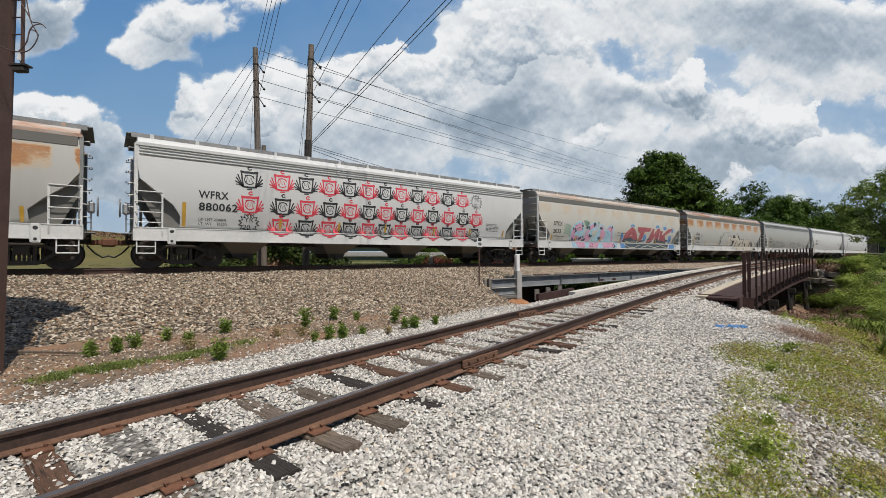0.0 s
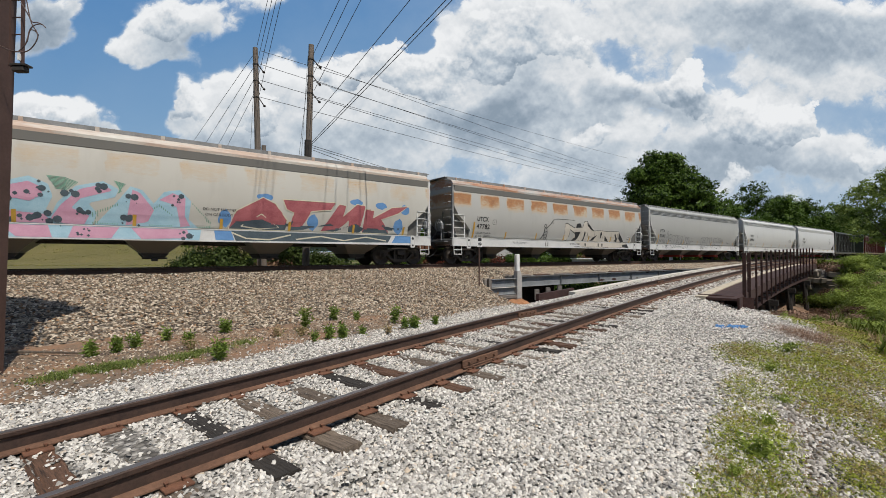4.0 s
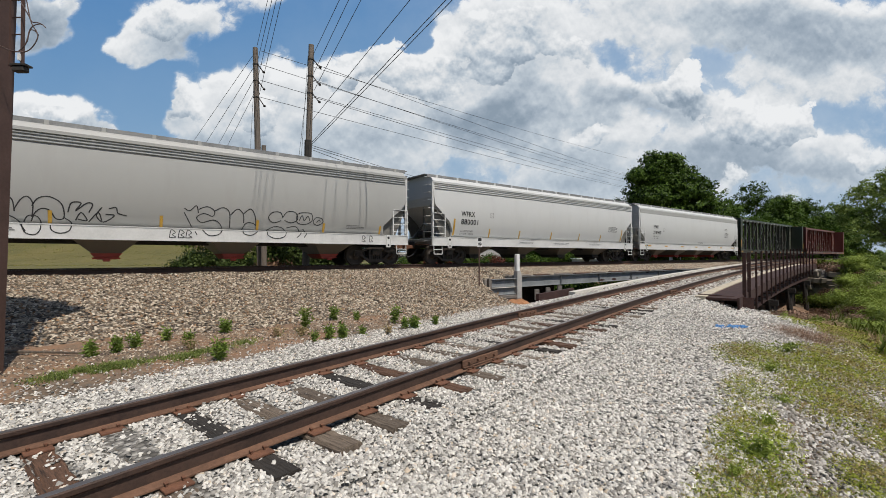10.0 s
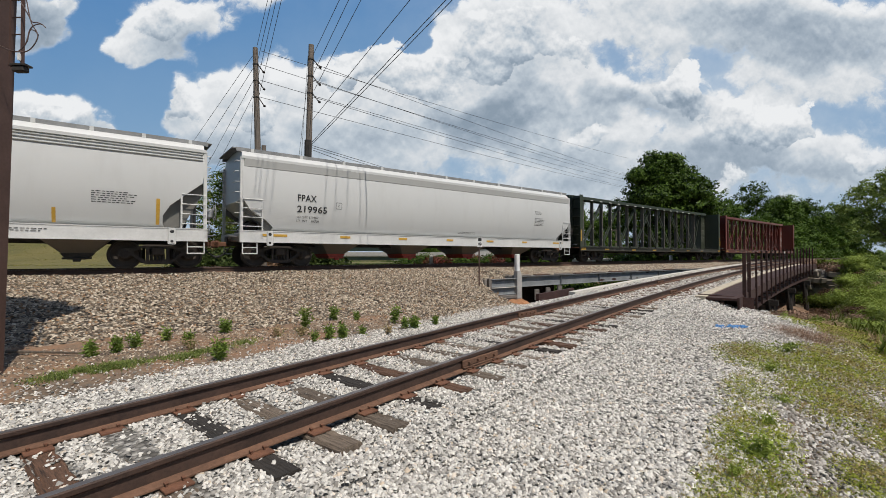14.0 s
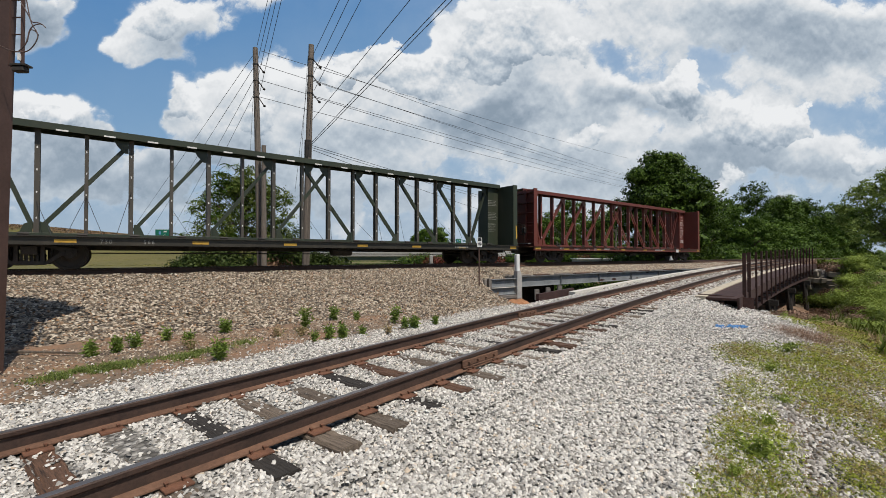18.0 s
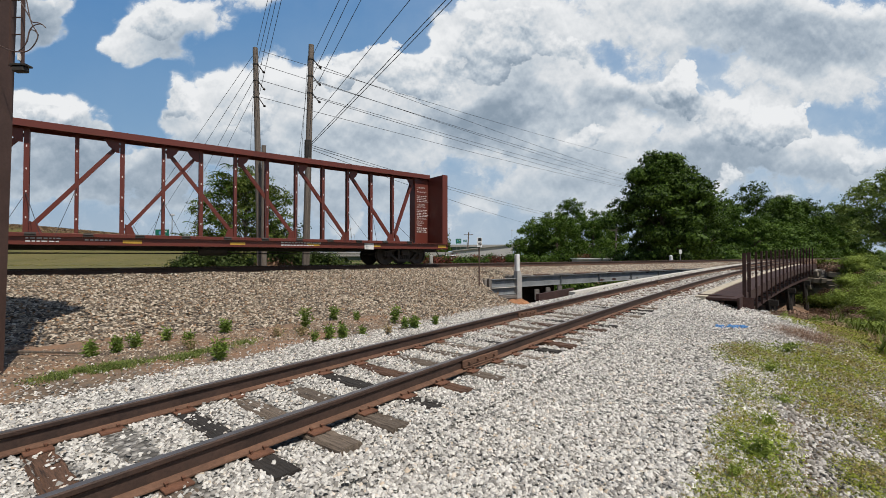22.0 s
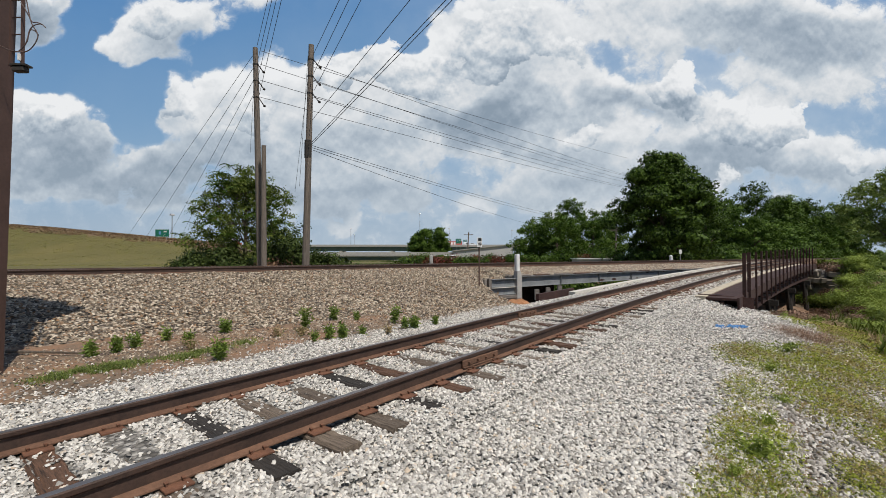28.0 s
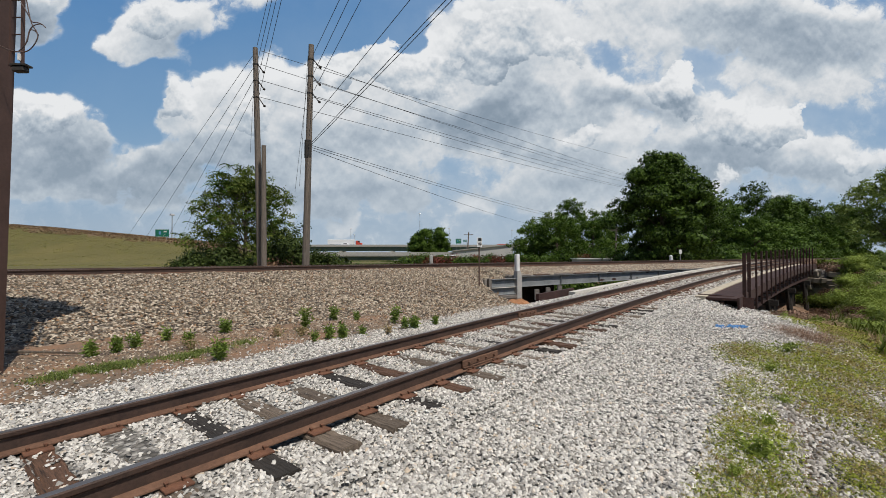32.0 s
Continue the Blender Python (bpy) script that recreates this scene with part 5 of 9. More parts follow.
    for x0, s in ((0.0, 1), (L, -1)):
        end = part("end_frame", boxm(x0 + s * 0.1, 0, 1.1, 0.24, 3.1, 0.3, bev=0.02), P_SHADE, car)
        for sy in (-1, 1):
            part("corner_post", boxm(x0 + s * 0.07, sy * 1.5, 2.65, 0.11, 0.09, 2.75, bev=0.01), sill if body is not P_RUST else M_GREYWALK, car)
            # recessed end web below the slope sheet, coloured dark to carry its shade
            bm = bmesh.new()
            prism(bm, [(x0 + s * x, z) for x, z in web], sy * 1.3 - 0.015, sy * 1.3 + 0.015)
            part("end_web", bm, P_SHADE, car, "recessed end web plate with its shade put into dark grey")
            # side ladder
            bm = bmesh.new()
            for lx in (0.05, 0.78):
                box(bm, x0 + s * lx, sy * 1.57, 1.78, 0.055, 0.03, 1.5)
            lad = part("ladder", bm, sill, car)
            for k in range(4):
                part("rung", rod(bmesh.new(), (x0 + s * 0.05, sy * 1.6, 1.5 + 0.33 * k), (x0 + s * 0.78, sy * 1.6, 1.5 + 0.33 * k), 0.016, 6), sill, lad)
            bm = bmesh.new()
            for lx in (0.1, 0.6):
                rod(bm, (x0 + s * lx, sy * 1.55, 0.93), (x0 + s * lx, sy * 1.58, 0.5), 0.02, 6)
            rod(bm, (x0 + s * 0.1, sy * 1.58, 0.5), (x0 + s * 0.6, sy * 1.58, 0.5), 0.022, 6)
            rod(bm, (x0 + s * 0.1, sy * 1.57, 0.72), (x0 + s * 0.6, sy * 1.57, 0.72), 0.018, 6)
            part("sill_step", bm, sill, car)
            # grab irons on the end
            for k in range(7):
                bm = bmesh.new()
                z = 1.6 + 0.38 * k
                rod(bm, (x0 - s * 0.12, sy * 1.45, z), (x0 - s * 0.12, sy * 1.0, z), 0.014, 5)
                rod(bm, (x0 - s * 0.12, sy * 1.45, z), (x0 + s * 0.05, sy * 1.45, z), 0.014, 5)
                part("grab_iron", bm, sill, car)
        # slope sheet stiffeners
        part("slope_post", beam(bmesh.new(), (x0 + s * 0.25, -0.5, 1.3), (x0 + s * 0.25, -0.5, 3.0), 0.08, 0.08, up=(0, 1, 0)), P_SHADE, car)
        part("slope_post", beam(bmesh.new(), (x0 + s * 0.3, 0.6, 1.3), (x0 + s * 1.1, 0.6, 2.2), 0.08, 0.08, up=(0, 1, 0)), P_SHADE, car)
        part("air_reservoir", rod(bmesh.new(), (x0 + s * 0.7, -0.6, 1.55), (x0 + s * 0.7, 0.5, 1.55), 0.2, 12), M_BLACK_STEEL, car)
        coupler(car, x0, s)
    if brake:
        handbrake(car, 0.0 if brake > 0 else L, brake)
    for x in (bogie, L - bogie):
        truck(car, x)
    return car


def coupler(car, x0, s):
    bm = boxm(x0 - s * 0.25, 0, 0.86, 0.5, 0.2, 0.17, bev=0.02)
    box(bm, x0 - s * 0.52, 0.03, 0.86, 0.24, 0.36, 0.28, bev=0.05)
    c = part("coupler", bm, M_RUST, car, "rusty knuckle coupler")
    pts = [(x0 - s * 0.05, -0.35, 0.75), (x0 - s * 0.25, -0.33, 0.5), (x0 - s * 0.45, -0.25, 0.36), (x0 - s * 0.62, -0.15, 0.42)]
    tube("air_hose", pts, 0.028, M_WIRE, c)
    part("uncoupling_lever", rod(bmesh.new(), (x0 - s * 0.1, -1.45, 0.95), (x0 - s * 0.1, -0.1, 1.0), 0.016, 5), M_RUST, car)
    part("end_platform", boxm(x0 - s * 0.14, -0.8, 1.14, 0.26, 0.9, 0.03), M_GREYWALK, car)


def handbrake(car, x0, s, mat=None):
    bm = bmesh.new()
    for k in range(16):
        a, b = 2 * math.pi * k / 16, 2 * math.pi * (k + 1) / 16
        rod(bm, (x0 - s * 0.33, -0.85 + 0.29 * math.cos(a), 1.97 + 0.29 * math.sin(a)), (x0 - s * 0.33, -0.85 + 0.29 * math.cos(b), 1.97 + 0.29 * math.sin(b)), 0.02, 6)
    for k in range(4):
        a = math.pi * k / 4
        rod(bm, (x0 - s * 0.31, -0.85 + 0.28 * math.cos(a), 1.97 + 0.28 * math.sin(a)), (x0 - s * 0.31, -0.85 - 0.28 * math.cos(a), 1.97 - 0.28 * math.sin(a)), 0.015, 5)
    w = part("brake_wheel", bm, mat or M_GALV, car, "spoked hand brake wheel")
    hb = boxm(x0 - s * 0.16, -0.85, 1.94, 0.2, 0.28, 0.36, bev=0.05)
    rod(hb, (x0 - s * 0.16, -0.85, 1.8), (x0 - s * 0.16, -0.85, 1.2), 0.02, 5)
    part("brake_housing", hb, mat or M_GALV, car)


def centerbeam(name, m, L, body, label, ink):
    car = empty(name, m, label, "flat car", "freight cars of the train")
    # floor and sills
    part("deck", boxm(L / 2, 0, 0.97, L, 2.9, 0.06), M_TIE_BROWN if body is P_RED else M_BLACK_STEEL, car)
    for sy in (-1, 1):
        bm = boxm(L / 2, sy * 1.46, 0.87, L, 0.04, 0.23, bev=0.008)
        box(bm, L / 2, sy * 1.46, 0.995, L, 0.19, 0.03)
        box(bm, L / 2, sy * 1.42, 0.755, L, 0.16, 0.03)
        part("side_sill", bm, P_SILL if body is P_GREEN else body, car)
        for k in range(15):
            x = 2.2 + (L - 4.5) * k / 14
            wb = boxm(x, sy * 1.51, 1.0, 0.26, 0.10, 0.03)
            rod(wb, (x - 0.12, sy * 1.51, 1.05), (x + 0.12, sy * 1.51, 1.05), 0.045, 8)
            part("winch", wb, M_BLACK_STEEL, car)
    part("centre_sill", boxm(L / 2, 0, 0.77, L + 0.3, 0.5, 0.34, bev=0.02), M_BLACK_STEEL, car)
    for x in (6.4, 8.9, 11.8, 14.6):
        part("cross_bearer", boxm(x, 0, 0.78, 0.16, 2.7, 0.18), M_BLACK_STEEL, car)
    part("brake_cylinder", rod(bmesh.new(), (L * 0.52, -0.7, 0.62), (L * 0.52 + 0.9, -0.7, 0.62), 0.2, 12), M_BLACK_STEEL, car)
    part("brake_rod", rod(bmesh.new(), (3.2, -0.5, 0.5), (L - 3.4, -0.5, 0.5), 0.022, 5), M_BLACK_STEEL, car)
    # centre truss
    n, x1 = 16, 2.33
    step = (L - 4.66) / (n - 1)
    xs = [x1 + step * k for k in range(n)]
    bm = boxm(L / 2, 0, 4.53, L - 0.6, 0.74, 0.05)
    for sy in (-1, 1):
        box(bm, L / 2, sy * 0.37, 4.44, L - 0.6, 0.03, 0.2)
    part("top_chord", bm, body, car)
    bm = boxm(L / 2, 0, 1.07, L - 2.4, 0.3, 0.14, bev=0.01)
    part("bottom_chord", bm, body, car)
    for k, x in enumerate(xs):
        bm = bmesh.new()
        for sy in (-1, 1):
            box(bm, x, sy * 0.1, 2.72, 0.1 if k % 2 else 0.13, 0.03, 3.3)
        box(bm, x, 0, 2.72, 0.03, 0.18, 3.3)
        post = part("truss_post", bm, P_POST if body is P_GREEN else body, car)
        for z in (1.6, 2.4, 3.1, 3.8):
            part("slot", boxm(x, -0.117, z, 0.03, 0.004, 0.06), M_WHITEINK, post)
    if body is P_GREEN:
        for k in range(n - 1):
            part("wear_plate", boxm((xs[k] + xs[k + 1]) / 2, -0.395, 4.35, 0.3, 0.02, 0.05), M_WHITEINK, car, "bare pale wear plate")
    def diag(a, b):
        """A brace from the foot at a to the head at b."""
        bm = bmesh.new()
        for sy in (-1, 1):
            prism(bm, brace(a, b), sy * 0.07 - 0.012, sy * 0.07 + 0.012)
        d = part("diagonal_brace", bm, body, car)
        s = 1 if b > a else -1
        g = bmesh.new()
        prism(g, [(b, 4.3), (b - s * 0.42, 4.32), (b - s * 0.3, 4.1), (b - s * 0.1, 3.9), (b, 3.9)], -0.14, -0.118)
        part("gusset", g, body, d)
        g = bmesh.new()
        prism(g, [(a, 1.14), (a + s * 0.3, 1.14), (a + s * 0.2, 1.4), (a, 1.5)], -0.14, -0.118)
        part("gusset", g, body, d)
    def brace(a, b):
        dx, dz = b - a, 2.9
        q = math.hypot(dx, dz)
        ox, oz = dz / q * 0.057, dx / q * 0.057
        return [(a - ox, 1.28 + oz), (a + ox, 1.28 - oz), (b + ox, 4.2 - oz), (b - ox, 4.2 + oz)]
    diag(xs[0] - 0.08, 1.16)
    for a, b in ((0, 2), (2, 4), (4, 6), (6, 8)):
        diag(xs[a] + 0.08, xs[b] - 0.08)
    for a, b in ((9, 7), (11, 9), (13, 11), (15, 13)):
        diag(xs[a] - 0.08, xs[b] + 0.08)
    diag(xs[15] + 0.08, L - 1.16)
    # end bulkheads: a wall across, its flanges, and the solid panel in the middle
    for x0, s in ((0.0, 1), (L, -1)):
        bm = boxm(x0 + s * 0.29, 0, 2.70, 0.05, 2.9, 3.4)
        bh = part("bulkhead", bm, body, car)
        for sy in (-1, 1):
            part("flange", boxm(x0 + s * 0.17, sy * 1.45, 2.71, 0.32, 0.06, 3.42, bev=0.01), body, bh)
        for k in range(6):
            part("stiffener", boxm(x0 + s * 0.18, 0, 1.25 + 0.6 * k, 0.16, 2.84, 0.09), body, bh)
        for y in (-0.7, 0.7):
            part("stiffener", boxm(x0 + s * 0.18, y, 2.70, 0.14, 0.09, 3.4), body, bh)
        bm = boxm(x0 + s * 0.72, 0, 2.72, 0.80, 0.46, 3.3)
        part("centre_panel", bm, body, car)
        part("reflector", boxm(x0 + s * 0.36, -1.485, 0.88, 0.48, 0.01, 0.15), M_YELLOW, car)
        for k in range(3):
            part("rung", rod(bmesh.new(), (x0 - s * 0.03, -1.3, 1.4 + 0.4 * k), (x0 - s * 0.03, -0.9, 1.4 + 0.4 * k), 0.014, 5), body, car)
        coupler(car, x0, s)
        bm = bmesh.new()
        for lx in (0.15, 0.6):
            rod(bm, (x0 + s * lx, -1.45, 0.85), (x0 + s * lx, -1.48, 0.45), 0.018, 5)
        rod(bm, (x0 + s * 0.15, -1.48, 0.45), (x0 + s * 0.6, -1.48, 0.45), 0.02, 5)
        part("sill_step", bm, M_BLACK_STEEL, car)
    handbrake(car, 0.0, 1, M_BLACK_STEEL)
    # tie-down cables
    for k in range(n):
        for q in (-0.42, 0.46):
            if (k + int(q > 0)) % 3:
                part("tie_down_cable", rod(bmesh.new(), (xs[k] + q, -1.4, 1.0), (xs[k], -0.13, 2.1 + 0.25 * (k % 3)), 0.008, 4), M_WIRE, car)
    for x in (3.1, 6.63, 9.7, 12.8, 15.6, 18.4):
        part("reflector", boxm(x, -1.483, 0.86, 0.5, 0.01, 0.1), M_YELLOW, car)
    for x in (2.28, L - 2.28):
        truck(car, x)
    return car


SPEED_T = [0.0, 2.0, 4.0, 6.0, 8.0, 10.0, 12.0, 14.0, 17.0, 20.0, 24.5, 32.0]
SPEED_V = [6.402, 6.496, 6.592, 6.686, 6.783, 6.883, 6.971, 7.049, 7.134, 7.226, 7.323, 7.42]


def ride(t):
    """Metres that the train has gone at t seconds, as it slowly gathers speed."""
    gone = 0.0
    for t0, t1, v0, v1 in zip(SPEED_T, SPEED_T[1:], SPEED_V, SPEED_V[1:]):
        if t > t0:
            k = min(t, t1) - t0
            gone += k * (v0 + 0.5 * (v1 - v0) * k / (t1 - t0))
    return gone


def car_pose(s0, t):
    return frame_main(s0 - ride(t), MAIN_D, MAIN_Z)


TRAIN = []


def add(car, s0):
    TRAIN.append((car, s0))
    return car


def build_train():
    I = Matrix()
    a = add(hopper("covered_hopper", I, 18.1, P_RUST, P_RUST, M_SILLWHITE, "rust-stained white covered hopper car on the main line", ribs=False, cut="angled", brake=-1), -18.7)
    b = add(hopper("covered_hopper", I, 18.15, P_WHITE, P_WHITE, M_SILLWHITE, "white covered hopper car with rows of red and black stencilled emblems", spaced=14), 0.61)
    c = add(hopper("covered_hopper", I, 18.2, P_CREAM, P_CREAM, M_SILLWHITE, "faded white covered hopper car with pink, blue and red graffiti", ribs=False, cut="angled", spaced=11, brake=-1), 20.02)
    d = add(hopper("covered_hopper", I, 18.27, P_RUST, P_RUST, M_SILLWHITE, "rust-streaked white covered hopper car with black outline graffiti", ribs=False, cut="angled", spaced=11), 39.565)
    e = add(hopper("covered_hopper", I, 18.21, P_GREY, P_GREY, M_SILLWHITE, "light grey covered hopper car with thin black line tags", gates=M_REDGATE, cut="angled", spaced=14), 59.13)
    f = add(hopper("covered_hopper", I, 18.25, P_WHITE, P_WHITE, M_SILLWHITE, "clean white covered hopper car with yellow side reflectors", spaced=14, brake=-1), 78.735)
    g = add(hopper("covered_hopper", I, 19.41, P_WHITE, P_WHITE, M_SILLWHITE, "clean pale grey covered hopper car with red outlet gates", ribs=False, gates=M_REDGATE, spaced=11, bogie=1.6, brake=-1, cut="low"), 98.015)
    h = add(centerbeam("centerbeam_flatcar", I, 22.5, P_GREEN, "empty dark green centerbeam flat car with truss partition", M_DIMINK), 118.59)
    i = add(centerbeam("centerbeam_flatcar", I, 22.45, P_RED, "empty oxide red centerbeam flat car with truss partition", M_WHITEINK), 142.49)
    return a, b, c, d, e, f, g, h, i


CARS = build_train()

# ---- poles and wires ----
def utility_pole(top, foot, r, label, bands=()):
    top, foot = Vector(top), Vector(foot)
    root = empty("utility_pole", Matrix.Translation(foot), label, "utility pole", "poles beyond the main line")
    part("shaft", rod(bmesh.new(), (0, 0, 0), top - foot, r, 14, r * 0.72), M_POLE, root)
    d = top - foot
    for f in bands:
        p = d * f
        bm = bmesh.new()
        rod(bm, p + Vector((0.12, 0, 0)), p + Vector((0.55, -0.35, -0.55)), 0.03, 6)
        rod(bm, p + Vector((0.55, -0.35, -0.55)), p + Vector((0.62, -0.38, -0.6)), 0.06, 8)
        part("insulator", bm, M_BLACK_STEEL, root, "angled black insulator")
        part("strap", rod(bmesh.new(), p - d.normalized() * 0.025, p + d.normalized() * 0.025, r * 0.86, 14), M_BLACK_STEEL, root)
    return root


utility_pole((-10.21, 23.5, 13.0), (-9.82, 23.5, 0.0), 0.185, "tall grey wooden utility pole beyond the tracks", (0.93, 0.86, 0.79))
POLE_B = utility_pole((-6.83, 22.4, 12.62), (-7.09, 22.4, 0.0), 0.19, "tall grey wooden utility pole with sagging wires", (0.94, 0.87, 0.8))
part("sleeve", rod(bmesh.new(), (0.115, 0, 6.75), (0.125, 0, 7.65), 0.185, 14), M_BLACK_STEEL, POLE_B, "dark tarred sleeve at the low wires")
utility_pole((-9.51, 23.0, 7.54), (-9.46, 23.0, 0.0), 0.155, "short cut-off grey wooden pole beside a tall one")


def wire(p, q, sag, r=0.012, label="thin black overhead wire"):
    p, q = Vector(p), Vector(q)
    pts = [p.lerp(q, k / 24) - Vector((0, 0, 4 * sag * (k / 24) * (1 - k / 24))) for k in range(25)]
    o = tube("overhead_wire", pts, r, M_WIRE)
    return tagged(o, label, "wire", "overhead wires")


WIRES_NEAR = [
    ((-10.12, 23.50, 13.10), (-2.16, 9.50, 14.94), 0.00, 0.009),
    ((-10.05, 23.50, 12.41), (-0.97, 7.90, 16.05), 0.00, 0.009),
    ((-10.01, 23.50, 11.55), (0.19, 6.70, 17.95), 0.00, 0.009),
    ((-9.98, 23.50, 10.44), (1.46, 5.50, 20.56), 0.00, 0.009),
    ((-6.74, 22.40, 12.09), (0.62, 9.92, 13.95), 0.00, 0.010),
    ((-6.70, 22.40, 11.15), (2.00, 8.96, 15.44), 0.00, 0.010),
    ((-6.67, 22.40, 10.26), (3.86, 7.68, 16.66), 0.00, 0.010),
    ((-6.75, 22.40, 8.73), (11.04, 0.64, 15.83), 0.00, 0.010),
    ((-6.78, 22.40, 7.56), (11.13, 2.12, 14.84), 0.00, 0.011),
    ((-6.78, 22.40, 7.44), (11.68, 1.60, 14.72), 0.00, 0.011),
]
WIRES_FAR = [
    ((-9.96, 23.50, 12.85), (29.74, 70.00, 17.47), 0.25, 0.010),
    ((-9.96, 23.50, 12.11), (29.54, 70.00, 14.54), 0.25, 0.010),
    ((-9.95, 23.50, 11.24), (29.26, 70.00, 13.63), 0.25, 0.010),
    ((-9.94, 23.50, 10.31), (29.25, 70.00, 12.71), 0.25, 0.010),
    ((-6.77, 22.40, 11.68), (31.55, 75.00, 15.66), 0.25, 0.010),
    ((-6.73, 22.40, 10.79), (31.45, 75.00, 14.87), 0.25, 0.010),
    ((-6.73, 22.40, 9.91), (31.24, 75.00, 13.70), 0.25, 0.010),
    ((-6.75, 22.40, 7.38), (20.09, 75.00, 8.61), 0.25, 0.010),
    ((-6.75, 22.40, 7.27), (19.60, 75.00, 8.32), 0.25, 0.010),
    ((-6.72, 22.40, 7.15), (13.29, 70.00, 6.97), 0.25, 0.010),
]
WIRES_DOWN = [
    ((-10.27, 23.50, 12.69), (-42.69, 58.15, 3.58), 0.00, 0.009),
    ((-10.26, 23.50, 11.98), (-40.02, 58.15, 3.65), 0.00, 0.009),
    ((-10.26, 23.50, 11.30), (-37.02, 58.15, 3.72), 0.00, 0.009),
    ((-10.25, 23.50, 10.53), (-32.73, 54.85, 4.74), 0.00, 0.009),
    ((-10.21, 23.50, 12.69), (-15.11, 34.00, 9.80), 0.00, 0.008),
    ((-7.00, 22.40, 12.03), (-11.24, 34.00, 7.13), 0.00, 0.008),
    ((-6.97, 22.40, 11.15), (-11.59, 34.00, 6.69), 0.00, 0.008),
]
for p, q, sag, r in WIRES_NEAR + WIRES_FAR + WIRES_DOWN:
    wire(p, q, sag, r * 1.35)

# ---- trees and brush ----
def leaves(centres, radii, count, size, seed, flat=0.45, hollow=0.6, clump=22, spread=2.6):
    """Leaf faces in clumps on a set of lobes; four corners each."""
    r = np.random.default_rng(seed)
    centres, radii = np.asarray(centres, float), np.asarray(radii, float)
    w = radii[:, 0] * radii[:, 1] + radii[:, 0] * radii[:, 2]
    clumps = max(8, count // clump)
    pick = r.choice(len(centres), clumps, p=w / w.sum())
    d = r.normal(size=(clumps, 3))
    d /= np.linalg.norm(d, axis=1, keepdims=True)
    rad = r.uniform(hollow, 1.0, (clumps, 1)) ** 0.5
    cc = centres[pick] + d * radii[pick] * rad
    k = r.integers(0, clumps, count)
    out = r.normal(size=(count, 3))
    pos = cc[k] + out * size * spread * [1, 1, 0.65]
    nrm = r.normal(size=(count, 3)) * 0.5 + d[k] * 1.5 + out * 0.25 + [0, 0, 0.3]
    nrm /= np.linalg.norm(nrm, axis=1, keepdims=True)
    t = np.cross(nrm, r.normal(size=(count, 3)))
    t /= np.linalg.norm(t, axis=1, keepdims=True)
    b = np.cross(nrm, t)
    sz = size * r.uniform(0.6, 1.4, (count, 1))
    V = np.stack([pos - t * sz, pos + b * sz * flat * 1.3 - nrm * sz * 0.15, pos + t * sz, pos - b * sz * flat * 1.3 - nrm * sz * 0.15], 1).reshape(-1, 3)
    F = np.arange(count * 4).reshape(-1, 4)
    return V, F


def limb_mesh(segs):
    bm = bmesh.new()
    for p, q, r1, r2 in segs:
        rod(bm, p, q, r1, 8, r2)
    return bm


def frond_mesh(tips, seed, reach=0.75):
    """Sprays of long feathered leaves: leaflets in pairs along drooping stalks."""
    r = np.random.default_rng(seed)
    T = np.repeat(np.array([tuple(t) for t in tips]), 9, axis=0)
    n = len(T)
    a, el, ln = r.uniform(0, 2 * np.pi, n), r.uniform(-0.1, 0.7, n), reach * r.uniform(0.6, 1.2, n)
    out = np.stack([np.cos(a) * np.cos(el), np.sin(a) * np.cos(el), np.sin(el)], -1)
    side = np.stack([-np.sin(a), np.cos(a), np.zeros(n)], -1)
    Vs = []
    for k in range(9):
        f = 0.15 + 0.85 * k / 8
        p = T + out * (ln * f)[:, None]
        p[:, 2] -= ln * 0.55 * f * f
        for s in (-1, 1):
            d = side * s * 0.8 + out * 0.5 + [0, 0, -0.35]
            d = d * (0.19 * (1.15 - 0.5 * f) * r.uniform(0.8, 1.2, n))[:, None]
            w = out * 0.035
            Vs.append(np.stack([p, p + d * 0.5 + w, p + d, p + d * 0.5 - w], 1))
    V = np.concatenate(Vs).reshape(-1, 3)
    return np_mesh("frond", V, np.arange(len(V)).reshape(-1, 4), M_LEAF)


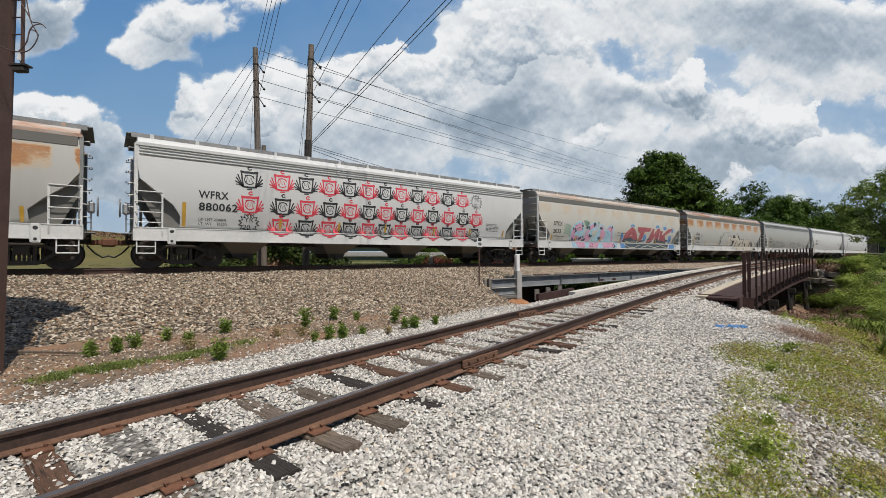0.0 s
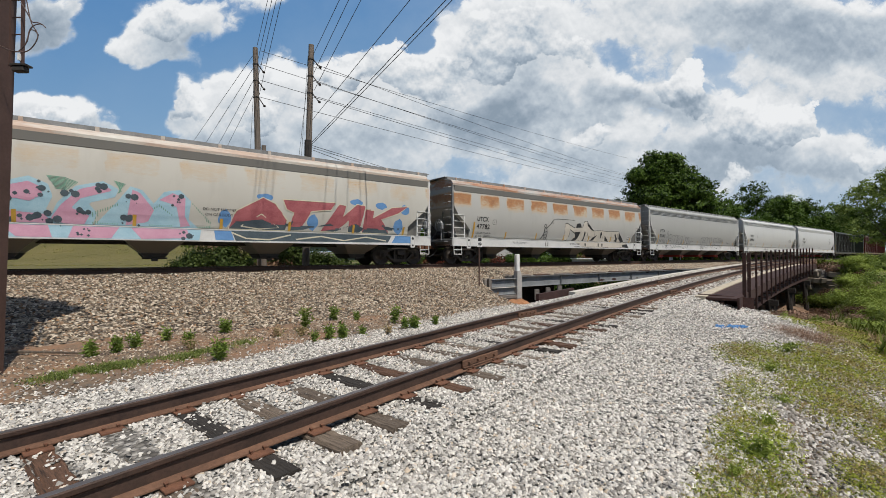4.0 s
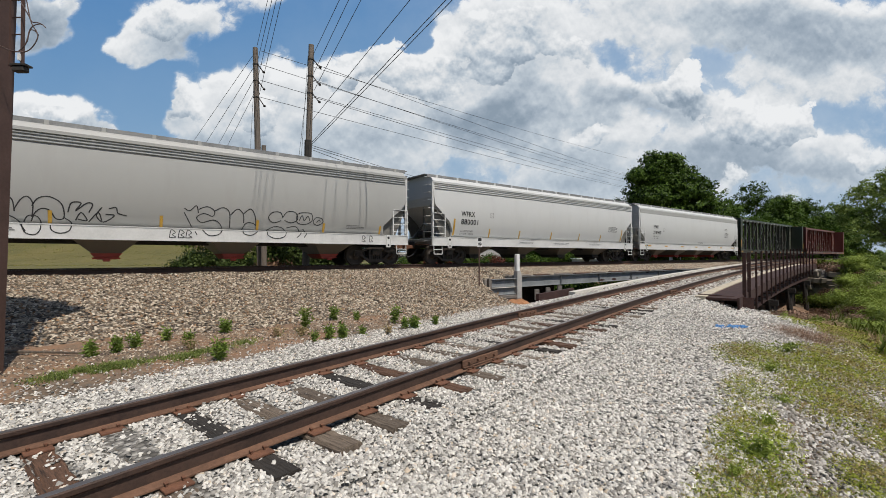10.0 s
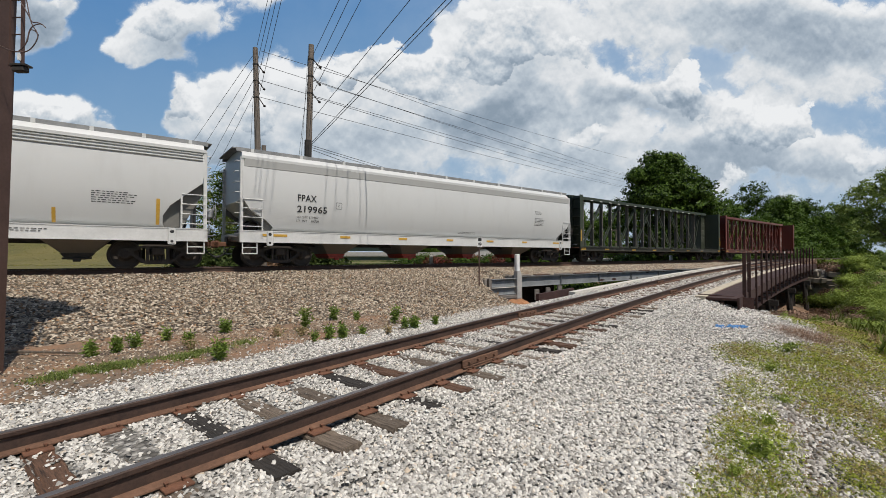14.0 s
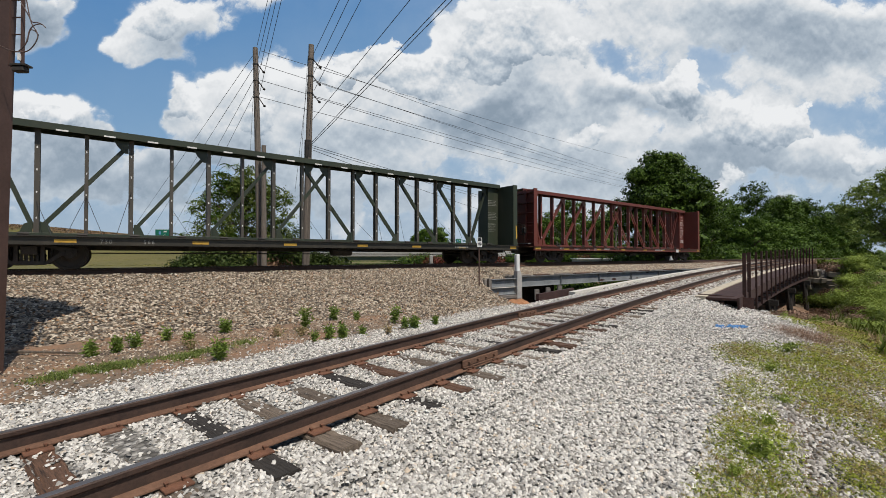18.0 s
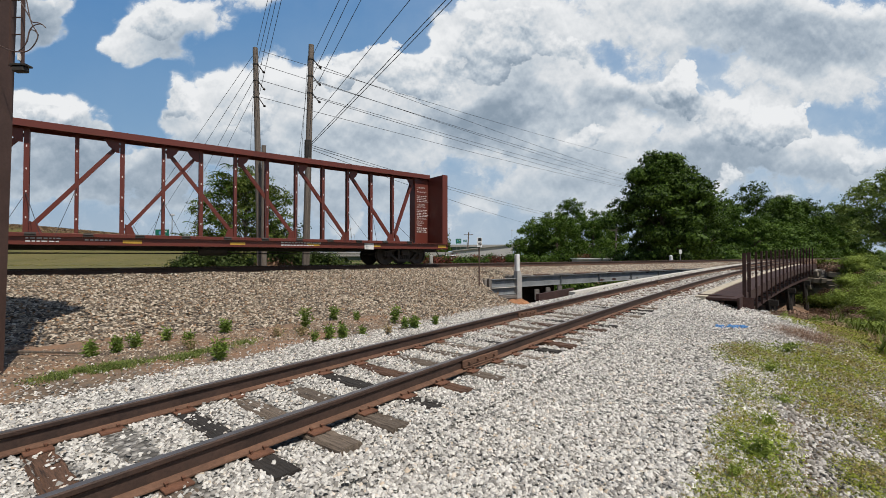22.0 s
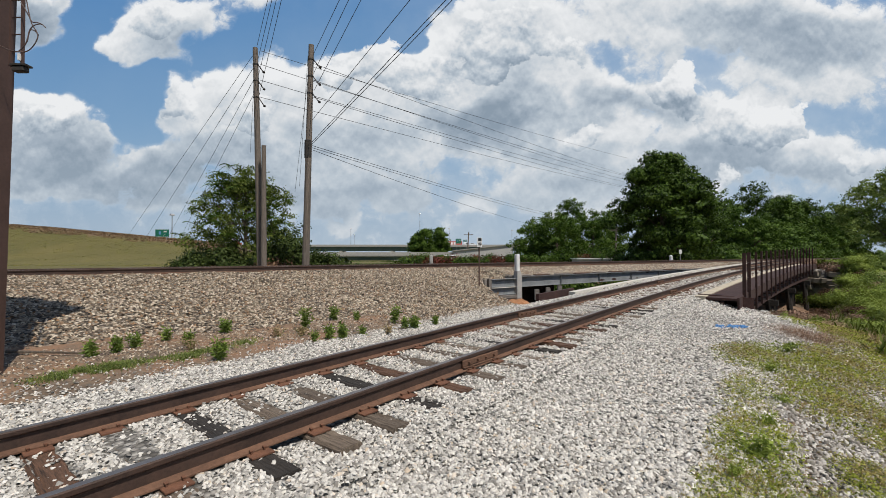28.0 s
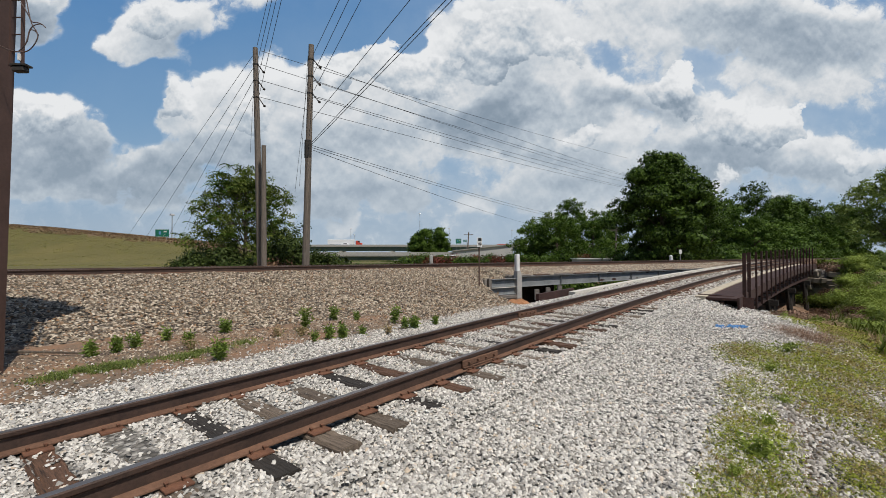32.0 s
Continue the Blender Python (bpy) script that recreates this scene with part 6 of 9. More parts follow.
def tree(name, base, height, width, mat, label, seed, count=9000, size=0.2, trunk=0.3, lobes=14, low=0.15, group="", category="tree", kind="", deep=1.0, flat=0.45, fronds=0, hollow=0.6):
    r = random.Random(seed)
    root = empty(name, Matrix.Translation(base), label, category, group, kind)
    cs, rs, segs = [], [], []
    segs.append(((0, 0, -0.3), (0, 0, height * 0.45), trunk, trunk * 0.65))
    segs.append(((0, 0, height * 0.45), (r.uniform(-0.3, 0.3), 0, height * 0.8), trunk * 0.65, trunk * 0.2))
    for k in range(lobes):
        f = (k + 0.5) / lobes
        z = height * (low + (0.86 - low) * f)
        wide = width / 2 * (1.0 - 0.75 * max(0, (f - 0.45) / 0.55) ** 1.6) * (0.75 + 0.25 * min(1, f / 0.3))
        a = k * 2.4 + r.uniform(-0.5, 0.5)
        rr = width * r.uniform(0.15, 0.24)
        d = max(0.0, wide - rr * 0.8) * r.uniform(0.65, 1.0)
        c = (d * math.cos(a), d * math.sin(a) * deep, z)
        cs.append(c)
        rs.append((rr, rr * deep, rr * r.uniform(0.6, 0.85)))
        segs.append(((0, 0, z * 0.55 + height * 0.05), c, trunk * 0.32, trunk * 0.08))
    cs.append((0, 0, height * 0.55))
    rs.append((width * 0.3, width * 0.3 * deep, height * 0.3))
    tips = []
    for k in range(fronds):
        c, q = r.choice(list(zip(cs, rs))[lobes // 3:])
        a, e = r.uniform(0, 6.28), r.uniform(0.0, 1.3)
        d = Vector((math.cos(a) * math.cos(e), math.sin(a) * math.cos(e), math.sin(e)))
        tip = Vector(c) + Vector((d.x * q[0], d.y * q[1], d.z * q[2])) * r.uniform(0.95, 1.45)
        tips.append(tip)
        segs.append((c, tip, trunk * 0.12, trunk * 0.05))
    part("trunk", limb_mesh(segs), M_BARK, root)
    # every lobe breaks up into clumps that face outwards and up
    sub_c, sub_r = [], []
    for (cx, cy, cz), (rx, ry, rz) in zip(cs, rs):
        for _ in range(9):
            a, e = r.uniform(0, 6.28), r.uniform(-0.6, 1.4)
            k = r.uniform(0.8, 1.12)
            sub_c.append((cx + rx * k * math.cos(a) * math.cos(e), cy + ry * k * math.sin(a) * math.cos(e), cz + rz * k * math.sin(e)))
            q = rx * r.uniform(0.26, 0.46)
            sub_r.append((q, q, q * 0.75))
    V, F = leaves(sub_c, sub_r, count, size, seed, flat, hollow, 12, 1.5)
    part("crown", np_mesh("crown", V, F, mat), None, root)
    if fronds:
        part("frond", frond_mesh(tips, seed), None, root, "drooping feathered leaf sprays")
    return root


MOVERS = []
GREEN_GROUP = "trees behind the railway"
tree("tree", (27.8, 55, 0.0), 15.3, 13.0, M_LEAF_DARK, "large dense dark green broadleaf tree beyond the tracks", 3, 60000, 0.165, 0.45, 34, 0.05)
tree("tree", (-13.4, 29.5, 0.0), 7.9, 7.6, M_LEAF_OPEN, "feathery leafy tree tangled round the utility poles", 5, 23000, 0.10, 0.17, 30, 0.03, flat=0.3, fronds=80, hollow=0.3)
for k, (x, y, h, w, mt) in enumerate([(17.8, 85, 8.3, 11, M_LEAF), (20.9, 80, 9.5, 11, M_LEAF), (26.1, 88, 13, 10, M_LEAF), (28.3, 82, 9.5, 12, M_LEAF), (35.2, 90, 11.0, 10, M_LEAF), (61.8, 95, 15.0, 15, M_LEAF), (66.4, 92, 16.0, 15, M_LEAF_DARK), (78.1, 100, 15.5, 14, M_LEAF), (81.6, 98, 14.5, 13, M_LEAF_DARK), (98.0, 110, 14.5, 12, M_LEAF), (104.0, 112, 15.0, 12, M_LEAF_DARK), (111.0, 116, 15.0, 11, M_LEAF), (-6.2, 150, 11.3, 9, M_LEAF), (-1.2, 155, 12.2, 8, M_LEAF), (-9.0, 150, 9.5, 7, M_LEAF), (45.4, 75, 9.5, 10, M_LEAF_DARK), (50.5, 84, 13.0, 11, M_LEAF_DARK), (56.5, 88, 13.4, 11, M_LEAF), (70.5, 90, 13.0, 12, M_LEAF_DARK), (71.0, 89, 12.0, 11, M_LEAF), (51.5, 72, 8.0, 9, M_LEAF), (56.0, 77, 8.8, 9, M_LEAF_DARK), (61.0, 80, 7.6, 10, M_LEAF), (66.5, 84, 7.4, 9, M_LEAF), (75.0, 90, 8.0, 9, M_LEAF), (88.0, 98, 9.0, 8, M_LEAF)]):
    tree("tree", (x, y, -0.2), h * 1.05, w * 1.05, mt, "green broadleaf tree in the wood behind the railway", 20 + k, 11000, 0.0073 * y ** 0.72, 0.25, 14, 0.06, GREEN_GROUP)
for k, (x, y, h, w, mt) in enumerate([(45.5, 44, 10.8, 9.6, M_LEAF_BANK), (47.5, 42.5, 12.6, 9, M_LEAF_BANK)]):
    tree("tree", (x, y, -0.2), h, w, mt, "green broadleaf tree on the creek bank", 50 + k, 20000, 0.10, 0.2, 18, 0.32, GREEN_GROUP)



# ---- marks on the cars ----
def emblem_mesh(z0, mat):
    """A sprayed cup emblem with leaves, drawn for one height on the curved side."""
    bm = bmesh.new()
    S = lambda pts, w=0.04: stroke(bm, [(x, z0 + z) for x, z in pts], w)
    S([(-0.31, 0.27), (-0.15, 0.25), (0.0, 0.26), (0.15, 0.25), (0.31, 0.28)], 0.085)
    S([(-0.27, 0.24), (-0.25, 0.0), (-0.21, -0.25)], 0.055)
    S([(0.27, 0.24), (0.25, 0.0), (0.21, -0.25)], 0.055)
    S([(-0.25, -0.27), (0.0, -0.29), (0.25, -0.27)], 0.065)
    S([(-0.09, -0.36), (0.09, -0.355)], 0.04)
    S(arc(0.0, -0.01, 0.17, 0.17, 20, 330, 14), 0.034)
    S([(-0.11, -0.1), (-0.07, 0.08), (-0.01, -0.08), (0.05, 0.08), (0.10, -0.09)], 0.03)
    S([(-0.16, 0.13), (0.0, 0.17), (0.15, 0.12)], 0.028)
    S(arc(0.02, 0.41, 0.07, 0.055, 40, 330, 8), 0.045)
    for sx in (-1, 1):
        for dx, dz in ((0.45, -0.21), (0.48, -0.09), (0.46, 0.05), (0.40, 0.17)):
            S([(sx * 0.22, -0.27), (sx * (0.2 + dx) * 0.52, -0.2 + (dz + 0.2) * 0.38), (sx * dx, dz)], 0.042)
    return to_mesh("emblem", bm, mat)


def sunburst(car, x, z, r, mat):
    bm = bmesh.new()
    pts = []
    for k in range(28):
        a = 2 * math.pi * k / 28
        rr = r * (1.0 if k % 2 else 0.68)
        pts.append((x + rr * math.cos(a), z + rr * math.sin(a)))
    stroke(bm, pts + pts[:1], 0.05)
    part("sunburst", bm, mat, car)
    for word, dx, dz in (("YR", -0.16, 0.03), ("20", -0.2, -0.24)):
        lettering(word, x + dx * r / 0.36, z + dz * r / 0.36, 0.26 * r / 0.36, mat, car, name="tag_mark")


def reflectors(car, xs, z, h, w=0.1):
    z0, z1 = max(1.37, z - h / 2), z + h / 2
    for x in xs:
        part("reflector", stroke(bmesh.new(), [(x, z0 + (z1 - z0) * k / 4) for k in range(5)], w, 0.02), M_YELLOW, car)


def heading(car, mark, number, x, z1, z2, size=0.36, limits=(), zs=1.62):
    """Owner's mark and number, and the two weight lines below them."""
    lettering(mark, x, z1, size, M_BLACKINK, car, spread=1.05, along=0.88, bold=0.006)
    lettering(number, x, z2, size, M_BLACKINK, car, spread=1.05, along=1.1, bold=0.006)
    for k, line in enumerate(limits):
        lettering(line, x, zs + 0.02 - 0.15 * k, 0.125, M_BLACKINK, car, along=1.05)


def plate_mark(car, x, z):
    bm = bmesh.new()
    stroke(bm, [(x, z), (x + 0.25, z), (x + 0.25, z + 0.25), (x, z + 0.25), (x, z)], 0.02)
    part("plate_mark", bm, M_BLACKINK, car)
    lettering("C", x + 0.08, z + 0.08, 0.12, M_BLACKINK, car)


# sprayed lines of the tags on the grey car, along the side and up it
FIRST_HALF = ([(2.95, 1.95), (3.12, 1.92), (3.27, 2.14), (3.36, 1.9), (3.47, 1.6)],
        [(3.07, 1.87), (3.26, 1.21)],
        [(3.36, 2.01), (3.58, 2.16), (3.83, 2.1), (3.94, 1.93), (3.83, 1.79), (3.61, 1.88), (3.47, 1.84), (3.36, 1.73), (3.47, 1.6), (3.76, 1.68), (3.97, 1.54), (4.04, 1.33), (3.9, 1.12), (3.61, 1.15), (3.43, 1.35)],
        [(3.94, 1.93), (4.12, 2.12), (4.33, 2.1), (4.42, 1.92), (4.46, 1.45)],
        [(3.94, 1.75), (4.22, 1.7), (4.37, 1.41), (4.3, 1.12), (4.12, 1.16)],
        [(4.42, 1.99), (4.62, 2.14), (4.84, 2.05), (4.84, 1.5)])
SECOND_HALF = ([(4.84, 1.72), (4.91, 1.98), (5.13, 2.12), (5.31, 2.0), (5.36, 1.67)],
        [(5.0, 1.69), (5.11, 1.9)],
        [(4.8, 1.13), (4.84, 1.46), (5.13, 1.58), (5.41, 1.44), (5.6, 1.11)],
        [(5.36, 1.74), (5.49, 2.01), (5.63, 2.1), (5.74, 1.91), (5.72, 1.53)],
        [(5.52, 1.3), (5.63, 1.56), (5.85, 1.53), (5.92, 1.23), (5.81, 1.03), (5.6, 1.07), (5.52, 1.3)],
        [(5.72, 1.84), (5.85, 2.07), (6.1, 2.13), (6.36, 1.94), (6.41, 1.55), (6.23, 1.51), (6.1, 1.74), (5.92, 1.78), (5.78, 1.65), (5.7, 1.41)],
        [(6.41, 1.55), (6.58, 1.4), (6.54, 1.16), (6.32, 1.08), (6.14, 1.19), (6.13, 1.47)])
SMALL_TAG = ([(6.5, 1.71), (6.58, 1.99), (6.8, 2.0), (6.67, 1.76), (6.94, 2.01), (7.07, 1.97), (6.98, 1.73)],
        [(6.67, 1.48), (6.8, 1.72), (6.94, 1.49), (6.72, 1.52)],
        [(6.98, 1.45), (7.2, 1.74), (7.29, 1.5)],
        [(7.29, 1.9), (7.16, 1.65), (7.33, 1.46), (7.6, 1.67), (7.38, 1.7)],
        [(7.46, 1.87), (7.64, 1.92), (7.69, 1.75), (7.91, 1.68)])
FAR_TAG = ([(9.47, 2.03), (9.64, 1.95), (9.83, 2.13), (9.9, 1.88)],
        [(9.47, 1.9), (9.85, 1.13)],
        [(9.9, 2.01), (10.17, 2.12), (10.39, 1.98), (10.34, 1.8), (10.07, 1.88), (9.85, 1.74), (10.01, 1.57), (10.39, 1.67), (10.63, 1.46), (10.55, 1.19), (10.23, 1.12), (10.01, 1.31)],
        [(10.39, 1.98), (10.66, 2.12), (10.87, 1.96), (10.9, 1.42)],
        [(10.9, 1.87), (11.14, 2.1), (11.33, 1.93), (11.36, 1.62)],
        [(11.33, 1.93), (11.57, 2.13), (11.73, 1.91), (11.79, 1.55)],
        [(11.3, 1.35), (11.46, 1.62), (11.73, 1.59), (11.84, 1.37), (11.62, 1.18), (11.36, 1.21), (11.3, 1.35)])
LAST_TAG = ([(12.69, 1.77), (12.41, 1.67), (12.22, 1.84), (12.35, 2.05), (12.64, 2.07), (12.75, 1.87)],
        [(12.75, 1.91), (12.92, 2.11), (13.21, 2.1), (13.32, 1.85), (13.09, 1.7), (12.81, 1.78)],
        [(12.18, 1.38), (12.47, 1.53), (12.81, 1.45), (12.81, 1.17), (12.47, 1.07), (12.18, 1.2), (12.18, 1.38)],
        [(12.92, 1.5), (13.26, 1.56), (13.43, 1.33), (13.26, 1.12)],
        [(13.55, 1.48), (13.66, 1.34), (13.55, 1.13)],
        [(13.28, 2.03), (13.49, 2.11), (13.85, 2.09), (13.9, 1.83), (13.66, 1.67), (13.32, 1.71), (13.28, 2.03)],
        [(13.38, 1.8), (13.49, 2.0), (13.58, 1.81), (13.72, 1.99), (13.81, 1.8)],
        [(13.94, 1.8), (14.06, 1.95), (14.29, 1.92), (14.35, 1.77), (14.15, 1.65), (13.99, 1.7), (13.94, 1.8)],
        [(14.08, 1.76), (14.2, 1.86), (14.24, 1.77)])


def rounded(pts, n=5):
    """A smooth line through the points."""
    out = []
    for i in range(len(pts) - 1):
        p0, p1, p2, p3 = (Vector((*pts[min(max(k, 0), len(pts) - 1)], 0)) for k in (i - 1, i, i + 1, i + 2))
        for k in range(n):
            t = k / n
            q = 0.5 * (2 * p1 + (p2 - p0) * t + (2 * p0 - 5 * p1 + 4 * p2 - p3) * t * t + (3 * p1 - p0 - 3 * p2 + p3) * t ** 3)
            out.append((q.x, q.y))
    return out + [tuple(pts[-1])]


def sprayed(car, lines, w=0.03):
    """Loose spray lines, each a part of its own."""
    for pts in lines:
        part("graffiti_line", stroke(bmesh.new(), rounded(pts), w), M_BLACKINK, car)


def mark_cars():
    a, b, c, d, e, f, g, h, i = CARS
    # white car with stencilled emblems
    heading(b, "WFRX", "880062", 1.83, 2.41, 2.0, limits=("LD LMT 220800", "LT  WT    65200"))
    reflectors(b, [1.4], 1.82, 0.82, 0.11)
    meshes = {(row, k): emblem_mesh(z, M_REDINK if k else M_BLACKINK) for row, z in enumerate((3.2, 2.29, 1.52)) for k in (0, 1)}
    rows = ([3.45 + 0.0] + [4.63, 5.56, 6.52, 7.41, 8.29, 9.14, 9.97, 10.85, 11.72, 12.66, 13.59], [3.48, 4.66, 5.61, 6.56, 7.46, 8.33, 9.18, 10.0, 10.9, 11.76, 12.72, 13.67, 14.54], [4.6, 5.59, 6.53, 7.46, 8.34, 9.15, 9.98, 10.88, 11.76, 12.69, 13.59, 14.46])
    for row, xs in enumerate(rows):
        for k, x in enumerate(xs):
            red = (k + row + (1 if row == 2 else 0)) % 2
            o = child("emblem", meshes[row, red], b, Matrix.Translation((x, 0, 0)))
            o["label"] = "red sprayed cup emblem" if red else "black sprayed cup emblem"
    sunburst(b, 3.47, 1.62, 0.36, M_BLACKINK)
    sunburst(b, 14.55, 3.2, 0.4, M_BLACKINK)
    bars(b, 15.3, 2.1, 0.9, 6, None, M_BLACKINK, 0.035, 0.07)
    reflectors(b, [4.6, 7.0, 9.2, 11.9, 14.2, 16.6], 1.62, 0.36, 0.09)
    # graffiti car
    heading(c, "UTCX", "2033", 1.34, 2.29, 1.83, 0.34)
    lettering("LD LMT 197000 LBS 89400 KGS", 1.34, 1.60, 0.115, M_BLACKINK, c, along=0.82)
    lettering("LT WT   66000 LBS 29900 KGS", 1.34, 1.46, 0.115, M_BLACKINK, c, along=0.82)
    reflectors(c, [1.27, 3.72, 6.49, 9.0, 11.4, 14.1, 16.6], 1.52, 0.42, 0.1)
    blue_back = ([(3.08, 1.37), (3.08, 2.05), (3.46, 2.47), (4.02, 2.69), (4.44, 2.5), (4.54, 2.15), (4.39, 1.77), (4.72, 1.5), (4.8, 1.37)],
                 [(4.42, 1.37), (4.63, 1.97), (5.05, 2.5), (5.69, 2.7), (6.08, 2.49), (5.99, 2.24), (5.34, 2.01), (5.55, 1.74), (5.45, 1.37)],
                 [(5.5, 1.37), (6.0, 2.05), (6.37, 2.61), (6.67, 2.53), (6.99, 2.11), (7.28, 2.53), (7.71, 2.61), (8.05, 2.27), (7.99, 1.65), (8.3, 1.37)],
                 [(3.2, 0.95), (8.3, 0.95), (8.35, 1.31), (3.1, 1.31)])
    pink_front = ([(3.19, 1.38), (3.2, 1.97), (3.54, 2.37), (4.02, 2.54), (4.28, 2.4), (4.32, 2.18), (4.04, 1.98), (3.71, 2.05), (3.48, 1.73), (3.81, 1.66), (4.31, 1.68), (4.54, 1.38)],
                  [(4.72, 1.93), (5.15, 2.42), (5.69, 2.6), (5.93, 2.43), (5.16, 2.14), (4.95, 1.85), (5.37, 1.64), (5.25, 1.38), (4.8, 1.38), (4.49, 1.51)],
                  [(6.26, 1.39), (6.42, 2.51), (6.62, 2.43), (7.0, 1.91), (6.84, 1.51)], [(7.09, 2.21), (7.5, 2.49), (7.88, 2.37), (7.87, 1.75), (8.05, 1.42), (7.76, 1.39), (7.63, 2.04), (7.4, 2.18)],
                  [(3.47, 1.3), (4.45, 1.3), (4.54, 0.96), (3.79, 0.96)], [(5.0, 1.3), (6.1, 1.3), (5.9, 0.96), (4.89, 0.96)], [(6.4, 1.3), (7.93, 1.3), (8.05, 0.98), (6.67, 0.96)])
    for pts in blue_back:
        painted("graffiti_patch", pts, M_SKYBLUE, c, "pale blue graffiti outline")
    for pts in pink_front:
        painted("graffiti_patch", pts, M_PINK, c, "pink graffiti fill", 0.008)
    dots = bmesh.new()
    r = random.Random(3)
    for cx, cz in ((4.2, 2.26), (3.55, 2.12), (3.43, 1.5), (4.49, 1.51), (4.97, 2.31), (5.7, 2.46), (5.18, 1.72), (7.67, 2.25), (6.33, 1.58), (7.83, 1.17), (4.1, 1.45), (6.45, 2.25), (5.3, 1.15)):
        for k in range(7):
            x, z, q = cx + r.gauss(0, 0.13), cz + r.gauss(0, 0.09), 0.09 * r.random() ** 1.6 + 0.02
            patch(dots, [(x + q * math.cos(t * 0.785), z + q * math.sin(t * 0.785)) for t in range(8)], 0.012, 0.03)
    tagged(part("graffiti_dots", dots, M_SLATE, c), kind="stuff")
    hatch = bmesh.new()
    for k in range(11):
        stroke(hatch, [(2.35 + 0.05 * (k % 3), 2.4 - k * 0.06), (2.75, 2.42 - k * 0.06), (3.12, 2.3 - k * 0.07)], 0.026)
        stroke(hatch, [(4.4 + k * 0.02, 2.74 - k * 0.035), (4.8, 2.72 - k * 0.035), (5.1 - k * 0.03, 2.6 - k * 0.03)], 0.02)
        stroke(hatch, [(5.95 + k * 0.02, 2.74 - k * 0.03), (6.25 - k * 0.02, 2.66 - k * 0.03)], 0.02)
        stroke(hatch, [(8.1 + k * 0.055, 1.38), (8.1 + k * 0.055, 2.2 - k * 0.06)], 0.026)
        stroke(hatch, [(5.45 + k * 0.06, 1.4), (5.45 + k * 0.06, 1.75 + 0.03 * k)], 0.022, 0.01)
        stroke(hatch, [(6.9 + k * 0.06, 1.4), (6.9 + k * 0.06, 2.1 - 0.05 * abs(k - 4))], 0.022, 0.01)
    tagged(part("graffiti_hatch", hatch, M_GREENSPRAY, c), kind="stuff")
    lettering("DO NOT HAMMER", 8.4, 2.0, 0.13, M_BLACKINK, c)
    lettering("ON CAR BODY", 8.48, 1.82, 0.13, M_BLACKINK, c)
    red_letters = ([(9.24, 1.38), (9.46, 2.04), (10.37, 2.59), (10.83, 2.39), (11.29, 1.79), (11.24, 1.38)],
                   [(11.09, 2.58), (13.25, 2.6), (13.04, 2.28), (12.23, 2.18), (11.79, 1.4), (11.38, 1.39), (11.53, 2.09), (11.25, 2.19)],
                   [(12.65, 1.4), (13.4, 2.55), (13.71, 2.5), (13.59, 2.07), (14.19, 2.6), (14.6, 2.56), (14.35, 1.4), (13.87, 1.4), (13.86, 1.89), (13.25, 1.4)],
                   [(14.51, 1.4), (14.61, 2.43), (15.03, 2.39), (14.98, 2.07), (15.89, 2.57), (16.79, 2.69), (16.26, 2.32), (15.41, 2.02), (15.88, 1.4), (15.18, 1.4)])
    sparks = ((10.45, 2.6, 0.3, 0.14), (14.19, 2.68, 0.3, 0.14), (15.36, 2.62, 0.28, 0.16), (16.6, 2.5, 0.24, 0.24), (9.1, 1.75, 0.2, 0.3), (16.3, 1.75, 0.25, 0.35), (12.3, 1.75, 0.22, 0.3))
    for k, (x, z, w, hh) in enumerate(sparks):
        painted("graffiti_patch", [(x + w * math.cos(q * 0.45) * r.uniform(0.85, 1.15), z + hh * math.sin(q * 0.45) * r.uniform(0.85, 1.15)) for q in range(14)], M_BLUE, c, "blue graffiti haze", 0.003)
    painted("graffiti_patch", [(8.8, 0.97), (9.4, 0.97), (9.3, 1.3), (8.75, 1.3)], M_BLUE, c, "blue graffiti haze")
    painted("graffiti_patch", [(15.9, 1.0), (16.9, 1.0), (16.9, 1.31), (16.1, 1.31)], M_BLUE, c, "blue graffiti haze")
    painted("graffiti_patch", [(9.45, 0.96), (15.7, 1.0), (15.9, 1.31), (9.3, 1.31)], M_SLATE, c, "dark slate graffiti base")
    edge = bmesh.new()
    for pts in red_letters:
        painted("graffiti_patch", pts, M_REDSPRAY, c, "dark red graffiti letter", 0.007)
        low_z = [(x, min(z, 1.66 + 0.12 * math.sin(x * 5))) for x, z in pts]
        painted("graffiti_patch", low_z, M_SLATE, c, "slate shading of a graffiti letter", 0.010)
        stroke(edge, pts + pts[:1], 0.04, 0.016)
    stroke(edge, [(9.3, 1.25), (9.8, 1.05), (10.6, 1.02), (11.4, 1.22)], 0.05, 0.01)
    stroke(edge, [(11.6, 1.05), (12.6, 1.2), (13.6, 1.05), (14.6, 1.22), (15.6, 1.08)], 0.05, 0.01)
    stroke(edge, [(9.65, 1.5), (10.34, 1.97), (11.0, 1.5), (10.3, 1.42), (9.65, 1.5)], 0.04, 0.014)
    part("graffiti_line", edge, M_CREAMSPRAY, c, "pale cream graffiti outlines")
    # rusty car with black figures
    heading(d, "UTCX", "47782", 1.56, 2.24, 1.86, 0.33, ("LD LMT 197800 LB", "LT  WT    65100 LB"), 1.56)
    plate_mark(d, 2.71, 2.1)
    reflectors(d, [1.38], 1.75, 0.86, 0.1)
    reflectors(d, [3.78, 6.33, 8.95, 11.6, 14.2, 16.7], 1.54, 0.4, 0.09)
    fig = bmesh.new()
    stroke(fig, arc(7.08, 2.2, 0.1, 0.1, 0, 360, 10), 0.045)
